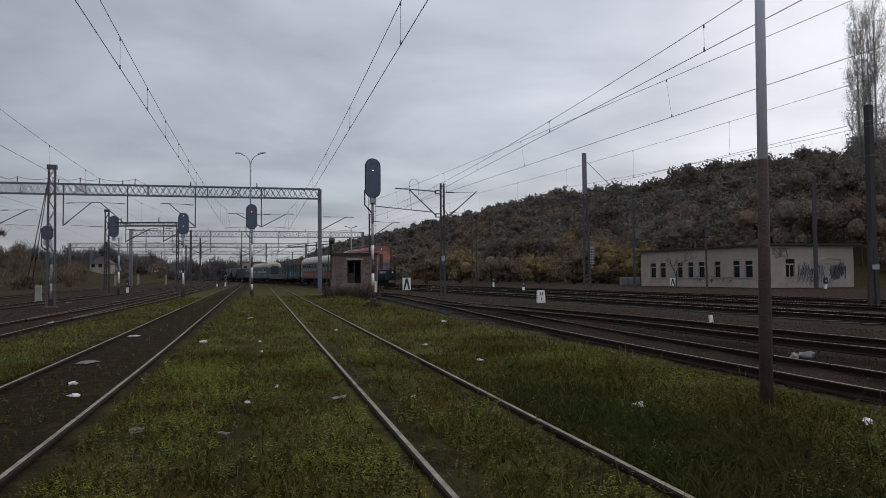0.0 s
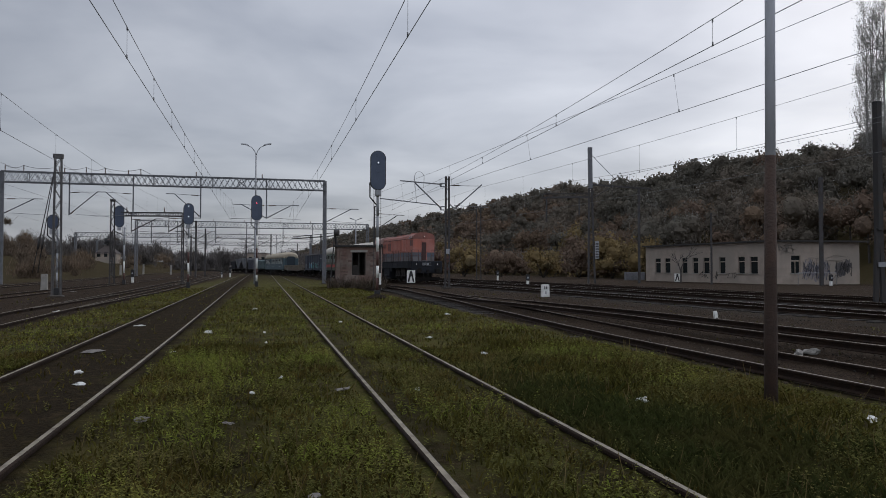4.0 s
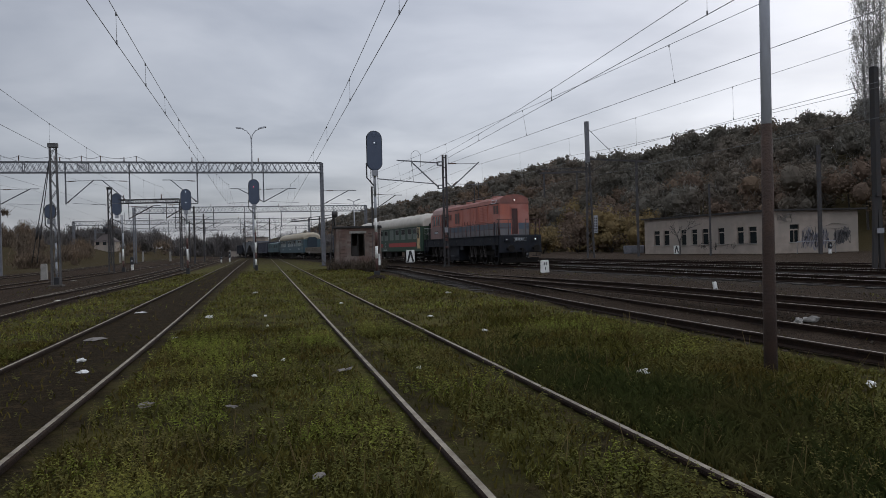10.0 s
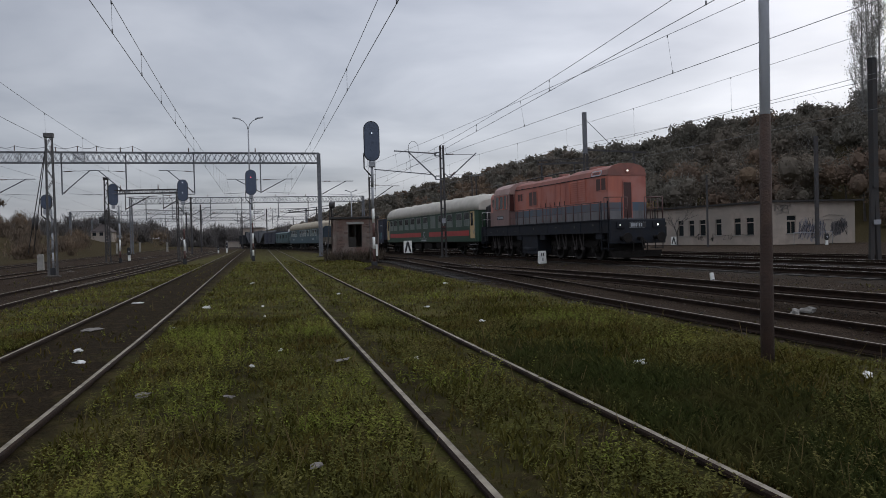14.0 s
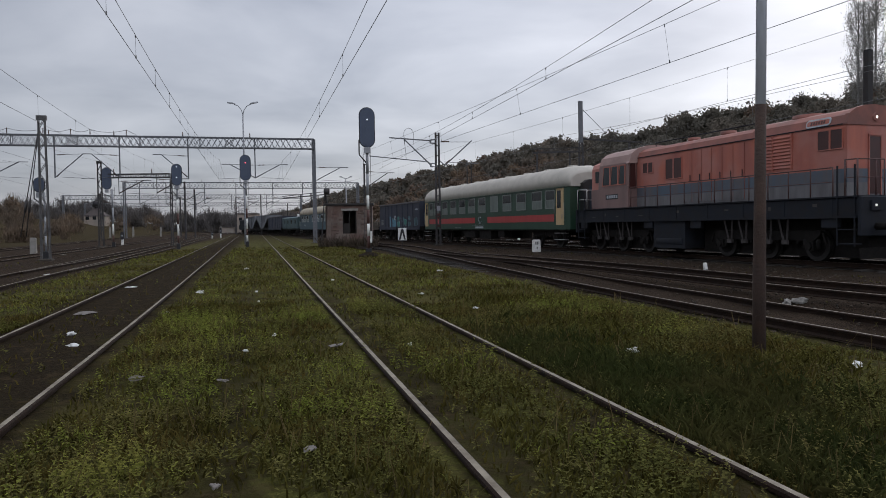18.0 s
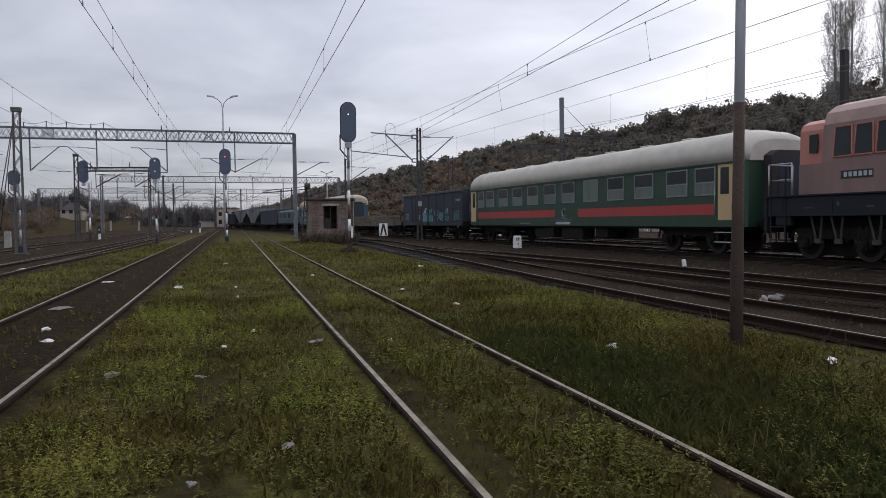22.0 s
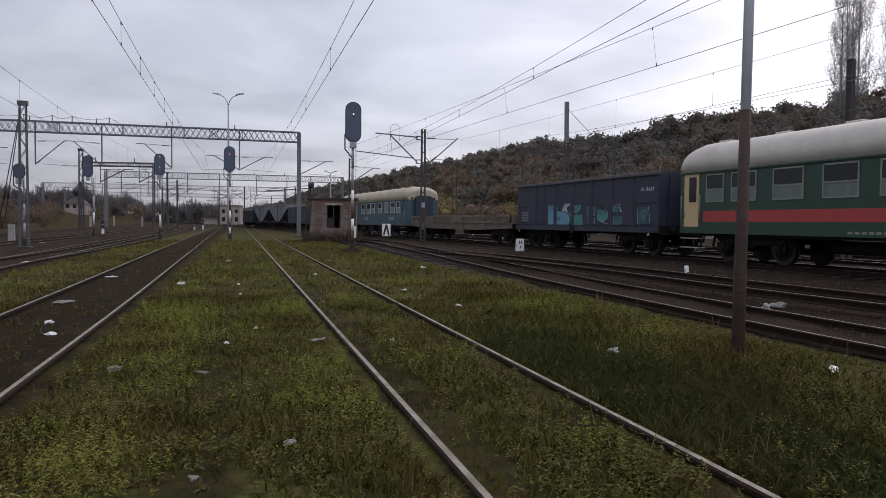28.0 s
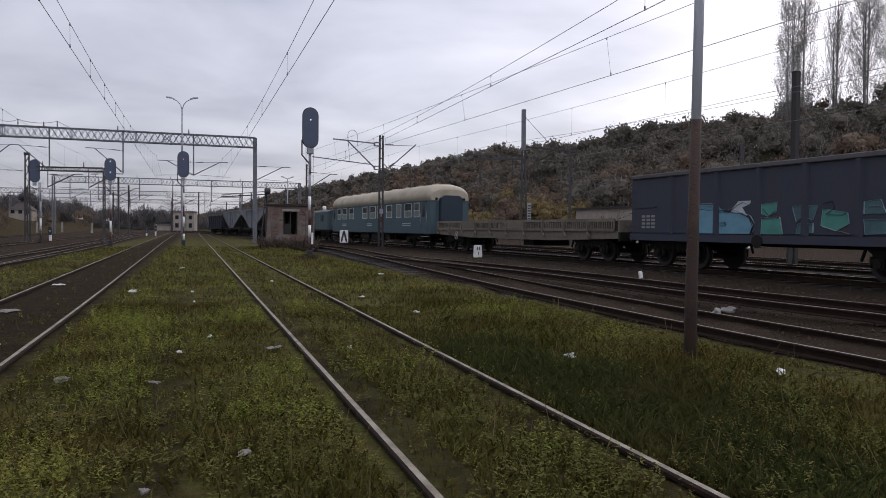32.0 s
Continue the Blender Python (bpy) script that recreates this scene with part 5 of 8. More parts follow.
def hopper(a, b):
    c, h = (a + b) / 2, (b - a) / 2
    e = empty("hopper_wagon", Matrix(), "grey self-discharging hopper wagon with sloping ends", "goods wagon")
    bm = nb()
    prof = [(-h + 0.2, 3.75), (h - 0.2, 3.75), (h - 0.2, 3.05), (1.6, 1.15), (-1.6, 1.15), (-h + 0.2, 3.05)]
    loft(bm, [[(x, y, z) for x, z in prof] for y in (-1.4, 1.4)])
    part("hopper_body", bm, HOPG, e)
    for s in (-1, 1):
        for x in (-3.9, -2.6, -1.3, 0.0, 1.3, 2.6, 3.9):
            bm = nb()
            zb = 1.2 + max(0.0, abs(x) - 1.6) / (h - 1.8) * 1.9
            box(bm, x - 0.06, x + 0.06, min(s * 1.4, s * 1.49), max(s * 1.4, s * 1.49), zb, 3.75)
            part("side_rib", bm, HOPG if abs(x) > 0.1 else GOND, e)
        bm = nb()
        box(bm, -h + 0.15, h - 0.15, min(s * 1.38, s * 1.5), max(s * 1.38, s * 1.5), 3.66, 3.82)
        part("top_rail", bm, HOPG, e)
        bm = nb()
        box(bm, -h, h, min(s * 1.2, s * 1.35), max(s * 1.2, s * 1.35), 0.9, 1.15)
        part("side_sill", bm, BOGIE, e)
        bm = nb()
        for y in (-1.2, 1.2):
            bar(bm, (s * (h - 0.3), y, 1.1), (s * (h - 0.3), y, 3.6), 0.12)
            bar(bm, (s * (h - 0.4), y, 1.1), (s * 2.0, y, 1.5), 0.1)
        box(bm, min(s * (h - 0.9), s * h), max(s * (h - 0.9), s * h), -1.3, 1.3, 1.1, 1.18)
        part("end_platform", bm, BOGIE, e)
        buffers(e, s * h, s)
        bogie(e, s * (h - 1.9), (-0.9, 0.9))
    MOVING.append((e, c))


hopper(130.05, 144.15)
hopper(145.35, 159.45)
gondola(160.65, 173.75, L_DARK, GONDTOP, "black open goods wagon at train end", (172.3, 170.3, 168.3, 166.3, 164.3, 162.3))


def way(t):
    """How far the train has come since 17 s."""
    return SPEED * (t - 17) + 0.0045 * max(0.0, t - 20) ** 2


def motions():
    """The train rolls along its curving line; every wheel turns with the way it covers."""
    for ob, off in MOVING:
        rows = []
        for k in range(33):
            p, th = main_line(LOCO_S - way(k) + off)
            rows.append((k, pose(p.x, p.y, RAIL_T, 0, 0, math.degrees(th) - 90)))
        walk(ob, rows)
    for w, ax in ROLLING:
        walk(w, [(k * 0.2, pose(ax, 0, WHEEL_R, 0, math.degrees(way(k * 0.2) / WHEEL_R) % 360, 0)) for k in range(161)])


# ---------------------------------------------------------------- signals, masts and portals
RED_ON = mat("lit_red_lens", (0.5, 0.02, 0.02), 0.3, emit=(1.0, 0.08, 0.12), estr=4.0)
WHITE_ON = mat("lit_white_lens", (0.6, 0.65, 0.7), 0.3, emit=(0.85, 0.92, 1.0), estr=0.7)
PALE = mat("pale_grey_mast_paint", (0.30, 0.31, 0.33), 0.55, 0.1, (0.19, 0.19, 0.20), 4, 0.6)
HEADING = math.degrees(math.atan(-SLOPE))


def pill(bm, w, z0, z1, y0, y1, n=10, mi=0):
    pts = []
    for k in range(n + 1):
        a = math.pi * k / n
        pts.append((w * math.cos(a), z1 - w + w * math.sin(a)))
    for k in range(n + 1):
        a = math.pi + math.pi * k / n
        pts.append((w * math.cos(a), z0 + w + w * math.sin(a)))
    loft(bm, [[(x, y, z) for x, z in pts] for y in (y0, y1)], mi=mi)


def colour_signal(x, y, z, head, w, lamps, bands, label, side=0.0, r=0.065, box_z=None, turn=None):
    """A railway colour light signal; head: its lower and upper height; lamps: height and lens; bands: height and paint downwards."""
    e = empty("railway_signal", pose(x, y, z, 0, 0, HEADING if turn is None else turn), label, "railway signal", "light signals of the yard")
    z0, z1 = head
    bm = nb()
    pill(bm, w, z0, z1, -0.10, 0.02, 12)
    part("head", bm, SIGBLUE, e)
    bm = nb()
    pill(bm, w + 0.035, z0 - 0.035, z1 + 0.035, -0.06, -0.02, 12)
    part("backboard_rim", bm, BLACK, e)
    n = max(2, int(round((z1 - z0) / 0.36)))
    for k in range(n):
        zz = z0 + (z1 - z0) * (k + 0.5) / n
        lit = next((m for q, m in lamps if q == k), None)
        bm = nb()
        cyl(bm, (0, -0.10, zz), (0, -0.115, zz), 0.085, 0.085, 14)
        lens = part("lens", bm, SIGBLUE, e)
        if lit:
            bm = nb()
            cyl(bm, (0, -0.116, zz), (0, -0.122, zz), 0.036, 0.036, 12)
            part("lit_lens", bm, lit, lens)
    top = z0 - 0.02
    zz = top
    for zb, m in bands:
        bm = nb()
        cyl(bm, (side, 0.05, zz), (side, 0.05, zb), r, r, 12)
        part("mast_band", bm, m, e)
        zz = zb
    bm = nb()
    box(bm, side - 0.13, side + 0.13, -0.07, 0.17, 0.0, min(0.42, zz) if zz > 0.05 else 0.42)
    bevelled(bm, 0.02)
    part("base", bm, BLACK, e)
    bm = nb()
    box(bm, -0.15, 0.15, -0.12, 0.04, z0 - 0.30, z0 - 0.02)
    bevelled(bm, 0.02)
    part("junction_box", bm, PALE, e)
    bm = nb()
    tube(bm, [(-w - 0.03, 0.05, z0 + 0.35), (-w - 0.03, 0.05, z0 - 0.35), (side - 0.03, 0.05, z0 - 0.75)], 0.035)
    part("bracket", bm, DARKST, e)
    bm = nb()
    for s in (-0.17, 0.17):
        bar(bm, (side + s, 0.16, 0.4), (side + s, 0.16, z0 + 0.2), 0.018)
    k = 0.6
    while k < z0:
        bar(bm, (side - 0.17, 0.16, k), (side + 0.17, 0.16, k), 0.014)
        k += 0.33
    part("ladder", bm, DARKST, e)
    if box_z:
        bm = nb()
        box(bm, side + 0.07, side + 0.16, -0.06, 0.05, box_z[0], box_z[1])
        part("marker_plate", bm, WHITE, e)
    return e


colour_signal(-3.33, 34.15, 0.0, (5.21, 7.05), 0.345, ((3, WHITE_ON),), ((3.95, PALE), (2.93, PALE), (2.26, WHITE), (1.58, REDP), (1.0, WHITE), (0.4, REDP)), "tall signal mast with large slate blue head and banded post", box_z=(0.68, 1.22))
colour_signal(-14.96, 56.0, 0.0, (5.2, 7.12), 0.385, ((3, RED_ON),), ((4.0, PALE), (3.0, WHITE), (2.2, REDP), (1.4, WHITE), (0.9, REDP), (0.42, WHITE)), "signal mast showing red light beside grassy strip", side=0.03)
colour_signal(-28.5, 62.0, 0.0, (5.0, 6.83), 0.36, (), ((3.4, PALE), (2.0, PALE), (1.0, WHITE), (0.42, REDP)), "dark unlit signal on offset mast among tracks", side=0.40, r=0.075)
colour_signal(-18.85, 52.0, 0.0, (4.62, 6.13), 0.335, ((3, WHITE_ON), (1, WHITE_ON)), ((3.6, PALE), (2.6, WHITE), (1.8, REDP), (1.0, WHITE), (0.42, REDP)), "signal mast with two small pale lights between tracks")
colour_signal(-20.46, 37.0, 0.0, (3.48, 4.18), 0.24, (), ((2.2, PALE), (1.2, PALE), (0.42, PALE)), "low dark signal head standing beside lattice mast", side=0.2, r=0.05)


def lattice_mast(x, y, h, w, label, m=GALV, taper=0.75, turn=HEADING, step=0.55, thin=1.0):
    e = empty("lattice_mast", pose(x, y, 0, 0, 0, turn), label, "mast", "overhead line masts")
    for sx in (-1, 1):
        for sy in (-1, 1):
            bm = nb()
            bar(bm, (sx * w / 2, sy * w / 3, 0), (sx * w / 2 * taper, sy * w / 3 * taper, h), 0.058 * thin)
            part("leg", bm, m, e)
    z, k = 0.5, 1
    while z + step < h:
        f0, f1 = 1 - (1 - taper) * z / h, 1 - (1 - taper) * (z + step) / h
        for sy in (-1, 1):
            bm = nb()
            bar(bm, (k * w / 2 * f0, sy * w / 3 * f0, z), (-k * w / 2 * f1, sy * w / 3 * f1, z + step), 0.035 * thin)
            part("lacing_bar", bm, m, e)
        z += step
        k = -k
    bm = nb()
    box(bm, -w / 2 * taper - 0.08, w / 2 * taper + 0.08, -w / 3, w / 3, h - 0.1, h + 0.12)
    part("cap", bm, m, e)
    bm = nb()
    box(bm, -w * 0.8, w * 0.8, -w * 0.8, w * 0.8, -0.3, 0.06)
    bevelled(bm, 0.04)
    part("footing", bm, FOOT, e)
    return e


lm = lattice_mast(-19.75, 36.1, 7.1, 0.40, "grey lattice overhead line mast beside tracks", mat("grey_brown_lattice_steel", (0.10, 0.098, 0.098), 0.7, 0.1, (0.06, 0.055, 0.052), 4, 0.7), 0.72, thin=0.75)
bm = nb()
for o in (0.0, 0.35):
    tube(bm, [(-0.15, 0.2, 6.9), (-1.0 - o * 0.7, 0.5, 1.2)], 0.022)
    cyl(bm, (-0.72 - o * 0.5, 0.4, 3.05), (-0.82 - o * 0.5, 0.43, 2.4), 0.06, 0.06, 8)
part("anchor_wire", bm, DARKST, lm)
lattice_mast(-29.1, 62.0, 7.3, 0.38, "dark lattice mast beside far yard tracks", DARKST)


def insulator(bm, p, q, mi=0, r=0.055):
    p, q = Vector(p), Vector(q)
    n = 5
    cyl(bm, p, q, r * 0.5, r * 0.5, 6, mi)
    for k in range(n):
        a, b = p.lerp(q, (k + 0.1) / n), p.lerp(q, (k + 0.75) / n)
        cyl(bm, a, b, r, r * 0.6, 8, mi)


def cantilever(parent, x0, z0, x1, z1, tie_z, m=GALV):
    """A sloping tube carrying the wires from (x0, z0) to (x1, z1), held by a tie; in the portal's plane."""
    bm = nb()
    bar(bm, (x0, 0, z0), (x0 + (x1 - x0) * 0.8, 0, z1), 0.075)
    bar(bm, (x0 + (x1 - x0) * 0.8, 0, z1), (x1 + (x1 - x0) * 0.05, 0, z1), 0.06)
    c = part("cantilever", bm, m, parent)
    bm = nb()
    cyl(bm, (x0, 0, tie_z), (x0 + (x1 - x0) * 0.85, 0, z1), 0.018, 0.018, 6)
    part("tie_rod", bm, m, c)
    for p_, q_ in (((x0 + (x1 - x0) * 0.08, 0, tie_z), (x0 + (x1 - x0) * 0.3, 0, tie_z + (z1 - tie_z) * 0.35)), ((x0 + (x1 - x0) * 0.05, 0, z0 + 0.06), (x0 + (x1 - x0) * 0.2, 0, z0 + (z1 - z0) * 0.25))):
        bm = nb()
        insulator(bm, p_, q_)
        part("insulator", bm, INSUL, c)
    bm = nb()
    cyl(bm, (x0 + (x1 - x0) * 0.2, 0, z0 + 0.02), (x1 + (x1 - x0) * 0.12, 0, z0 - 0.10), 0.016, 0.016, 6)
    part("steady_arm", bm, m, c)


def portal(p0, p1, zb, zt, hangers, label, bays=28, col=0.42, m=GALV, arms=True, drop=2.7, xs=(7, 20), thick=0.07, right_arm=False, sides=None, feet=(0, 1), stout=0.15, rise=1.15, reach=2.6):
    """A lattice portal across the tracks from p0 (one foot) to p1."""
    dx, dy = p1[0] - p0[0], p1[1] - p0[1]
    L = math.hypot(dx, dy)
    e = empty("catenary_portal", pose(p0[0], p0[1], 0, 0, 0, math.degrees(math.atan2(dy, dx))), label, "catenary portal", "portals over the tracks")
    for x in [(0, L)[k] for k in feet]:
        bm = nb()
        for s in (-1, 1):
            bar(bm, (x + s * col * 0.42, 0, 0), (x + s * col * 0.34, 0, zt), stout, stout * 1.45)
        z, k = 0.4, 1
        while z < zt - 0.5:
            bar(bm, (x - k * col / 2, 0, z), (x + k * col / 2, 0, z + 0.45), 0.045)
            z += 0.5
            k = -k
        c = part("column", bm, m, e)
        bm = nb()
        box(bm, x - 0.4, x + 0.4, -0.4, 0.4, -0.4, 0.05)
        part("footing", bm, FOOT, c)
    for z, nm in ((zb, "lower_chord"), (zt, "upper_chord")):
        bm = nb()
        for y in (-0.28, 0.28):
            bar(bm, (0, y, z), (L, y, z), thick + 0.03)
        part(nm, bm, m, e)
    bm = nb()
    for k in range(bays):
        a, b = L * k / bays, L * (k + 1) / bays
        for y in (-0.28, 0.28):
            bar(bm, (a, y, zb), ((a + b) / 2, y, zt), thick * 0.55)
            bar(bm, ((a + b) / 2, y, zt), (b, y, zb), thick * 0.55)
            bar(bm, (a, y, zt), ((a + b) / 2, y, zb), thick * 0.45)
            bar(bm, ((a + b) / 2, y, zb), (b, y, zt), thick * 0.45)
            if k in xs:
                bar(bm, (a, y, zt), (b, y, zb), thick * 0.55)
                bar(bm, (a, y, zb), (b, y, zt), thick * 0.55)
            if k % 5 == 0:
                bar(bm, (a, y, zb), (a, y, zt), thick * 0.8)
        bar(bm, (a, -0.28, zb), (b, 0.28, zb), thick * 0.5)
    tagged(part("lacing", bm, m, e), kind="stuff")
    for x in hangers:
        bm = nb()
        bar(bm, (x, 0, zt), (x, 0, zb - drop), stout * 0.85)
        part("drop_post", bm, m, e)
        for s in (sides or {}).get(hangers.index(x), (-1,)) if arms else ():
            up = rise if x != hangers[0] else 1.25
            cantilever(e, x, zb - drop + 0.05, x + s * reach, zb - drop + up, zb - drop + up * 0.95, m)
    if right_arm:
        cantilever(e, L - 0.2, 6.0, L - 3.0, 7.25, 7.2, m)
        # a feeder wire slung from peg to peg along the top
        pegs = (26.4, 25.0, 22.3, 20.2, 18.7, 15.85)
        bm = nb()
        for a, b in zip(pegs, pegs[1:]):
            tube(bm, [(a + (b - a) * k / 6, 0.2, zt + 0.52 - 0.22 * (1 - (k / 3 - 1) ** 2)) for k in range(7)], 0.018, 5)
        tube(bm, [(15.85, 0.2, zt + 0.52), (15.2, 0.2, zt + 0.2), (14.9, 0.2, zt)], 0.018, 5)
        part("feeder_wire", bm, WIREM, e)
        for a in pegs:
            bm = nb()
            insulator(bm, (a, 0.2, zt + 0.03), (a, 0.2, zt + 0.55))
            part("wire_peg", bm, INSUL, e)
        cantilever(e, -0.2, 5.75, -3.0, 6.95, 6.95, m)
    for x in hangers:
        bm = nb()
        cyl(bm, (x + 0.4, 0, zt + 0.03), (x + 0.4, 0, zt + 0.45), 0.05, 0.04, 6)
        part("wire_peg", bm, INSUL, e)
    return e


def along(p0, p1, xs_):
    """Distances from p0 of the points at which the plan line reaches the given x."""
    L = math.hypot(p1[0] - p0[0], p1[1] - p0[1])
    return [(x - p0[0]) / (p1[0] - p0[0]) * L for x in xs_]


PR, PL = (-11.34, 66.0), (-37.2, 59.4)
# first portal: x runs from its right foot, so arms point back towards it
portal(PR, PL, 8.62, 9.5, along(PR, PL, (-16.4, -21.9, -27.3, -32.2)), "grey lattice portal carrying wires over the near tracks", bays=27, xs=(7, 20), col=0.24, stout=0.12, right_arm=True, rise=2.05, reach=2.75, sides={0: (-1, 1), 1: (1,), 2: (1,), 3: (-1,)})
P2R, P2L = (-14.5, 130.0), (-52.3, 120.0)
portal(P2R, P2L, 8.4, 9.4, along(P2R, P2L, (-24, -29, -35, -40, -46, -50)), "distant lattice portal over yard tracks", bays=34, xs=(12,))
P3R, P3L = (-34.0, 178.0), (-86.0, 165.0)
portal(P3R, P3L, 8.6, 9.6, along(P3R, P3L, (-42, -50, -58, -66, -74)), "distant lattice portal over yard tracks", bays=36)
P4R, P4L = (-46.0, 240.0), (-110.0, 224.0)
portal(P4R, P4L, 8.8, 9.9, along(P4R, P4L, (-55, -66, -78, -90)), "far lattice portal over yard tracks", bays=36)
P5R, P5L = (-23.2, 62.6), (-29.1, 62.2)
portal(P5R, P5L, 5.98, 6.28, along(P5R, P5L, (-24.4, -27.6)), "short lattice beam between dark masts", bays=14, xs=(), m=DARKST, col=0.2, drop=1.4, thick=0.045, feet=(0,), stout=0.06)
for x, y, h in ((-35.2, 100.0, 8.05), (-40.65, 120.0, 8.05), (-31.5, 118.0, 7.6), (-37.0, 150.0, 8.5), (-26.5, 150.0, 8.5), (-45.0, 160.0, 8.5), (-43.0, 205.0, 8.5), (-58.0, 205.0, 8.5), (-72.0, 205.0, 9), (-30.0, 195.0, 8.5), (-52.0, 145.0, 8), (-61.0, 130.0, 8)):
    bmq = empty("overhead_line_mast", pose(x, y, 0, 0, 0, HEADING), "distant steel overhead line mast with side arm", "mast", "overhead line masts")
    bm = nb()
    bar(bm, (0, 0, 0), (0, 0, h), 0.24, 0.2)
    part("post", bm, DARKST, bmq)
    cantilever(bmq, 0.1, h - 2.6, 2.6, h - 1.5, h - 1.4, DARKST)
    cantilever(bmq, -0.1, h - 2.6, -2.6, h - 1.5, h - 1.4, DARKST)

# twin-channel mast beside the train's line
tm = empty("overhead_line_mast", pose(0.0, 51.5, 0.15, 0, 0, 17), "twin-channel steel mast with wire brackets on both sides", "mast", "overhead line masts")
for s in (-1, 1):
    bm = nb()
    bar(bm, (s * 0.145, 0, -0.1), (s * 0.11, 0, 7.94), 0.05, 0.14)
    part("channel", bm, DARKST, tm)
z = 0.5
while z < 7.9:
    bm = nb()
    box(bm, -0.11, 0.11, -0.06, 0.06, z, z + 0.07)
    part("batten", bm, DARKST, tm)
    z += 0.72
bm = nb()
box(bm, -0.13, 0.13, -0.12, -0.10, 2.35, 2.7)
part("notice_plate", bm, PALE, tm)
for zz in (1.75, 2.0, 1.2):
    bm = nb()
    box(bm, -0.1, 0.1, -0.12, -0.10, zz, zz + 0.16)
    part("mast_tag", bm, REDP, tm)
bm = nb()
box(bm, -0.3, 0.3, -0.3, 0.3, -0.5, -0.05)
part("footing", bm, FOOT, tm)
for z in (7.3, 5.62):
    bm = nb()
    bar(bm, (-0.5, -0.12, z), (-0.5, 0.12, z), 0.05, 0.25)
    swivel = part("swivel", bm, GALV, tm)
    for y in (-0.12, 0.12):
        for dz in (0.12, -0.12):
            bm = nb()
            bar(bm, (-0.06, y, z + dz), (-0.5, y, z + dz), 0.05)
            part("swivel_arm", bm, GALV, swivel)
bm = nb()
bar(bm, (-0.5, 0, 7.35), (-3.5, 0, 7.5), 0.075)
bar(bm, (-0.5, 0, 5.62), (-2.45, 0, 7.42), 0.075)
bar(bm, (-0.8, 0, 5.85), (-4.95, 0, 6.2), 0.06)
part("left_bracket", bm, GALV, tm)
for p_, q_ in (((-0.55, 0, 7.35), (-1.1, 0, 7.38)), ((-0.6, 0, 5.75), (-0.95, 0, 6.05)), ((0.6, 0, 5.72), (0.95, 0, 6.02)), ((0.3, 0, 7.3), (0.9, 0, 7.32))):
    bm = nb()
    insulator(bm, p_, q_)
    part("insulator", bm, INSUL, tm)
bm = nb()
bar(bm, (0.15, 0, 5.95), (0.55, 0, 5.6), 0.06)
bar(bm, (0.55, 0, 5.6), (2.62, 0, 7.42), 0.075)
cyl(bm, (0.2, 0, 7.28), (2.4, 0, 7.32), 0.02, 0.02, 6)
cyl(bm, (0.5, 0, 5.85), (3.2, 0, 5.75), 0.02, 0.02, 6)
part("right_bracket", bm, GALV, tm)
bm = nb()
prev = None
for k in range(13):
    a = math.pi * (1.15 - 1.3 * k / 12)
    p = (-2.1 + 0.36 * math.cos(a), 0, 7.75 + 0.45 * math.sin(a) - (0.5 if k in (0, 12) else 0))
    if prev:
        cyl(bm, prev, p, 0.014, 0.014, 5)
    prev = p
cyl(bm, (-2.46, 0, 7.9), (-2.3, 0, 6.0), 0.012, 0.012, 5)
part("jumper_loop", bm, WIREM, tm)

# second mast of the same row, behind the main signal
tm2 = empty("overhead_line_mast", pose(-7.4, 74.0, 0.1, 0, 0, 18), "twin-channel steel mast behind tall signal", "mast", "overhead line masts")
for s in (-1, 1):
    bm = nb()
    bar(bm, (s * 0.2, 0, 0), (s * 0.15, 0, 7.8), 0.085, 0.16)
    part("channel", bm, DARKST, tm2)
z = 0.5
while z < 7.7:
    bm = nb()
    box(bm, -0.18, 0.18, -0.06, 0.06, z, z + 0.07)
    part("batten", bm, DARKST, tm2)
    z += 0.8
cantilever(tm2, 0.1, 5.4, 2.9, 6.9, 7.0, DARKST)

# tall pole with signal-gantry beams beyond the running lines
tp = empty("gantry_pole", pose(13.8, 69.0, 0.0, 0, 0, 5), "tall square steel pole with side beams", "pole")
bm = nb()
bar(bm, (0, 0, 9.2), (-0.03, 0, 13.15), 0.36, 0.36)
part("upper_pole", bm, GALV, tp)
for s in (-1, 1):
    bm = nb()
    bar(bm, (s * 0.32 + 0.1, 0, 0), (s * 0.14, 0, 9.2), 0.16)
    part("leg", bm, DARKST, tp)
bm = nb()
z, k = 0.4, 1
while z < 8.8:
    bar(bm, (k * 0.3 + 0.08, 0, z), (-k * 0.3 + 0.08, 0, z + 0.6), 0.05)
    z += 0.6
    k = -k
part("lacing", bm, DARKST, tp)
bm = nb()
bar(bm, (0.15, 0, 9.55), (6.0, 0, 9.2), 0.16)
bar(bm, (0.15, 0, 8.2), (2.2, 0, 9.4), 0.07)
bar(bm, (0.15, 0, 12.4), (3.2, 0, 9.35), 0.035)
part("right_beam", bm, DARKST, tp)
bm = nb()
bar(bm, (0.0, 0, 8.35), (-4.7, 0, 8.25), 0.18)
bar(bm, (0.0, 0, 8.75), (-4.7, 0, 8.6), 0.07)
for k in range(8):
    bar(bm, (-0.6 * k, 0, 8.35), (-0.6 * k - 0.3, 0, 8.7), 0.05)
    bar(bm, (-0.6 * k - 0.3, 0, 8.7), (-0.6 * k - 0.6, 0, 8.3), 0.05)
bar(bm, (-4.3, 0, 8.3), (-4.3, 0, 5.9), 0.14)
bar(bm, (-1.1, 0, 8.3), (-1.1, 0, 6.6), 0.12)
part("left_beam", bm, DARKST, tp)
bm = nb()
box(bm, 0.40, 0.78, -0.18, -0.14, 2.4, 4.1)
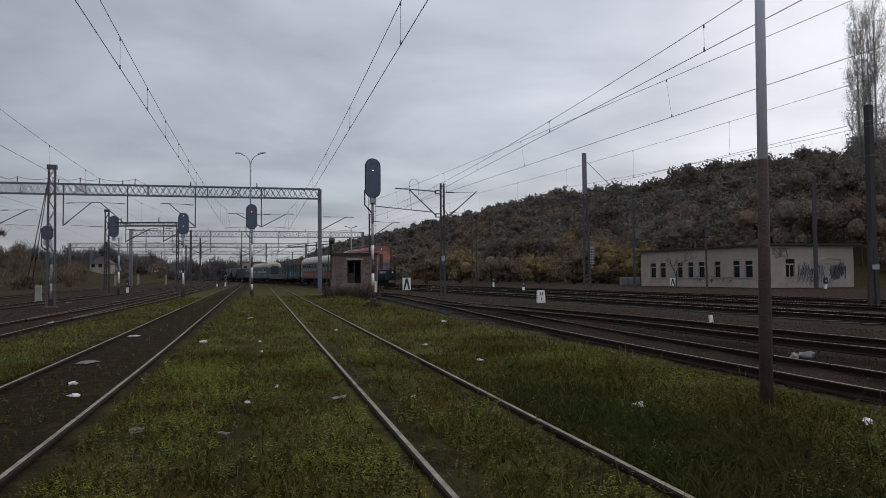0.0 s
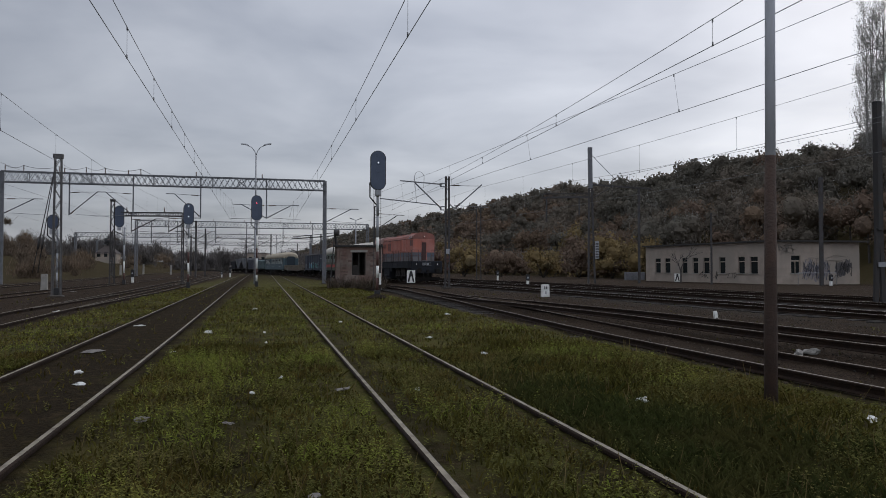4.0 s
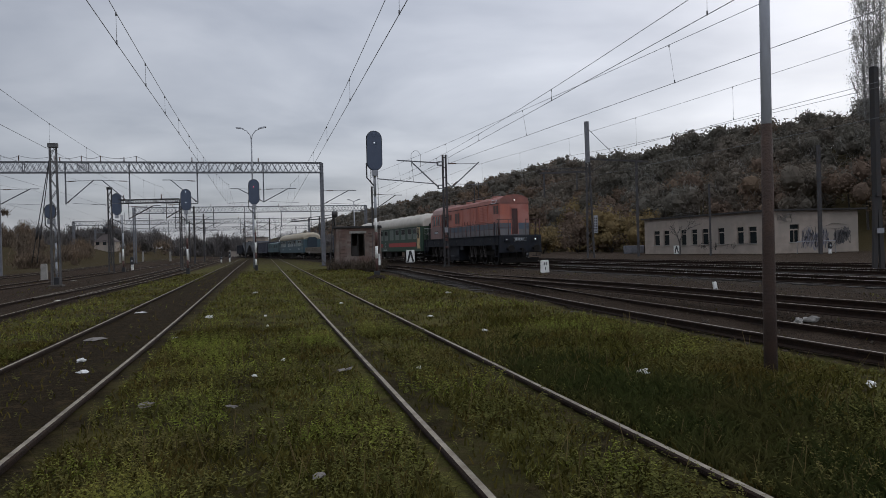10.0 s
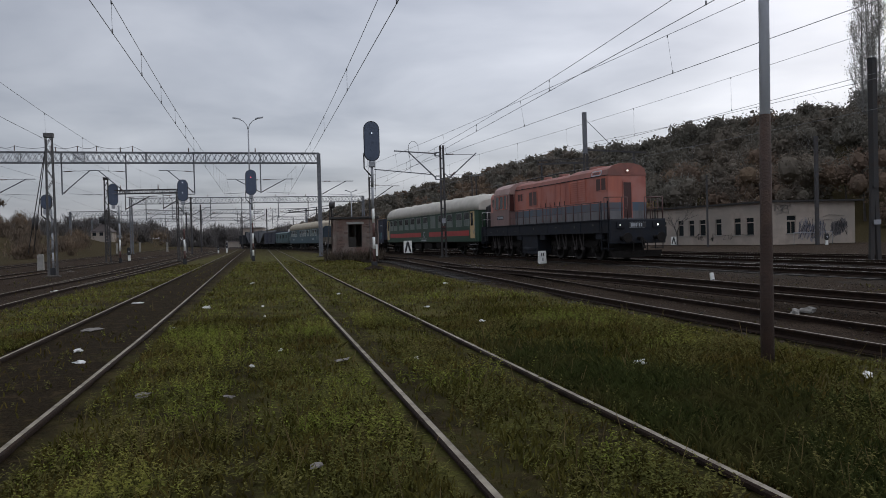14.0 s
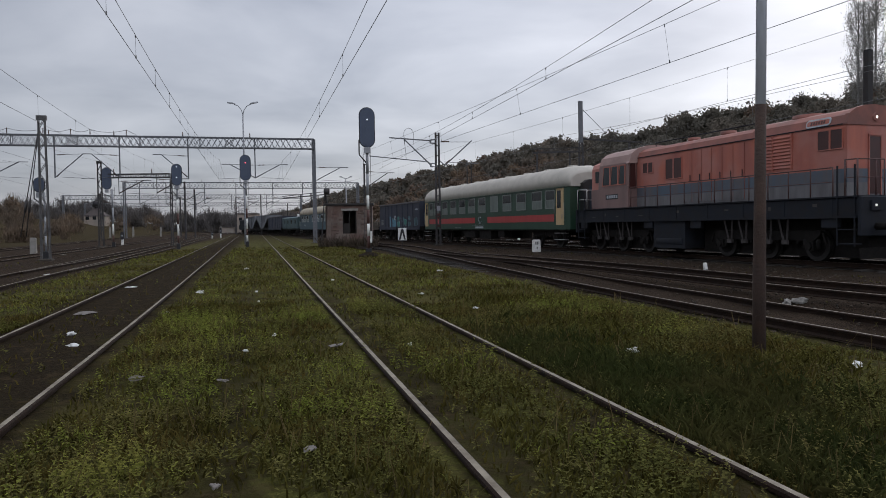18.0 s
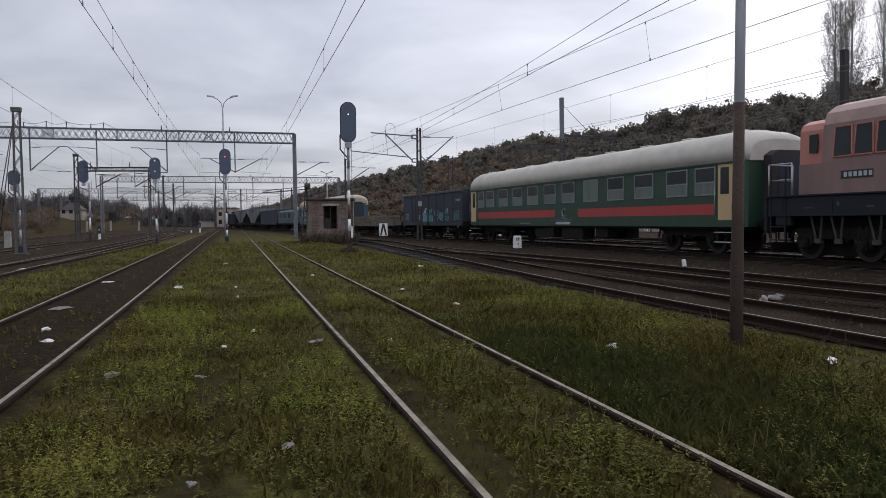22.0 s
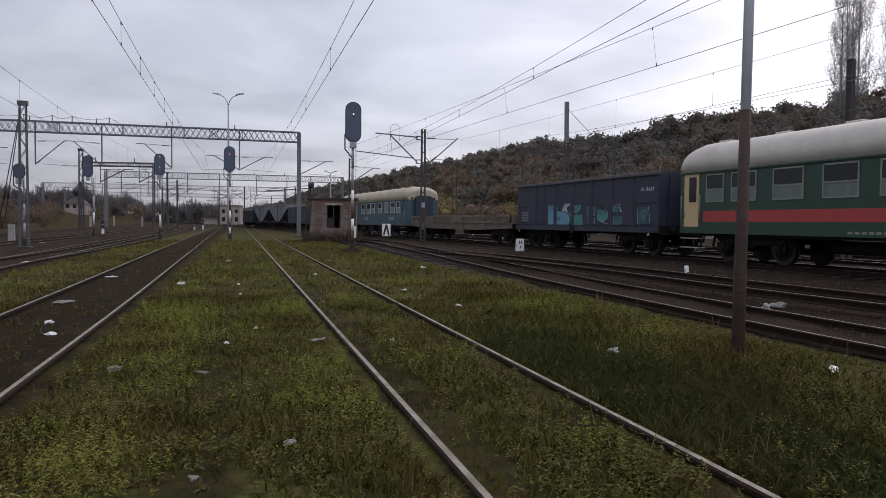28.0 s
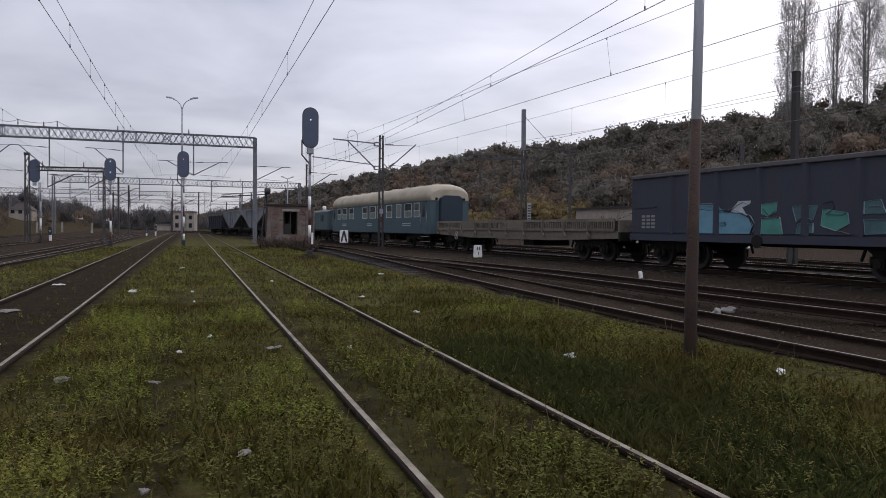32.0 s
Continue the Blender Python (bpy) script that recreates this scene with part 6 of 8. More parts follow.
pn = part("notice_board", bm, PALE, tp, "tall pale board with dark marks")
for z in (2.5, 2.75, 3.0, 3.25, 3.5, 3.75):
    for x0, x1 in ((0.44, 0.55), (0.60, 0.73)):
        bm = nb()
        box(bm, x0, x1, -0.19, -0.181, z, z + 0.14)
        part("board_mark", bm, BLACK, pn)

col2 = empty("gantry_column", pose(19.0, 71.0, 0, 0, 0, 5), "thin grey steel column carrying beam end", "pole")
bm = nb()
bar(bm, (0, 0, 0), (0, 0, 9.4), 0.2)
part("post", bm, DARKST, col2)
for x, y, h in ((3.9, 95.0, 10.0), (4.5, 96.0, 10.0), (24.3, 66.0, 12.5), (32.3, 62.0, 11.2)):
    ob = empty("steel_column", pose(x, y, 0), "dark thin steel column beside running lines", "pole", "columns beyond the running lines")
    bm = nb()
    bar(bm, (0, 0, 0), (0, 0, h if y > 90 else (6.6 if x < 30 else 9.4)), 0.14 if x < 30 else 0.26)
    part("post", bm, DARKST, ob)

SOOTY = mat("sooty_mast_steel", (0.030, 0.030, 0.031), 0.8, 0.1, (0.038, 0.028, 0.022), 4, 0.7, 0.2, 30)
fr = empty("overhead_line_mast", pose(17.6, 29.3, 0.05, 0, 0, 17), "broad dark steel mast between running lines", "mast", "overhead line masts")
bm = nb()
bar(bm, (0.0, 0, 3.0), (0, 0, 8.28), 0.24, 0.24)
part("upper_post", bm, SOOTY, fr)
for s in (-1, 1):
    bm = nb()
    bar(bm, (s * 0.2, 0, -0.2), (s * 0.08, 0, 3.1), 0.11, 0.2)
    part("leg", bm, SOOTY, fr)
bm = nb()
box(bm, -0.18, 0.18, -0.15, -0.13, 1.5, 1.7)
part("mast_tag", bm, PALE, fr)

# the near post
npst = empty("steel_post", pose(3.475, 7.77, -0.05), "tall rusty steel post, paler grey above, standing in grass", "post")
bm = nb()
NEARUP = mat("weathered_grey_blue_post", (0.74, 0.77, 0.86), 0.6, 0.0, (0.58, 0.60, 0.68), 5, 0.7, 0.2, 40, streak=True)
NEARLO = mat("rusty_brown_post", (0.054, 0.030, 0.020), 0.85, 0.0, (0.024, 0.016, 0.013), 4, 0.8, 0.4, 40)
ring = lambda x, z, r: [(x + r * math.cos(math.pi * k / 8), r * math.sin(math.pi * k / 8), z) for k in range(16)]
loft(bm, [ring(0.02, 2.75, 0.054), ring(0.055, 7.4, 0.05)], smooth=True)
bmesh.ops.recalc_face_normals(bm, faces=bm.faces[:])
part("upper_post", bm, NEARUP, npst)
bm = nb()
loft(bm, [ring(0, -0.2, 0.07), ring(0.004, 0.9, 0.068), ring(0.009, 1.35, 0.064), ring(0.02, 2.75, 0.056)], smooth=True)
bmesh.ops.recalc_face_normals(bm, faces=bm.faces[:])
part("lower_post", bm, NEARLO, npst)

# street lamp behind the red signal
lp = empty("street_lamp", pose(-17.2, 64, 0, 0, 0, 0), "tall grey street lamp with two outstretched arms", "street lamp")
bm = nb()
cyl(bm, (0, 0, 0), (0, 0, 5.5), 0.13, 0.11, 12)
cyl(bm, (0, 0, 5.5), (0, 0, 11.6), 0.075, 0.06, 12)
part("pole", bm, PALE, lp)
for s in (-1, 1):
    bm = nb()
    tube(bm, [(0, 0, 11.5), (s * 0.12, 0, 11.95), (s * 0.4, 0, 12.3), (s * 0.75, 0, 12.45)], 0.035, 8)
    part("arm", bm, PALE, lp)
    bm = nb()
    loft(bm, [[(s * x, -w, z - 0.05), (s * x, w, z - 0.05), (s * x, w * 0.7, z + 0.06), (s * x, -w * 0.7, z + 0.06)] for x, w, z in ((0.65, 0.08, 12.45), (0.9, 0.14, 12.55), (1.35, 0.09, 12.6))])
    part("lamp_head", bm, PALE, lp)
for x, y, h, k in ((-15.6, 122.0, 9.6, 0.5), (95.0, 118.0, 24.0, 1.0)):
    q = empty("street_lamp", pose(x, y, 0), "distant grey street lamp with two arms", "street lamp")
    bm = nb()
    cyl(bm, (0, 0, 0), (0, 0, h), 0.12, 0.08, 8)
    part("pole", bm, PALE, q)
    for s in (-1, 1):
        bm = nb()
        bar(bm, (0, 0, h), (s * 1.9 * k, 0, h + 0.35), 0.10)
        box(bm, min(s * 1.3 * k, s * 2.1 * k), max(s * 1.3 * k, s * 2.1 * k), -0.15, 0.15, h + 0.25, h + 0.4)
        part("arm", bm, PALE, q)

# floodlight tripod behind the hut
ft = empty("floodlight_tripod", pose(-11.9, 76, 0, 0, 0, 0), "dark steel tripod with round floodlight", "floodlight")
for dx, dy in ((-0.45, -0.3), (0.45, -0.3), (0, 0.5)):
    bm = nb()
    bar(bm, (dx, dy, 0), (dx * 0.15, dy * 0.15, 5.1), 0.09)
    part("leg", bm, DARKST, ft)
for z in (2.5, 3.5, 4.3):
    bm = nb()
    bar(bm, (-0.4 + z * 0.06, -0.2, z), (0.4 - z * 0.06, -0.2, z), 0.05)
    part("brace", bm, DARKST, ft)
bm = nb()
cyl(bm, (-0.1, -0.25, 5.2), (0.45, -0.25, 5.2), 0.32, 0.32, 14)
part("lamp", bm, DARKST, ft)
bm = nb()
bar(bm, (0, 0, 4.9), (-4.6, 0.0, 4.55), 0.10)
bar(bm, (0, 0, 5.2), (-4.6, 0.0, 4.75), 0.06)
part("boom", bm, DARKST, ft)


# ---------------------------------------------------------------- overhead wires
def catenary(f, y0, y1, zc, zs, zm, supports, label, lat=0.0, lat_m=None, r=0.0078, seen_drop=True, low=None, drops=6.1, first=3.5):
    """A contact wire and a sagging bearer wire with droppers, along the plan line f; low: where the bearer hangs lowest."""
    lat_m = lat if lat_m is None else lat_m
    e = empty("overhead_line", Matrix(), label, "overhead wire", "wires over the tracks", "structure")

    def sag(y):
        if low is not None and y < 64:
            return zm + 0.00095 * (y - low) ** 2
        for a, b in zip(supports, supports[1:]):
            if a <= y <= b:
                t = (y - a) / (b - a)
                return zm + (zs - zm) * (2 * t - 1) ** 2
        return zs

    n = max(8, int((y1 - y0) / 3))
    ys = [y0 + (y1 - y0) * k / n for k in range(n + 1)]
    pc = offset_line(f, lat, ys)
    pm = offset_line(f, lat_m, ys)
    bm = nb()
    tube(bm, [(x, y, zc) for x, y in pc], r, 5)
    part("contact_wire", bm, WIREM, e)
    bm = nb()
    tube(bm, [(p[0], p[1], sag(y)) for p, y in zip(pm, ys)], r * 0.9, 5)
    part("bearer_wire", bm, WIREM, e)
    y = y0 + first
    while y < min(y1, 75) and seen_drop:
        (xa, ya), = offset_line(f, lat, [y])
        (xb, yb), = offset_line(f, lat_m, [y])
        bm = nb()
        cyl(bm, (xa, ya, zc), (xb, yb, sag(y)), 0.004, 0.004, 4)
        cyl(bm, (xa, ya, zc - 0.01), (xa, ya, zc + 0.07), 0.016, 0.016, 5)
        cyl(bm, (xb, yb, sag(y) - 0.06), (xb, yb, sag(y) + 0.01), 0.016, 0.016, 5)
        part("dropper", bm, WIREM, e)
        y += drops
    return e


SUP = [-56, 4, 64, 130, 190, 260]
catenary(LINE_A, 2, 190, 5.62, 7.45, 6.18, SUP, "overhead wires above grassy siding", 0.53, 0.53, low=27.5, drops=7.3, first=10.6)
catenary(lambda y: -2.72 + (SLOPE - 0.0045) * y, 2, 190, 5.62, 7.45, 6.12, SUP, "overhead wires above sunken siding", 0, 0, low=25, drops=3.55, first=1.4)
catenary(LINE_C, 6, 190, 5.62, 7.45, 6.6, SUP, "overhead wires above gravel yard track", -0.71, -0.71)
catenary(LINE_F, 12, 190, 5.62, 7.45, 6.6, SUP, "overhead wires above far yard track", 0.2, seen_drop=False)
catenary(LINE_G, 18, 190, 5.62, 7.45, 6.6, SUP, "overhead wires above far yard track", 0.2, seen_drop=False)
SUPT = [-64, -6, 51.5, 108, 165, 230]
catenary(lambda y: 8.0 - 0.2345 * y, 2, 52, 5.6, 6.3, 5.86, [6.5, 51.5], "overhead wires above sunken yard track", 0, 0, low=29, drops=7.5, first=3.7)
catenary(lambda y: 12.65 - 0.349 * y, 5, 52, 5.6, 6.7, 6.55, [6, 51.5], "overhead wires above disused branch track", 0, -0.15, drops=8.4, first=5.4)
catenary(LINE_T1, -20, 300, 5.8, 7.3, 7.0, SUPT, "overhead wires above main running line", -0.3)
catenary(LINE_T2, -20, 300, 5.8, 7.6, 6.9, SUPT, "overhead wires above second running line", 0.15, r=0.010)


# ---------------------------------------------------------------- hut
PLASTER = mat("stained_hut_plaster", (0.20, 0.16, 0.138), 0.95, 0, (0.095, 0.072, 0.060), 1.6, 0.85, 0.5, 18, (0.13, 0.080, 0.064), 0.9)
TAR = mat("tarred_roof_felt", (0.035, 0.032, 0.03), 0.9, 0, (0.02, 0.019, 0.018), 4, 0.7, 0.4, 20)
INDARK = mat("near_black_interior", (0.03, 0.026, 0.023), 0.95)


def wall_with_holes(bm, L, H, T, holes, z0=0.0):
    """A wall along x from 0 to L, T thick towards +y, with rectangular holes (x0, x1, z0, z1)."""
    xs = sorted({0, L, *(v for h in holes for v in h[:2])})
    zs = sorted({z0, H, *(v for h in holes for v in h[2:])})
    for xa, xb in zip(xs, xs[1:]):
        for za, zb in zip(zs, zs[1:]):
            cx_, cz_ = (xa + xb) / 2, (za + zb) / 2
            if any(h[0] < cx_ < h[1] and h[2] < cz_ < h[3] for h in holes):
                continue
            box(bm, xa, xb, 0, T, za, zb)
    bmesh.ops.remove_doubles(bm, verts=bm.verts[:], dist=0.0005)
    return bm


hut = empty("trackside_hut", pose(-7.95, 52.4, 0, 0, 0, 4), "small derelict plastered hut with open doorway", "hut")
for nm, m4, L, holes in (("front_wall", pose(-0.28, 0, 0), 3.38, [(1.23, 2.23, 0.95, 2.62)]), ("back_wall", pose(3.1, 3.2, 0, 0, 0, 180), 3.38, []), ("side_wall", pose(-0.28, 3.2, 0, 0, 0, -90), 3.2, []), ("side_wall", pose(3.1, 0, 0, 0, 0, 90), 3.2, [])):
    bm = nb()
    wall_with_holes(bm, L, 3.0, 0.28, holes, -0.2)
    w = part(nm, bm, PLASTER, hut)
    w.matrix_basis = m4
bm = nb()
loft(bm, [[(-0.38, -0.12, z), (3.2, -0.12, z), (3.2, 3.3, z + 0.06), (-0.38, 3.3, z + 0.06)] for z in (3.0, 3.16)])
bevelled(bm, 0.02)
part("roof_slab", bm, TAR, hut)
bm = nb()
box(bm, 0.85, 2.1, -0.03, 0.05, 2.62, 2.78)
part("lintel", bm, CONC, hut)
bm = nb()
for x in (0.95, 1.42, 1.88):
    box(bm, x, x + 0.07, 0.10, 0.17, 0.95, 2.62)
box(bm, 1.02, 1.42, 0.12, 0.15, 0.95, 1.7)
part("door_frame", bm, INDARK, hut)
bm = nb()
box(bm, 0.3, 2.8, 0.3, 2.9, -0.1, 0.05)
part("hut_floor", bm, INDARK, hut)
bm = nb()
loft(bm, [[(-0.26, -0.02 + o, -0.1), (0.1, -0.02 + o, -0.1), (0.1, -0.02 + o, 2.95), (-0.1, -0.02 + o, 2.95)] for o in (-0.06, 0.0)])
part("pale_corner_strip", bm, PLASTER, hut)
BRICK = mat("bare_brick", (0.13, 0.086, 0.070), 0.9, 0, (0.08, 0.052, 0.043), 6, 0.7, 0.4, 40, random_shift=0.35)
for k in range(60):
    x, z, w, h = random.uniform(0.0, 3.0), random.uniform(0.0, 2.8), random.uniform(0.12, 0.35), random.uniform(0.06, 0.16)
    if 0.7 < x < 2.0 and z > 0.75:
        continue
    bm = nb()
    box(bm, x, min(3.1, x + w), -0.012 - k * 0.0001, 0.002, z, z + h)
    part("brick", bm, BRICK, hut)


# ---------------------------------------------------------------- long low building
BWALL = mat("grubby_cream_plaster", (0.36, 0.30, 0.25), 0.9, 0, (0.22, 0.185, 0.155), 0.9, 0.75, 0.3, 20, (0.27, 0.235, 0.20), 0.25)
BGRAF = mat("dull_blue_grey_spray", (0.075, 0.085, 0.13), 0.8, 0, (0.16, 0.15, 0.16), 2, 0.7)
ang_b = math.degrees(math.atan2(67.0 - 85.5, 30.55 - 23.68))
LB = math.hypot(67.0 - 85.5, 30.55 - 23.68)
bld = empty("railway_building", pose(23.68, 85.5, 0, 0, 0, ang_b), "long low cream building with small windows and graffiti", "building")


# windows along the long wall: from, to
WINS = [(1.75, 2.81), (3.53, 4.55), (6.51, 7.45), (8.29, 9.19), (9.99, 10.95), (12.39, 13.29), (15.03, 15.95), (16.62, 17.65)]
holes = [(a, b, 1.0, 2.62) for a, b in WINS]
bm = nb()
wall_with_holes(bm, LB, 4.0, 0.35, holes, -0.3)
part("long_wall", bm, BWALL, bld)
EW = 9.2
bm = nb()
wall_with_holes(bm, EW, 4.0, 0.35, [(1.75, 2.75, 1.05, 2.7)], -0.3)
w = part("end_wall", bm, BWALL, bld)
w.matrix_basis = pose(LB, 0.0, 0, 0, 0, 82)
END_M = w.matrix_basis.copy()
bm = nb()
box(bm, 0, 0.35, 0.35, 9.0, -0.3, 4.0)
part("far_end_wall", bm, BWALL, bld)
bm = nb()
box(bm, 0, LB + 1.2, 8.9, 9.25, -0.3, 4.0)
part("back_wall", bm, BWALL, bld)
bm = nb()
loft(bm, [[(-0.3, -0.35, z), (LB + 0.3, -0.35, z), (LB + 1.9, 9.6, z), (-0.3, 9.6, z)] for z in (4.0, 4.16)])
part("roof_slab", bm, TAR, bld)
for a, b in WINS:
    bm = nb()
    box(bm, a, b, 0.16, 0.2, 1.0, 2.62)
    wn = part("window", bm, GLASSD, bld)
    bm = nb()
    box(bm, a - 0.02, b + 0.02, 0.1, 0.15, 2.12, 2.22)
    for x in (a, b - 0.05):
        box(bm, x, x + 0.05, 0.1, 0.15, 1.0, 2.12)
    part("window_frame", bm, BWALL, wn)
    bm = nb()
    box(bm, a - 0.08, b + 0.08, -0.08, 0.1, 0.92, 1.0)
    part("window_sill", bm, CONC, wn)
bm = nb()
box(bm, 1.75, 2.75, 0.16, 0.2, 1.05, 2.7)
wn = part("end_window", bm, GLASSD, bld)
wn.matrix_basis = END_M
bm = nb()
box(bm, 1.73, 2.77, 0.08, 0.15, 2.15, 2.28)
for x in (1.75, 2.22, 2.70):
    box(bm, x, x + 0.05, 0.08, 0.15, 1.05, 2.15)
part("window_frame", bm, BWALL, wn)
bm = nb()
box(bm, 1.65, 2.85, -0.08, 0.1, 0.96, 1.05)
part("window_sill", bm, CONC, wn)


def wall_scrawl(m4, strokes, mtl, w, name="graffiti"):
    for st in strokes:
        bmq = nb()
        for p, q in zip(st, st[1:]):
            bar(bmq, (p[0], -0.008, p[1]), (q[0], -0.008, q[1]), w, 0.006)
        o = part(name, bmq, mtl, bld)
        o.matrix_basis = m4


def wall_blotch(m4, cx, cz, rx, rz, mtl, seed):
    bmq = nb()
    pts = []
    for k in range(40):
        a = 2 * math.pi * k / 40
        q = 1 + 0.45 * noise.noise((math.cos(a) * 1.8 + seed, math.sin(a) * 1.8, seed)) + 0.2 * noise.noise((math.cos(a) * 6, math.sin(a) * 6 + seed, 1))
        pts.append((cx + rx * q * math.cos(a), max(0.15, cz + rz * q * math.sin(a))))
    loft(bmq, [[(x, y, z) for x, z in pts] for y in (-0.0045, -0.002)])
    o = part("graffiti", bmq, mtl, bld)
    o.matrix_basis = m4


g0 = 9.64
g1 = 12.22
gs = []
rng_ = random.Random(5)
for k in range(7):
    c0 = g0 + (g1 - g0) * k / 6
    gs.append([(c0 + rng_.uniform(-0.3, 0.5), rng_.uniform(0.35, 1.25)) for _ in range(5)])
wall_scrawl(Matrix(), gs, GRAF_BK, 0.07)
h0 = 13.37
wall_scrawl(Matrix(), [[(h0, 0.9), (h0 + 0.5, 1.0), (h0 + 0.2, 0.55), (h0 + 0.7, 0.6)], [(h0 + 0.9, 1.0), (h0 + 1.0, 0.55)], [(h0 + 1.3, 1.15), (h0 + 1.2, 0.5), (h0 + 1.5, 0.9)], [(h0 + 0.3, 0.95), (h0 + 3.2, 1.05)]], GRAF_BK, 0.06)
WASH = mat("thin_grey_blue_spray", (0.17, 0.165, 0.185), 0.85, 0, (0.27, 0.24, 0.215), 2.2, 0.9, col3=(0.30, 0.26, 0.22), scale3=1.4)
DGRAF = mat("blackish_spray", (0.055, 0.053, 0.058), 0.8, 0, (0.15, 0.135, 0.125), 1.8, 0.9)


def letter(cx, cz, w, h, turns, start):
    """One angular sprayed letter: a bent loop."""
    pts = []
    for k in range(turns):
        a = start + k * 2.1
        pts.append((cx + w * math.cos(a) * (0.7 + 0.3 * (k % 2)), max(0.25, cz + h * math.sin(a * 1.3))))
    return pts


for k in range(5):
    wall_blotch(END_M, 3.3 + k * 0.52, 1.3 + 0.25 * math.sin(k * 2.0), 0.36, 0.8 + 0.15 * (k % 2), WASH, k + 1)
wall_scrawl(END_M, [letter(3.25 + k * 0.5, 1.35 + 0.2 * math.sin(k * 2.0), 0.34, 0.85, 7, k * 1.3) for k in range(6)], BGRAF, 0.085)
wall_scrawl(END_M, [letter(3.4 + k * 0.62, 1.5, 0.42, 0.95, 5, k * 0.9 + 0.4) for k in range(4)], GRAF_BK, 0.05)
wall_scrawl(END_M, [[(2.95, 0.5), (3.3, 2.3), (3.9, 2.55), (4.8, 2.4), (5.7, 2.2), (5.9, 1.1)]], BGRAF, 0.06)
for cx_, cz_, rx_, rz_, sd in ((7.2, 1.45, 0.7, 0.65, 4), (7.9, 1.7, 0.42, 0.6, 5)):
    wall_blotch(END_M, cx_, cz_, rx_, rz_, DGRAF, sd)
wall_scrawl(END_M, [letter(6.9 + k * 0.4, 1.5, 0.5, 0.75, 6, k * 1.7) for k in range(4)], GRAF_BK, 0.07)
wall_scrawl(END_M, [[(5.6, 2.5), (6.4, 2.75), (8.1, 2.6)], [(5.8, 2.3), (7.0, 2.2), (7.8, 2.45)], [(6.3, 0.5), (6.6, 0.9), (6.9, 0.6)]], DGRAF, 0.12)
gs = [[(1.2 + rng_.uniform(-0.9, 1.1), rng_.uniform(2.75, 3.8)) for _ in range(4)] for k in range(8)]
wall_scrawl(END_M, gs, mat("pale_grey_scrawl", (0.24, 0.22, 0.20), 0.9), 0.1)

# frame of pipes by the end wall
pf = empty("pipe_frame", pose(31.5, 64.5, 0, 0, 0, 4), "low pale tubular frame beside building end", "barrier")
bm = nb()
tube(bm, [(0, 0, 0), (0, 0, 1.1), (3.6, 0, 1.1), (3.6, 0, 0)], 0.035, 6)
part("tube", bm, PALE, pf)


# ---------------------------------------------------------------- signs, posts and litter
def v_sign(x, y, z, h, w, label):
    e = empty("indicator_board", pose(x, y, z, 0, 0, 6), label, "track sign", "black and white wedge signs")
    bm = nb()
    box(bm, -w / 2, w / 2, -0.02, 0.02, 0.0, h)
    b = part("board", bm, WHITE, e)
    bm = nb()
    loft(bm, [[(-w * 0.42, y, 0.04), (-w * 0.22, y, 0.04), (0.0, y, h * 0.62), (w * 0.22, y, 0.04), (w * 0.42, y, 0.04), (w * 0.12, y, h * 0.94), (-w * 0.12, y, h * 0.94)] for y in (-0.026, -0.021)])
    part("wedge", bm, BLACK, b)
    bm = nb()
    bar(bm, (0, 0.04, -z - 0.1), (0, 0.04, h * 0.8), 0.05)
    part("stake", bm, DARKST, e)


v_sign(-2.53, 50.0, 0.45, 0.86, 0.58, "slanted white board with black wedge beside points")
v_sign(24.2, 75.5, 0.10, 0.85, 0.60, "white board with black wedge before cream building")


def marker(x, y, h, w, marks, label):
    e = empty("kilometre_post", pose(x, y, 0, 0, -8 if w < 0.1 else 0, 8), label, "marker post", "white marker posts")
    dp = min(0.09, w * 0.4)
    bm = nb()
    loft(bm, [[(-w / 2 * k, -dp * k, z), (w / 2 * k, -dp * k, z), (w / 2 * k, dp * k, z), (-w / 2 * k, dp * k, z)] for z, k in ((-0.1, 1.08), (h * 0.9, 0.98), (h, 0.8))])
    part("stone", bm, CONC if h > 1.0 else WHITE, e)
    for a, b, c, d in marks:
        bm = nb()
        box(bm, a, b, -dp - 0.012, -dp - 0.001, c, d)
        part("mark_bar", bm, BLACK, e)


marker(5.06, 37.1, 0.64, 0.40, ((-0.07, -0.02, 0.38, 0.54), (0.03, 0.08, 0.38, 0.54), (-0.01, 0.04, 0.14, 0.28)), "white kilometre stone with dark marks on gravel")
marker(7.26, 19.4, 0.33, 0.09, ((-0.03, 0.03, 0.12, 0.15),), "small white marker peg on gravel")
mound = nb()
bmesh.ops.create_icosphere(mound, subdivisions=3, radius=1.0)
for v in mound.verts:
    k = 1 + 0.3 * noise.noise(v.co * 2.3)
    v.co = Vector((v.co.x * 0.5 * k, v.co.y * 0.4 * k, max(-0.1, v.co.z * 0.22 * k)))
md = tagged(link("soil_mound", mound, BALLAST), "low dark mound of soil round signal foot", "soil mound")
md.matrix_basis = pose(-3.33, 34.1, 0)
marker(-25.95, 46.0, 1.05, 0.36, (), "white concrete post beside yard tracks")
for x, y, h in ((-74, 135, 2.2), (-64, 140, 2.0), (-80, 150, 2.2), (-58, 150, 2.0), (-68, 160, 2.2), (-50, 165, 2.0), (-47, 130, 1.6)):
    marker(x, y, h, 0.35, (), "distant white concrete post in yard")


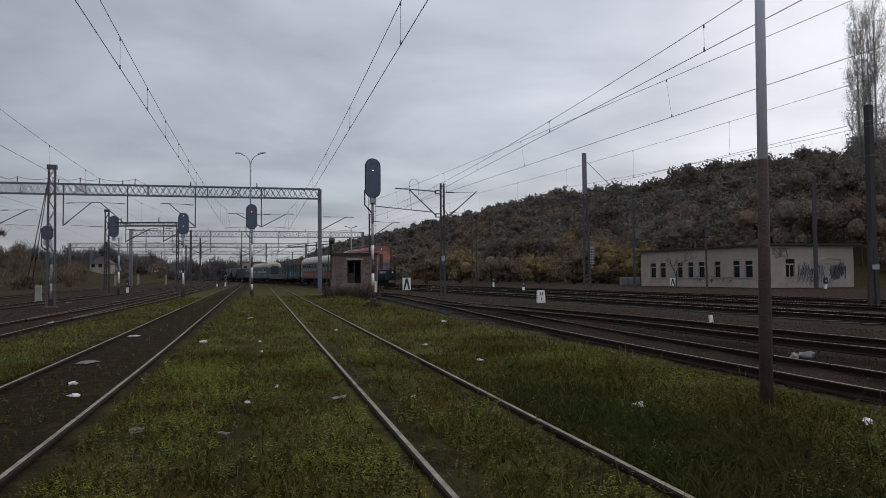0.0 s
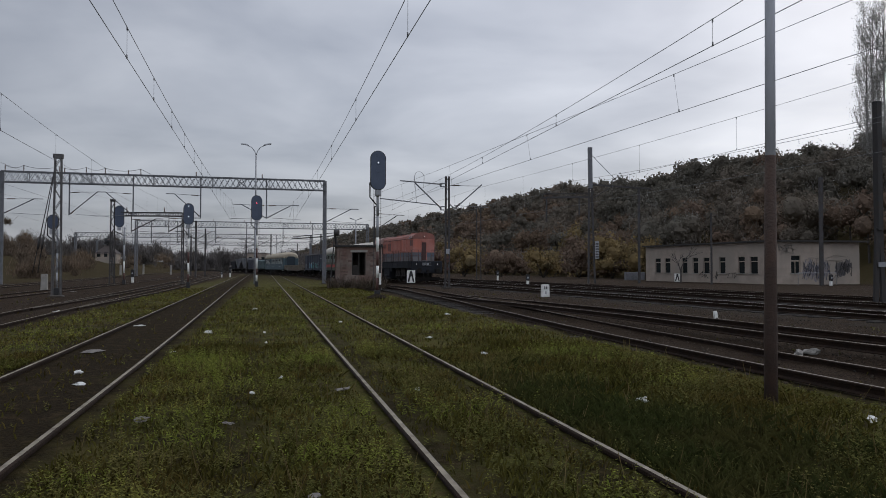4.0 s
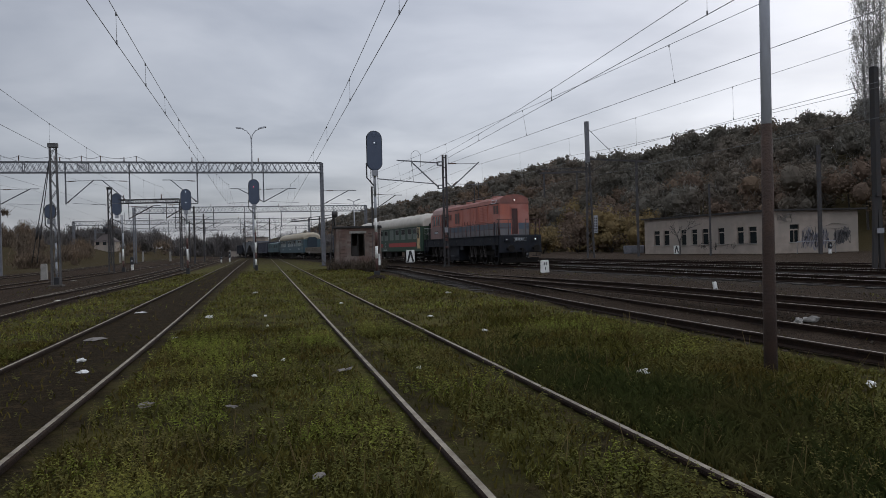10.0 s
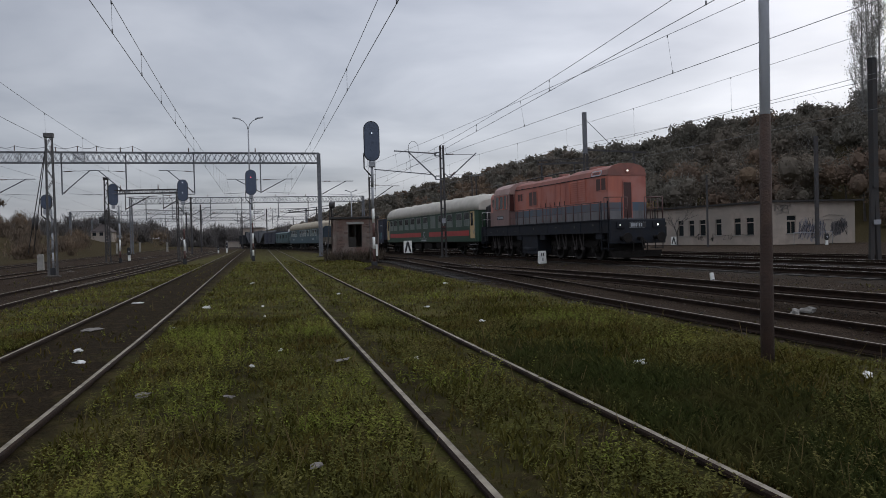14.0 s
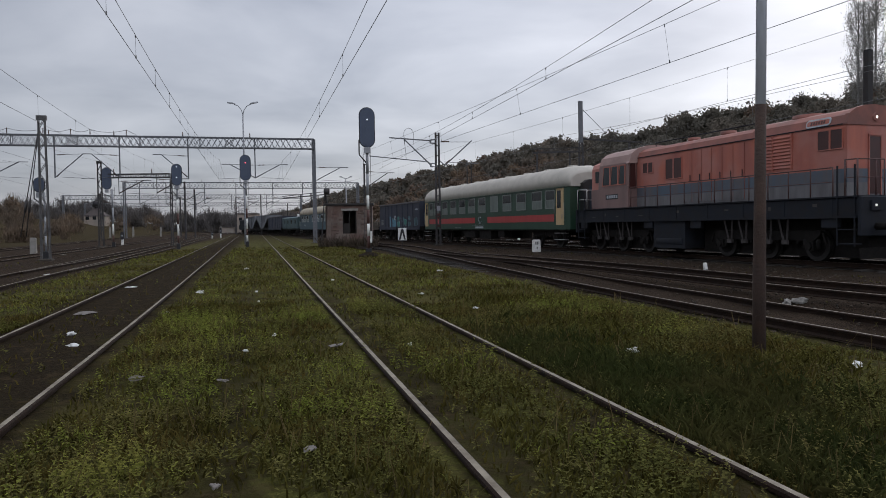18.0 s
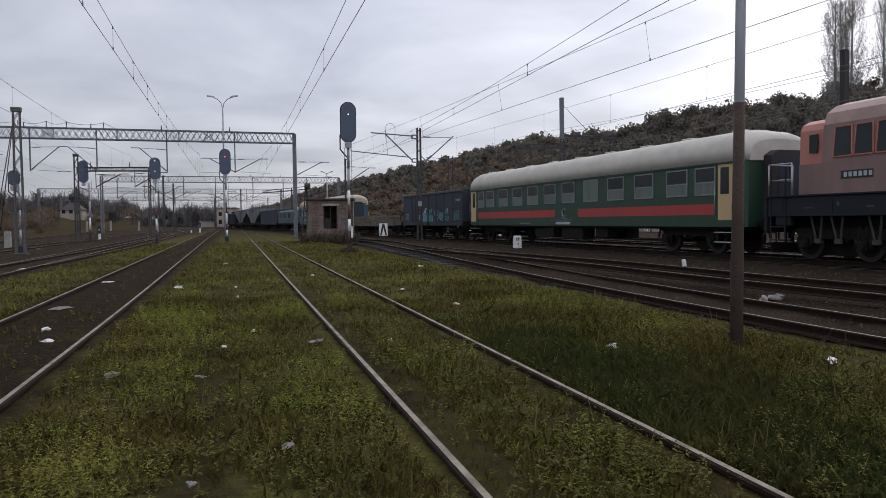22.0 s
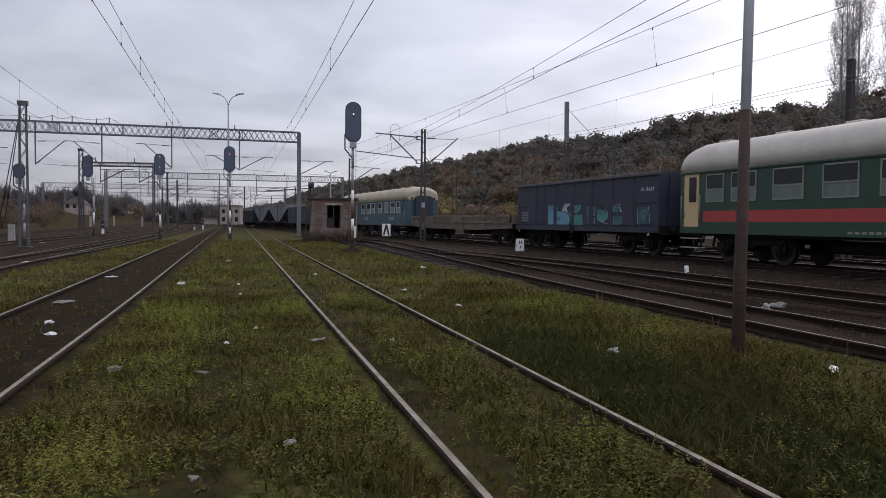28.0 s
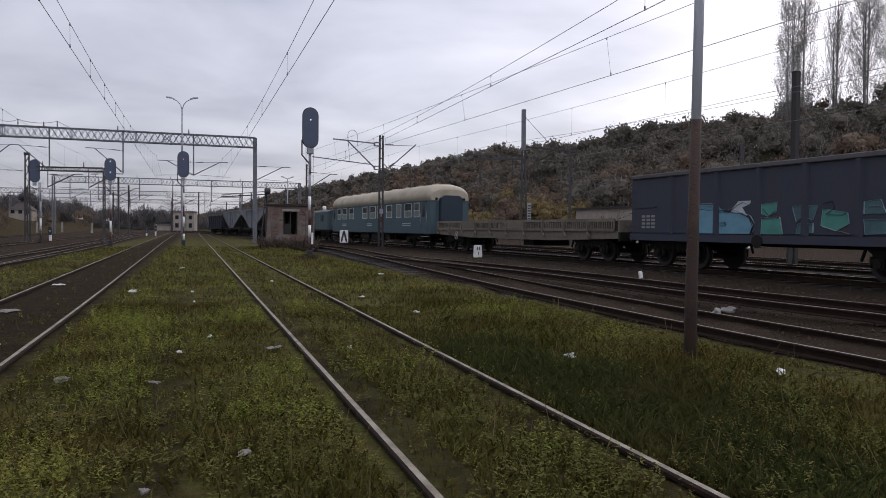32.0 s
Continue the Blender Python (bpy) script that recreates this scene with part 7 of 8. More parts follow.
def ground_signal(x, y, z, h, label, lit=False):
    e = empty("ground_signal", pose(x, y, z, 0, 0, 10), label, "ground signal", "low shunting signals")
    bm = nb()
    box(bm, -0.10, 0.10, -0.08, 0.08, -0.2, h * 0.45)
    part("stand", bm, WHITE, e)
    bm = nb()
    pill(bm, 0.16, h * 0.4, h, -0.09, 0.06, 8)
    hd = part("head", bm, BLACK, e)
    bm = nb()
    cyl(bm, (0, -0.10, h * 0.7), (0, -0.11, h * 0.7), 0.085, 0.085, 12)
    part("lens", bm, WHITE_ON if lit else PALE, hd)


ground_signal(6.95, 62.0, 0.0, 0.95, "low black shunting signal on white stand")
ground_signal(6.2, 88.0, 0.1, 1.1, "low shunting signal with round pale disc")
ground_signal(33.2, 62.2, 0.0, 1.0, "low black shunting signal beside cream building")
ground_signal(-30.6, 69.5, 0.0, 1.3, "low black shunting signal among far tracks")
ground_signal(-34.0, 112.0, 0.0, 1.6, "low banded shunting signal by points")
ground_signal(-35.0, 111.0, 0.0, 1.0, "low banded shunting signal by points")

cb = empty("relay_cabinet", pose(23.5, 90.0, 0, 0, 0, 5), "grey trackside relay cabinet near bushes", "cabinet")
bm = nb()
box(bm, -1.2, 1.2, -0.4, 0.4, 0, 1.0)
bevelled(bm, 0.03)
part("cabinet_body", bm, GALV, cb)
for x in (-1.1, -0.35, 0.4):
    bm = nb()
    box(bm, x, x + 0.7, -0.425, -0.402, 0.15, 0.92)
    part("cabinet_door", bm, GALV, cb)

LITTER = mat("crumpled_white_plastic", (0.64, 0.64, 0.62), 0.5, 0, (0.40, 0.39, 0.37), 9, 0.6)
SLAB = mat("grey_cardboard_scrap", (0.15, 0.135, 0.12), 0.8, 0, (0.08, 0.07, 0.06), 7, 0.7)
NEAR_SCRAPS = [(2.15, 7.96, 0.13, 0.08), (4.06, 6.93, 0.14, 0.07), (-2.98, 6.96, 0.22, 0.03), (-2.33, 8.54, 0.07, 0.04), (-4.61, 8.98, 0.13, 0.05), (-5.14, 9.97, 0.12, 0.08), (-6.21, 12.55, 0.55, 0.03), (-2.05, 6.73, 0.12, 0.02), (-4.74, 12.36, 0.14, 0.05), (-1.28, 8.76, 0.2, 0.03), (0.63, 12.46, 0.14, 0.05), (-0.37, 8.72, 0.06, 0.04), (-2.23, 9.61, 0.06, 0.05), (-0.85, 4.56, 0.12, 0.03), (-1.26, 3.93, 0.07, 0.03)]
FAR_SCRAPS = [(-5.36, 16.12, 0.16, 0.1), (-6.81, 25.33, 0.16, 0.08), (-3.59, 14.19, 0.07, 0.05), (-2.91, 19.46, 0.16, 0.05), (-0.38, 15.16, 0.12, 0.04), (0.0, 22.6, 0.18, 0.06), (6.52, 13.4, 0.24, 0.26), (6.82, 13.5, 0.28, 0.22), (-7.81, 18.16, 0.3, 0.04), (-13.28, 24.4, 0.3, 0.05), (-4.12, 16.14, 0.09, 0.05), (3.9, 18.7, 0.12, 0.04), (5.3, 13.5, 0.1, 0.05), (4.6, 16.8, 0.12, 0.04), (-18.5, 39.0, 0.5, 0.05), (-23.0, 44.0, 0.5, 0.06)]
for i, (x, y, w, h) in enumerate(NEAR_SCRAPS + FAR_SCRAPS):
    lift = 0.045 if -1.5 < x - SLOPE * y < 7.5 else 0.01  # on top of the weeds
    x, y = x * (EYE - lift) / EYE, y * (EYE - lift) / EYE
    e = empty("litter", pose(x, y, ground_z(x, y) + lift, 0, 0, i * 47), "crumpled scrap of pale plastic lying on ground", "litter", "scraps of litter")
    bm = nb()
    bmesh.ops.create_icosphere(bm, subdivisions=2, radius=1.0)
    for v in bm.verts:
        n = 1 + 0.95 * noise.noise(v.co * 1.6 + Vector((i * 3.1, 0, 0))) + 0.3 * noise.noise(v.co * 4.5 + Vector((0, i * 2.3, 0)))
        v.co = Vector((v.co.x * w * 0.5 * n, v.co.y * w * 0.3 * n, max(-0.01, v.co.z * h * 0.42 * n + h * 0.12)))
    part("scrap", bm, CONC if h > 0.2 else SLAB if w > 0.45 or h < 0.035 else LITTER, e)

# ---------------------------------------------------------------- far left houses
ROOFT = mat("dark_tile_roof", (0.07, 0.055, 0.05), 0.85, 0, (0.04, 0.035, 0.032), 1.5, 0.6)


def house(x, y, w, d, h, hr, turn, label, wins, tank=False, flat=False):
    e = empty("house", pose(x, y, ground_z(x, y) - 0.1, 0, 0, turn), label, "house")
    bm = nb()
    box(bm, -w / 2, w / 2, -d / 2, d / 2, 0, h)
    part("wall", bm, BWALL, e)
    bm = nb()
    k = 0.9 if flat else 0.15
    loft(bm, [[(-w / 2 * q - 0.3 * q, -d / 2 * q - 0.3 * q, z), (w / 2 * q + 0.3 * q, -d / 2 * q - 0.3 * q, z), (w / 2 * q + 0.3 * q, d / 2 * q + 0.3 * q, z), (-w / 2 * q - 0.3 * q, d / 2 * q + 0.3 * q, z)] for z, q in ((h, 1.0), (h + hr, k))])
    part("roof", bm, ROOFT, e)
    for a, z0, z1 in wins:
        bm = nb()
        box(bm, a - 0.5, a + 0.5, -d / 2 - 0.03, -d / 2 + 0.02, z0, z1)
        part("window", bm, GLASSD, e)
    if tank:
        bm = nb()
        cyl(bm, (0, 0, h + hr * 0.7), (0, 0, h + hr + 2.0), 0.55, 0.55, 10)
        cyl(bm, (0, 0, h + hr + 0.4), (0, 0, h + hr + 2.2), 1.2, 1.1, 12)
        part("roof_tank", bm, BLACK, e)


house(-104.5, 220, 6.0, 5, 3.0, 2.6, 10, "distant pale house with dark roof and tank", ((-2, 2, 3.4), (0, 2, 3.4), (2, 2, 3.4)), True)
house(-61.3, 232, 6.2, 6, 6.1, 0.3, 5, "distant white two-storey yard building", ((-2, 1.2, 2.6), (0, 1.2, 2.6), (2, 1.2, 2.6), (-2, 3.8, 5.0), (0, 3.8, 5.0), (2, 3.8, 5.0)), False, True)
house(-67.0, 228, 4.5, 3, 2.0, 0.2, 5, "distant low white shed in yard", (), False, True)


# ---------------------------------------------------------------- trees, woods and weeds
def leaf_mat(name, a, b, c, shift=0.45, big=0.12, thin=0.42):
    return mat(name, a, 0.8, 0, b, 0.5, 0.7, 0, 40, c, big, random_shift=shift, spec=0.02, translucent=thin)


# hillside leaves, their colour raised and evened to stand for haze
WOOD_D = leaf_mat("haze_paled_autumn_leaves", (0.132, 0.121, 0.100), (0.108, 0.101, 0.084), (0.148, 0.123, 0.098), 0.12, 0.05, 0.25)
WOOD_B = leaf_mat("rusty_autumn_leaves", (0.156, 0.112, 0.084), (0.122, 0.096, 0.076), (0.164, 0.119, 0.082), 0.16, 0.12, 0.25)
WOOD_Y = leaf_mat("yellowing_shrub_leaves", (0.225, 0.165, 0.078), (0.15, 0.114, 0.062), (0.135, 0.108, 0.062), 0.25, 0.2, 0.25)
# far trees: distance haze is mixed into this greyed, lightened colour
WOOD_G = leaf_mat("haze_paled_far_trees", (0.125, 0.116, 0.112), (0.10, 0.094, 0.092), (0.135, 0.122, 0.112), 0.2, 0.12, 0.2)
SCRUB = leaf_mat("red_brown_bare_scrub", (0.1418, 0.1107, 0.0832), (0.1013, 0.081, 0.0624), (0.162, 0.1188, 0.0832), 0.25, 0.12, 0.2)
# poplar leaves are this light because haze is painted into them
POP_L = leaf_mat("haze_paled_poplar_leaves", (0.30, 0.295, 0.27), (0.24, 0.24, 0.22), (0.33, 0.31, 0.27), 0.2)
POPBARK = mat("pale_poplar_bark", (0.26, 0.25, 0.235), 0.9, 0, (0.18, 0.17, 0.16), 5, 0.7)
BARK = mat("grey_brown_bark", (0.065, 0.056, 0.05), 0.9, 0, (0.036, 0.031, 0.028), 6, 0.8, 0.5, 20)
LUSH_M = leaf_mat("lush_yellow_green_grass", (0.198, 0.226, 0.044), (0.124, 0.147, 0.030), (0.205, 0.196, 0.050), 0.35, 0.8)
GRASS_M = leaf_mat("drab_yard_grass", (0.078, 0.072, 0.018), (0.043, 0.039, 0.0095), (0.091, 0.069, 0.021), 0.55, 0.8)
TUFT_M = leaf_mat("dark_soft_grass", (0.046, 0.055, 0.017), (0.029, 0.035, 0.011), (0.064, 0.060, 0.021), 0.35, 0.9)
WEED_M = leaf_mat("low_weed_leaves", (0.118, 0.118, 0.034), (0.063, 0.064, 0.0185), (0.124, 0.110, 0.037), 0.45, 0.7, 0.3)
DRY_M = leaf_mat("dry_stalks", (0.13, 0.10, 0.045), (0.085, 0.064, 0.03), (0.11, 0.09, 0.035), 0.4, 0.9)
GEN = np.random.default_rng(11)


def cards(name, centres, sizes, material, label, category, parent=None, upright=0.0, kind="stuff"):
    """Many small leaf faces at the given centres, turned at random."""
    n = len(centres)
    a = GEN.normal(size=(n, 3))
    a[:, 2] *= 1 - upright
    a /= np.linalg.norm(a, axis=1)[:, None]
    b = GEN.normal(size=(n, 3))
    b -= (b * a).sum(1)[:, None] * a
    b /= np.linalg.norm(b, axis=1)[:, None]
    s = np.asarray(sizes)[:, None]
    k = GEN.uniform(0.55, 1.0, size=(n, 1))
    v = np.empty((n, 4, 3))
    v[:, 0], v[:, 1], v[:, 2], v[:, 3] = centres - a * s, centres - b * s * k * 0.7, centres + a * s * 0.9, centres + b * s * k * 0.7
    me = bpy.data.meshes.new(name)
    me.from_pydata(v.reshape(-1, 3).tolist(), [], np.arange(n * 4).reshape(n, 4).tolist())
    me.materials.append(material)
    ob = new(name, me)
    if parent is not None:
        ob.parent = parent
        return ob
    return tagged(ob, label, category, kind=kind)


def facing(name, centres, normals, sizes, material, label="", category="", parent=None):
    """Leaf faces that lie on the skins of the clumps they belong to, so that each clump has a light and a shaded side."""
    n = len(centres)
    a = normals * 0.8 + np.array([0, 0, 0.1]) + GEN.normal(size=(n, 3)) * 0.95
    a /= np.linalg.norm(a, axis=1)[:, None]
    b = GEN.normal(size=(n, 3))
    b -= (b * a).sum(1)[:, None] * a
    b /= np.linalg.norm(b, axis=1)[:, None]
    c = np.cross(a, b)
    s = np.asarray(sizes)[:, None]
    k = GEN.uniform(0.5, 0.95, size=(n, 1))
    v = np.stack([centres - b * s, centres - c * s * k, centres + b * s * 0.9, centres + c * s * k], 1)
    me = bpy.data.meshes.new(name)
    me.from_pydata(v.reshape(-1, 3).tolist(), [], np.arange(n * 4).reshape(n, 4).tolist())
    me.materials.append(material)
    ob = new(name, me)
    if parent is not None:
        ob.parent = parent
        return ob
    return tagged(ob, label, category, kind="stuff")


def ball():
    bmq = nb()
    bmesh.ops.create_icosphere(bmq, subdivisions=2, radius=1.0)
    v = np.array([tuple(q.co) for q in bmq.verts])
    f = np.array([[q.index for q in g.verts] for g in bmq.faces])
    bmq.free()
    return v, f


BALL_V, BALL_F = ball()


def clumps(name, blobs, material, label="", category="", parent=None):
    """The dense inner twigs of the clumps: lumpy, uneven bodies under the leaves."""
    v, f = [], []
    for c, r in blobs:
        q = BALL_V * (1 + 0.2 * np.sin(BALL_V @ GEN.normal(size=(3, 3)) * 2.6 + GEN.uniform(0, 6, 3)).sum(1) / 1.8)[:, None]
        f.append(BALL_F + len(v) * len(BALL_V))
        v.append(c + q * r * np.array([0.9, 0.9, 1.05]) * 0.64)
    me = bpy.data.meshes.new(name)
    me.from_pydata(np.concatenate(v).tolist(), [], np.concatenate(f).tolist())
    me.materials.append(material)
    ob = new(name, me)
    if parent is not None:
        ob.parent = parent
        return ob
    return tagged(ob, label, category, kind="stuff")


def crown(x, y, z, r, h, count, lean=0.62):
    """The clumps of one crown: places and reach."""
    return [(np.array([x + GEN.uniform(-lean, lean) * r, y + GEN.uniform(-lean, lean) * r, z + h * GEN.uniform(0.30, 0.86)]), r * GEN.uniform(0.34, 0.6)) for k in range(count)]


def skin(blobs, n):
    """Points and outward directions over the clumps."""
    p, q = [], []
    for c, r in blobs:
        d = GEN.normal(size=(n, 3))
        d[:, 2] = np.abs(d[:, 2]) - 0.6
        d /= np.linalg.norm(d, axis=1)[:, None]
        p.append(c + d * (r * GEN.uniform(0.45, 1.35, size=(n, 1))) * np.array([0.95, 0.95, 1.05]))
        q.append(d)
    return np.concatenate(p), np.concatenate(q)


def twigs(name, centres, reach, width, material, label, category, spread=0.35):
    """Thin upright bare twigs at the given places."""
    n = len(centres)
    d = GEN.normal(size=(n, 3)) * spread
    d[:, 2] = 1
    d *= (reach * GEN.uniform(0.5, 1.2, size=n))[:, None]
    a = GEN.uniform(0, 6.28, size=n)
    w = np.stack([np.cos(a), np.sin(a), np.zeros(n)], 1) * width
    v = np.stack([centres - w, centres + w, centres + d + w * 0.3, centres + d - w * 0.3], 1)
    me = bpy.data.meshes.new(name)
    me.from_pydata(v.reshape(-1, 3).tolist(), [], np.arange(n * 4).reshape(n, 4).tolist())
    me.materials.append(material)
    return tagged(new(name, me), label, category, kind="stuff")


def woods():
    kinds = {"dark": [], "brown": [], "yellow": []}
    trunks, bare = nb(), []
    w = 2.0
    while w < 74:
        step = 4.8 + w * 0.03
        y = 20.0
        while y < 620:
            yy = y + GEN.uniform(-2, 2)
            ww = w + GEN.uniform(-1.8, 1.8)
            x = ww * 1.06 + 66 - 0.35 * yy
            if x / max(yy, 1) < 1.1 and x > -170 and not (20 < x < 46 and yy < 96 and ww < 8):
                z = hill(x, yy)
                small = ww < 9
                r = GEN.uniform(2.4, 3.7) * (0.7 if small else 1.0)
                h = GEN.uniform(6.2, 9.2) * (0.48 if small else 1.0)
                blobs = crown(x, yy, z - 0.5, r, h, 8 if yy < 250 else 5)
                # kinds of trees stand in groups
                roll = min(0.999, max(0.0, GEN.uniform() * 0.7 + 0.15 + 0.9 * noise.noise((x * 0.05, yy * 0.03, 3.0))))
                if small:
                    k = "yellow" if roll < 0.3 else "brown" if roll < 0.75 else "dark"
                else:
                    k = "dark" if roll < 0.86 - 0.45 * (ww < 24) else "brown" if roll < 0.985 or ww > 20 else "yellow"
                kinds[k].append(blobs)
                if not small and ww < 30 and roll > 0.5:
                    cyl(trunks, (x, yy, z - 0.3), (x + GEN.uniform(-0.4, 0.4), yy, z + h * 0.75), 0.16, 0.05, 5, 0, False)
                if GEN.uniform() > 0.72 and yy < 260:
                    bare.append(np.array([x, yy, z + h * 0.6]) + GEN.normal(size=(70, 3)) * np.array([r * 0.45, r * 0.45, h * 0.15]))
            y += step * (1.0 if y < 300 else 1.6)
        w += step * 0.9
    for nm, k, m, lab in (("woodland", "dark", WOOD_D, "dense dark autumn wood covering the hillside"), ("rusty_woodland", "brown", WOOD_B, "rust brown trees scattered through the hillside wood"), ("shrubs", "yellow", WOOD_Y, "yellowing shrubs along foot of hillside")):
        every = [b for t in kinds[k] for b in t]
        clumps(nm, every, m, lab, "trees")
        near = [b for b in every if math.hypot(b[0][0], b[0][1]) < 190]
        far = [b for b in every if math.hypot(b[0][0], b[0][1]) >= 190]
        for blobs, n in ((near, 150), (far, 52)):
            if blobs:
                p, q = skin(blobs, n)
                d = np.hypot(p[:, 0], p[:, 1])
                facing(nm + "_leaves", p, q, np.clip(d * 0.0018, 0.13, 0.6) * GEN.uniform(0.5, 1.4, size=len(p)), m, "leaves of the " + lab, "leaves")
    twigs("bare_twigs", np.concatenate(bare), np.full(len(bare) * 70, 1.5), 0.022, POPBARK, "bare pale twigs standing out of hillside wood", "twigs")
    tagged(link("woodland_trunks", trunks, BARK), "bare grey trunks within the hillside wood", "trunks", kind="stuff")


woods()


def yellow_bush(x, y, r, h, n, m, label):
    e = empty("bush", pose(x, y, hill(x, y)), label, "bush", "bushes at the foot of the hill")
    bm = nb()
    for k in range(9):
        a = GEN.uniform(0, 6.28)
        q = (math.cos(a) * r * 0.6, math.sin(a) * r * 0.6, h * GEN.uniform(0.5, 0.9))
        cyl(bm, (0, 0, -0.2), q, 0.05, 0.015, 5)
    tagged(part("stem", bm, BARK, e), kind="stuff")
    blobs = crown(0, 0, 0, r, h, 11, 0.7)
    tagged(clumps("inner_foliage", [(c, q * 0.9) for c, q in blobs], m, parent=e), kind="stuff")
    p, q = skin(blobs, n // 5)
    tagged(facing("foliage", p, q, GEN.uniform(0.10, 0.28, size=len(p)), m, parent=e), kind="stuff")


for x, y, r, h, m, lab in ((24.0, 104, 3.6, 6.0, WOOD_Y, "large yellow autumn bush below wood"), (28.0, 101, 3.2, 5.2, WOOD_Y, "yellow autumn bush below wood"), (19.5, 106, 2.8, 4.4, WOOD_B, "brown autumn bush below wood"), (15.0, 112, 3.0, 4.6, WOOD_Y, "yellow-brown bush below wood"), (9.0, 120, 3.0, 4.2, WOOD_B, "brown autumn bush below wood"), (3.0, 126, 3.2, 5.0, WOOD_Y, "yellow-brown bush below wood"), (-3.0, 132, 3.0, 4.6, WOOD_B, "brown autumn bush below wood")):
    yellow_bush(x, y, r, h, 700, m, lab)


def branchy(bm, p, d, length, r, depth, spread, rng2):
    q = p + d * length
    cyl(bm, p, q, r, r * 0.62, 5, 0, False)
    if depth == 0:
        return
    for k in range(rng2.choice((2, 3))):
        nd = (d + Vector((rng2.uniform(-1, 1), rng2.uniform(-1, 1), rng2.uniform(-0.2, 0.7))) * spread).normalized()
        branchy(bm, p.lerp(q, rng2.uniform(0.6, 1.0)), nd, length * rng2.uniform(0.6, 0.8), r * 0.6, depth - 1, spread, rng2)


for k in range(18):
    y = 97 + k * 5.6 + GEN.uniform(-1.5, 1.5)
    x = 66 - 0.35 * y + GEN.uniform(-3.5, 1.5)
    yellow_bush(x, y, GEN.uniform(1.8, 3.0), GEN.uniform(2.4, 4.4), 420, (WOOD_B, WOOD_Y, WOOD_B)[k % 3], ("brown autumn bush below wood", "yellow-brown bush below wood", "brown autumn bush below wood")[k % 3])


bt = empty("bare_tree", pose(23.6, 72.5, 0), "small leafless tree before cream building", "tree")
bm = nb()
branchy(bm, Vector((0, 0, -0.1)), Vector((0.02, 0, 1)), 1.7, 0.10, 5, 0.6, random.Random(4))
part("trunk", bm, BARK, bt)


def poplar(x, y, h, r, seed, label, n=2600):
    rg = random.Random(seed)
    z = hill(x, y) - 0.5
    e = empty("poplar_tree", pose(x, y, z), label, "tree", "poplars on the hill")
    bm = nb()
    stems = [(0.0, 0.0, 1.0)] + [(rg.uniform(-0.7, 0.7) * r, rg.uniform(-0.3, 0.3) * r, rg.uniform(0.62, 0.9)) for k in range(2 if r > 3 else 1)]
    for sx, sy, k in stems:
        tube(bm, [(sx * 0.2, sy * 0.2, 0), (sx * 0.6, sy * 0.6, h * 0.25 * k), (sx * 0.9, sy * 0.9, h * 0.6 * k)], 0.15, 7)
        cyl(bm, (sx * 0.9, sy * 0.9, h * 0.6 * k), (sx, sy, h * 0.98 * k), 0.13, 0.02, 6)
    part("trunk", bm, POPBARK, e)
    bm = nb()
    pts = []
    for k in range(120):
        sx, sy, kk = stems[k % len(stems)]
        zz = h * kk * rg.uniform(0.10, 0.92)
        a = rg.uniform(0, 6.28)
        reach = r * (0.35 + 0.65 * math.sin(math.pi * min(1, (zz / h) * 0.9 + 0.15))) * rg.uniform(0.45, 1.15)
        ln = h * rg.uniform(0.09, 0.18)
        p0 = Vector((sx * 0.8, sy * 0.8, zz))
        p1 = p0 + Vector((math.cos(a) * reach * 0.7, math.sin(a) * reach * 0.7, ln * 0.45))
        p2 = p0 + Vector((math.cos(a) * reach, math.sin(a) * reach, ln))
        cyl(bm, p0, p1, 0.055, 0.035, 4, 0, False)
        cyl(bm, p1, p2, 0.035, 0.01, 4, 0, False)
        for q in range(6):
            s0 = p1.lerp(p2, rg.uniform(0, 1))
            s1 = s0 + Vector((rg.uniform(-0.6, 0.6), rg.uniform(-0.6, 0.6), rg.uniform(0.7, 1.8)))
            cyl(bm, s0, s1, 0.02, 0.006, 3, 0, False)
            for _ in range(n // 300):
                pts.append(s0.lerp(s1, rg.uniform(0, 1.15)) + Vector((rg.gauss(0, 0.42), rg.gauss(0, 0.42), rg.gauss(0, 0.35))))
    tagged(part("branch", bm, POPBARK, e), kind="stuff")
    cards("crown", np.array([tuple(p) for p in pts]), GEN.uniform(0.06, 0.14, size=len(pts)), POP_L, "", "", e)


poplar(73.4, 120, 34.5, 3.6, 1, "tall thinly leaved poplar on hillside", 6600)
poplar(69.3, 118, 26.0, 2.4, 2, "shorter thinly leaved poplar on hillside", 3400)
poplar(80.2, 121, 29.3, 1.9, 3, "slender nearly bare poplar on hillside", 1500)
poplar(84.6, 119, 34.4, 3.4, 4, "tall thinly leaved poplar on hillside", 6000)
poplar(91.0, 121, 33.5, 3.4, 5, "tall thinly leaved poplar on hillside", 6000)

# scrub and far trees on the flat side
pts, blobs = [], []
for k in range(110):
    x, y = GEN.uniform(-135, -55), GEN.uniform(84, 190)
    if x / y > -0.5 or x - SLOPE * y > -30:
        continue
    b = crown(x, y, ground_z(x, y) - 0.6, GEN.uniform(1.6, 3.2), GEN.uniform(1.8, 3.8), 5)
    blobs += [(c, r * 0.6) for c, r in b]
    pts.append(skin(b, 130)[0])
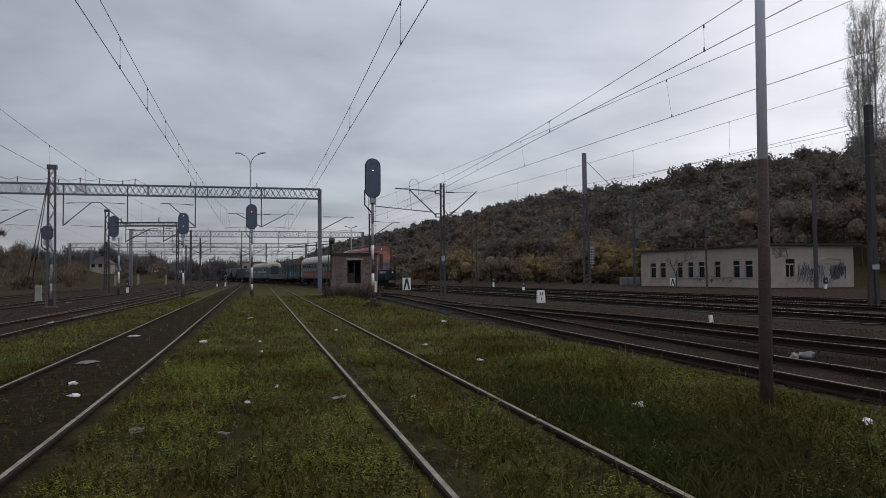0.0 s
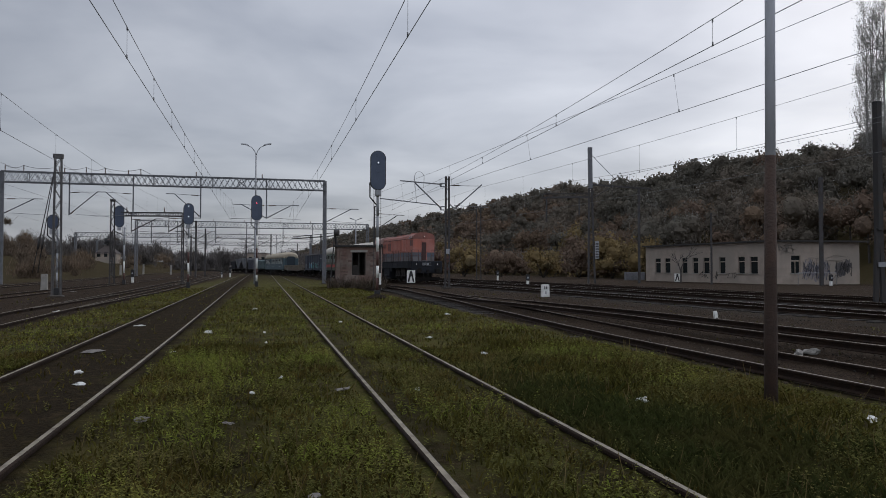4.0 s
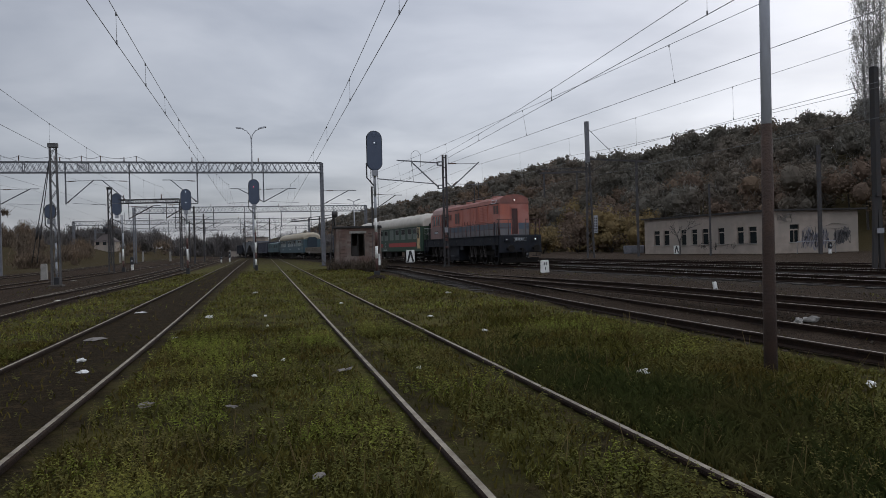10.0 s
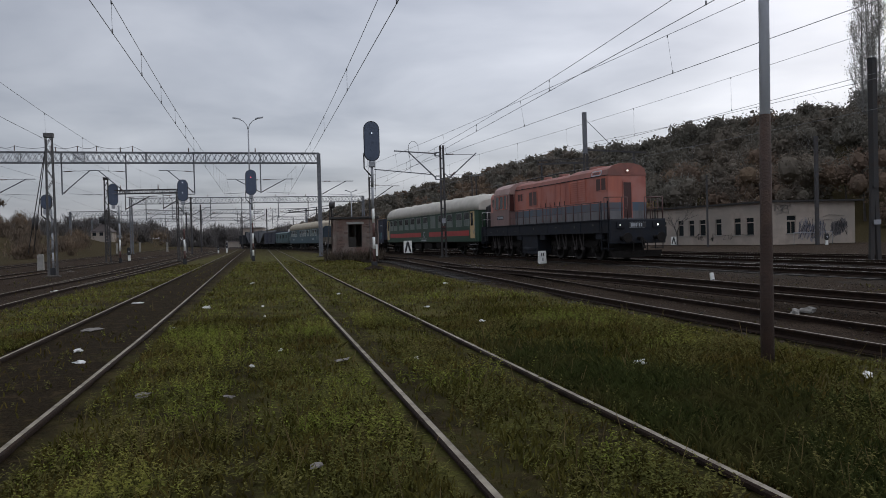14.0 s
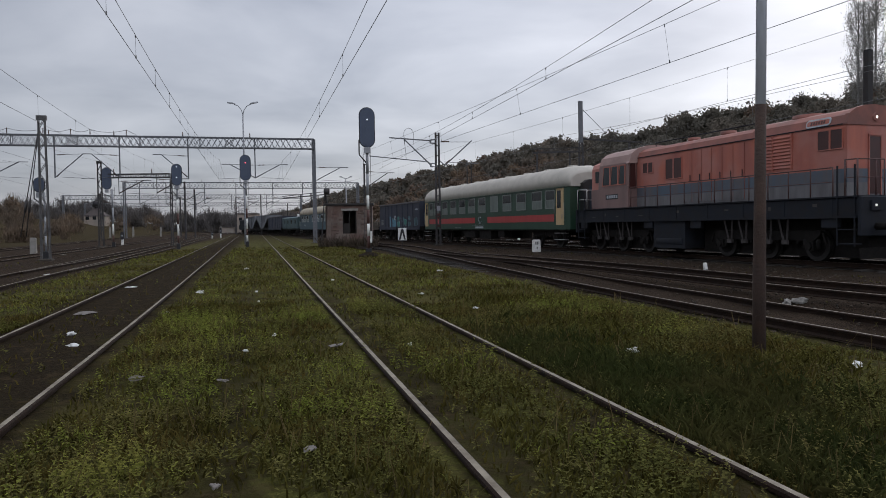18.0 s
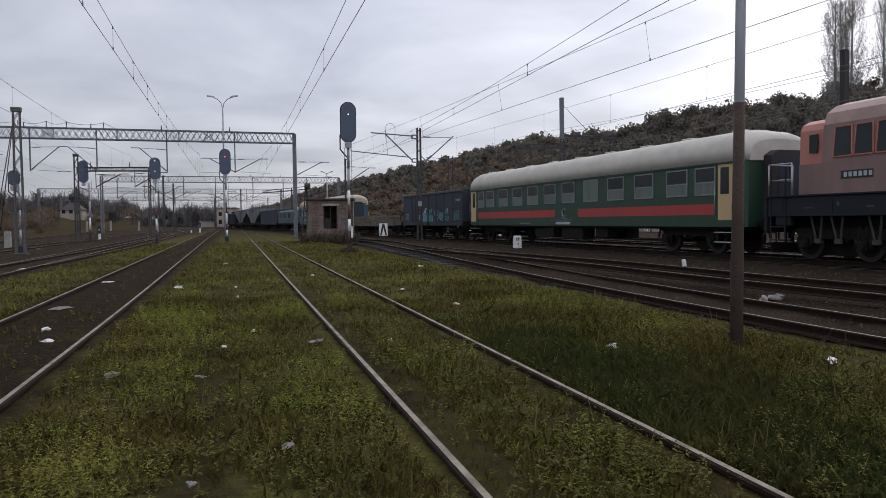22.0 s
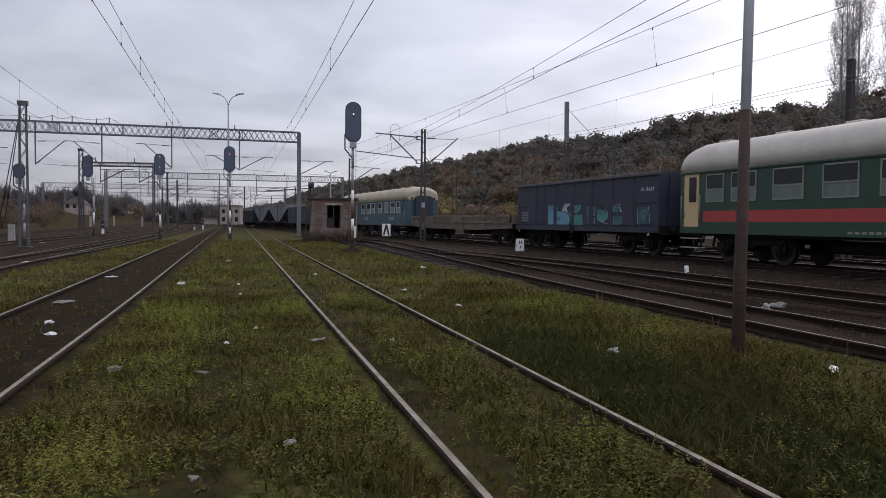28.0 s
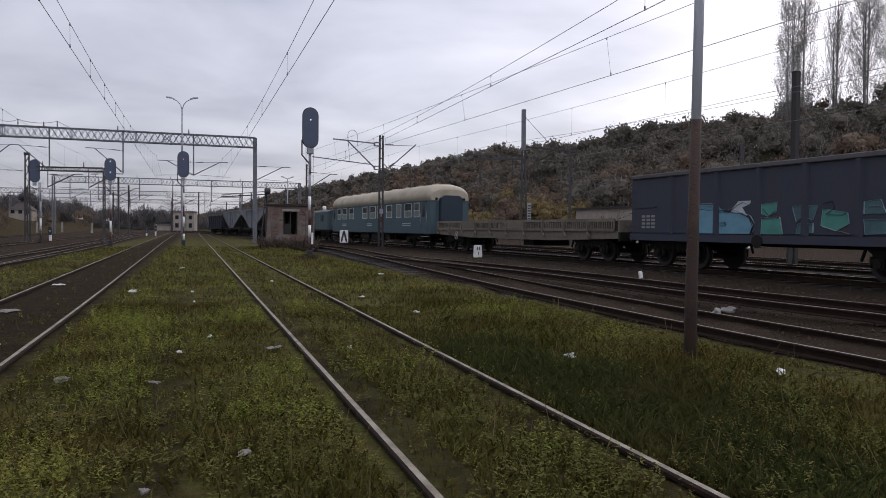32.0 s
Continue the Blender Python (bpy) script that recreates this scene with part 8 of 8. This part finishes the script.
for x, y, h, r in ((-88, 140, 9.5, 2.0), (-101, 150, 8.0, 1.8), (-76, 150, 5.5, 2.5), (-93, 210, 5.0, 4.0), (-86, 215, 6.0, 4.0), (-118, 200, 7.0, 3.5)):
    b = crown(x, y, ground_z(x, y), r, h, 6)
    pts.append(skin(b, 160)[0])
    blobs += [(c, r_ * 0.5) for c, r_ in b]
clumps("scrub", blobs, SCRUB, "red brown scrub and small trees beside yard", "bushes")
p = np.concatenate(pts)
twigs("scrub_twigs", p - np.array([0, 0, 0.4]), GEN.uniform(0.4, 1.0, size=len(p)), 0.05, SCRUB, "bare twigs of the scrub beside yard", "twigs")
pts, blobs = [], []
for k in range(260):
    y = GEN.uniform(270, 420)
    x = y * GEN.uniform(-0.62, -0.16)
    b = crown(x, y, ground_z(x, y) - 1, GEN.uniform(3, 5.0), GEN.uniform(5, 11), 4)
    blobs += [(c, r_ * 0.6) for c, r_ in b]
    pts.append(skin(b, 90)[0])
clumps("far_trees", blobs, WOOD_G, "distant belt of autumn trees, colour paled for haze", "trees")
p = np.concatenate(pts)
twigs("far_twigs", p - np.array([0, 0, 0.8]), GEN.uniform(1.0, 2.6, size=len(p)), 0.11, WOOD_G, "bare crowns of the distant trees", "twigs")
# dead growth against the hut's foot
p = np.stack([GEN.uniform(-8.6, -4.4, 900), GEN.uniform(51.4, 52.35, 900), GEN.uniform(0, 0.12, 900)], 1)
twigs("dead_growth", p, GEN.uniform(0.25, 0.8, size=900), 0.03, mat("dead_brown_stems", (0.085, 0.062, 0.042), 0.9, 0, (0.05, 0.038, 0.026), 3, 0.7, random_shift=0.4), "dead brown growth along foot of hut", "weeds", 0.5)


# thick bright tussocks: plan place and reach
TUSSOCKS = ((-3.75, 11.0, 0.75), (-2.8, 8.8, 0.6), (-2.65, 7.2, 0.5), (-2.3, 6.0, 0.45), (-3.2, 9.9, 0.6), (-2.05, 13.6, 0.7), (-2.1, 11.3, 0.55), (-1.7, 12.4, 0.6), (1.8, 12.4, 0.6), (2.3, 11.2, 0.45), (0.45, 7.6, 0.4), (-0.9, 13.4, 0.5), (-4.6, 14.5, 0.8), (-3.3, 17.5, 0.9), (-8.6, 16.0, 1.0), (-9.8, 19.0, 1.0), (-7.4, 13.0, 0.8), (3.0, 9.2, 0.35))


def weeds():
    """Grass, low leaves and dry stalks, thinning out with distance; the worn rails and paths stay open."""
    def scatter(n, rmin, rmax, power):
        r = rmin + (rmax - rmin) * GEN.uniform(size=n) ** power
        a = GEN.uniform(-0.72, 0.66, size=n)
        x, y = r * np.sin(a), r * np.cos(a)
        return x, y, x - SLOPE * y, r

    def fbm(x, y, k, s):
        return np.array([noise.noise((a * k, b * k, s)) + 0.5 * noise.noise((a * k * 3.1, b * k * 3.1, s + 4)) for a, b in zip(x, y)])

    def lush(x, y, u):
        v = np.zeros(len(x))
        for a, b, q in TUSSOCKS:
            v = np.maximum(v, np.exp(-((x - a) ** 2 + (y - b) ** 2) / (q * q)))
        v *= np.clip(0.95 + 1.0 * fbm(x, y, 1.6, 9.0), 0.1, 1.0)
        patch = np.where((u > -1.5) & (u < 1.1), 0.85, np.where((u > -6) & (u < 2.4), 0.45, 0.0)) * np.clip(fbm(x, y, 0.75, 31.0) * 1.7 - 0.1, 0, 1)
        v = np.maximum(v, patch)
        far = np.where((u < 6.6) & (u > -6.2), 1.0, 0.0) * np.clip(fbm(x, y, 0.38, 1.0) * 1.2, 0, 0.8) * np.clip((np.hypot(x, y) - 11) / 5, 0, 1)
        return np.maximum(v, far)

    def cover(x, y, u):
        """How much of the ground the plants hide."""
        v = fbm(x, y, 0.55, 7.0)
        keep = ((u > -1.6) & (u < 6.9)) | ((u > -6.1) & (u < -3.6))
        d = np.where(keep, 0.95 + 1.15 * v, 0.008 + 0.03 * (v > 0.35))
        d = np.where((u > 11.9) & (u < 14.0), 0.02 + 0.2 * v, d)
        d = np.where((u >= 6.9) & (u < 7.7), 0.22 + 0.6 * v, d)
        d = np.where((u > -3.1) & (u < -2.1), 0.04 + 0.14 * (v > 0.35), d)
        for ur in (1.215, 2.685, -1.865, -3.335):
            d = np.where(np.abs(u - ur) < 0.13, 0.0, d)
        d = np.where((u > 1.3) & (u < 1.62), d * 0.2, d)
        d = np.where((u > 2.35) & (u < 2.6), d * 0.5, d)
        walkway = np.abs(u + 0.28 - 0.015 * y + 0.10 * np.sin(y * 0.9)) < 0.20 + 0.08 * np.sin(y * 2.3)
        worn = (np.abs(u - 0.8) < 0.45) & (y > 6.2) & (y < 9.5)
        return np.where(walkway & (y < 17), d * 0.32, np.where(worn, d * 0.6, d))

    def blades(name, x, y, h, wd, lean, material, label):
        n = len(x)
        z = np.array([ground_z(a, b) for a, b in zip(x, y)])
        a = GEN.uniform(0, 6.28, size=n)
        ln = GEN.normal(size=(n, 2)) * lean * h[:, None]
        v = np.empty((n, 5, 3))
        ca, sa = np.cos(a) * wd, np.sin(a) * wd
        v[:, 0] = np.stack([x - ca, y - sa, z - 0.01], 1)
        v[:, 1] = np.stack([x + ca, y + sa, z - 0.01], 1)
        v[:, 2] = np.stack([x + ca * 0.8 + ln[:, 0] * 0.4, y + sa * 0.8 + ln[:, 1] * 0.4, z + h * 0.65], 1)
        v[:, 3] = np.stack([x + ln[:, 0], y + ln[:, 1], z + h * 0.95], 1)
        v[:, 4] = np.stack([x - ca * 0.8 + ln[:, 0] * 0.4, y - sa * 0.8 + ln[:, 1] * 0.4, z + h * 0.65], 1)
        me = bpy.data.meshes.new(name)
        me.from_pydata(v.reshape(-1, 3).tolist(), [], np.arange(n * 5).reshape(-1, 5).tolist())
        me.materials.append(material)
        tagged(new(name, me), label, "grass", kind="stuff")

    # drab short grass everywhere between the sidings
    x, y, u, r = (np.concatenate(q) for q in zip(scatter(95000, 2.8, 14, 0.9), scatter(85000, 12, 55, 1.2)))
    d = cover(x, y, u)
    l = lush(x, y, u)
    dark = (u > 2.85) & (u < 4.15 + 0.5 * np.sin(y * 1.3) + GEN.normal(size=len(x)) * 0.3) & (y < 9.0 + GEN.normal(size=len(x)) * 0.6) & (GEN.uniform(size=len(x)) < 0.9)
    t = GEN.uniform(size=len(x))
    ok = (t < d * 0.8) & (GEN.uniform(size=len(x)) > l) & ~dark
    h = GEN.uniform(0.02, 0.085, size=len(x)) * np.where(u > 6.0, 0.7, np.where(u > 4.2, 1.5, 1.0))
    wd = 0.0045 + r * 0.00055
    blades("grass", x[ok], y[ok], h[ok], wd[ok], 0.55, GRASS_M, "short drab green grass between the sidings")
    # bright tussocks
    ok = (t < d * 0.7) & (GEN.uniform(size=len(x)) < l * 0.7) & ~dark
    blades("lush_grass", x[ok], y[ok], h[ok] * 0.8 + 0.01, wd[ok] * 0.62, 0.7, LUSH_M, "tussocks of bright yellow-green grass")
    # dark soft grass beside the near siding
    x, y, u, r = scatter(72000, 3.0, 11, 0.8)
    edge = 4.2 + 0.5 * np.sin(y * 1.3) + 0.25 * np.sin(y * 3.7) + GEN.normal(size=len(x)) * 0.35
    ok = (u > 2.82) & (u < edge) & (GEN.uniform(size=len(x)) < np.clip((10.0 - y) / 2.0, 0.08, 1.0))
    blades("dark_grass", x[ok], y[ok], GEN.uniform(0.06, 0.16, size=ok.sum()), 0.004 + r[ok] * 0.0004, 0.7, TUFT_M, "soft dark green grass beside the rail")
    def plants(name, x, y, h, leaf, material, label):
        """Upright leafy plants: pairs of pointed leaves crosswise up a stem, smaller towards the top."""
        n = len(x)
        z = np.array([ground_z(p_, q_) for p_, q_ in zip(x, y)])
        lx, ly = GEN.normal(size=n) * 0.18 * h, GEN.normal(size=n) * 0.18 * h
        turn = GEN.uniform(0, 6.28, size=n)
        out = []
        for tier in range(5):
            t = (tier + 1) / 5
            for side in (0, 1):
                a = turn + tier * 1.57 + side * 3.14 + GEN.normal(size=n) * 0.3
                l = leaf * (1.15 - 0.6 * t) * GEN.uniform(0.7, 1.25, size=n)
                tilt = GEN.uniform(-0.45, 0.5, size=n) + 0.35 * (t - 0.5)
                bx, by, bz = x + lx * t, y + ly * t, z + h * (0.1 + 0.9 * t)
                dx, dy, dz = np.cos(a) * np.cos(tilt), np.sin(a) * np.cos(tilt), np.sin(tilt)
                wx, wy = -np.sin(a) * 0.27, np.cos(a) * 0.27
                base = np.stack([bx, by, bz], 1)
                d = np.stack([dx, dy, dz], 1) * l[:, None]
                w = np.stack([wx, wy, np.full(n, 0.10)], 1) * l[:, None]
                w2 = np.stack([-wx, -wy, np.full(n, 0.10)], 1) * l[:, None]
                out.append(np.stack([base, base + d * 0.45 + w, base + d, base + d * 0.45 + w2], 1))
        v = np.stack(out, 1).reshape(-1, 3)
        me = bpy.data.meshes.new(name)
        me.from_pydata(v.tolist(), [], np.arange(len(v)).reshape(-1, 4).tolist())
        me.materials.append(material)
        tagged(new(name, me), label, "weeds", kind="stuff")

    # low leafy weeds in drifts and clumps
    x, y, u, r = (np.concatenate(q) for q in zip(scatter(38000, 2.7, 13, 0.85), scatter(40000, 11, 45, 0.95)))
    dark = (u > 2.85) & (u < 4.15) & (y < 9.5)
    drift = np.clip(np.maximum(0.55 + 1.1 * fbm(x, y, 1.15, 21.0), lush(x, y, u)), 0.12, 1.0)
    ok = GEN.uniform(size=len(x)) < cover(x, y, u) * np.where(dark, 0.16, 1.0) * drift * np.where(u > 1.2, 1.0, 0.85)
    x, y, r, u, drift = x[ok], y[ok], r[ok], u[ok], drift[ok]
    h = GEN.uniform(0.03, 0.12, size=len(x)) * (0.6 + 0.75 * drift) * np.where(u > 6.0, 0.6, np.where((u > 1.2) & (u < 2.7) | (u > 4.2), 1.35, 1.0))
    leaf = GEN.uniform(0.016, 0.040, size=len(x)) * (0.7 + 0.45 * drift) + r * 0.0012
    pick = GEN.uniform(size=len(x)) < lush(x, y, u) * 0.8
    plants("weeds", x[~pick], y[~pick], h[~pick], leaf[~pick], WEED_M, "low leafy weeds growing among the grass")
    plants("bright_weeds", x[pick], y[pick], h[pick] * 1.25 + 0.02, leaf[pick], LUSH_M, "bright green leafy weeds in the tussocks")
    # dry stalks
    x, y, u, r = scatter(5200, 2.8, 40, 1.2)
    ok = (GEN.uniform(size=len(x)) < cover(x, y, u) * 0.5) | ((u > 4.2) & (u < 6.3) & (GEN.uniform(size=len(x)) < 0.6))
    x, y, r = x[ok], y[ok], r[ok]
    v, f = [], []
    for k, (p_, q_) in enumerate(zip(x, y)):
        z0 = ground_z(p_, q_)
        h0 = GEN.uniform(0.08, 0.26)
        w0 = 0.002 + r[k] * 0.0003
        lx, ly = GEN.uniform(-0.12, 0.12, size=2)
        i = len(v)
        v += [(p_ - w0, q_, z0 - 0.01), (p_ + w0, q_, z0 - 0.01), (p_ + lx + w0 * 0.5, q_ + ly, z0 + h0), (p_ + lx - w0 * 0.5, q_ + ly, z0 + h0)]
        f.append((i, i + 1, i + 2, i + 3))
    me = bpy.data.meshes.new("dry_stalks")
    me.from_pydata(v, [], f)
    me.materials.append(DRY_M)
    tagged(new("dry_stalks", me), "thin dry brown stalks standing in the grass", "weeds", kind="stuff")


weeds()


def pebbles():
    """Loose ballast stones in and beside the near gravel tracks."""
    vv, ff = [], []
    n = 0
    while n < 9000:
        y = 5 + 40 * GEN.uniform() ** 1.6
        x = LINE_D(y) + GEN.uniform(-1.6, 6.5) if GEN.uniform() < 0.72 else LINE_C(y) + GEN.uniform(-3.5, 3.0)
        if x / y > 0.75 or x / y < -0.8:
            n += 1
            continue
        s = GEN.uniform(0.012, 0.034)
        z = ground_z(x, y) + s * 0.3
        i = len(vv)
        q = GEN.uniform(0.7, 1.2, size=6) * s
        vv += [(x + q[0], y, z), (x - q[1], y, z), (x, y + q[2], z), (x, y - q[3], z), (x, y, z + q[4]), (x, y, z - q[5])]
        for a, b, c in ((0, 2, 4), (2, 1, 4), (1, 3, 4), (3, 0, 4), (2, 0, 5), (1, 2, 5), (3, 1, 5), (0, 3, 5)):
            ff.append((i + a, i + b, i + c))
        n += 1
    me = bpy.data.meshes.new("ballast_stones")
    me.from_pydata(vv, [], ff)
    me.materials.append(mat("loose_ballast_stone", (0.052, 0.039, 0.027), 0.95, 0, (0.022, 0.0165, 0.011), 8, 0.7, random_shift=0.6))
    tagged(new("ballast_stones", me), "loose dirty ballast stones between the tracks", "stones", kind="stuff")


pebbles()


motions()
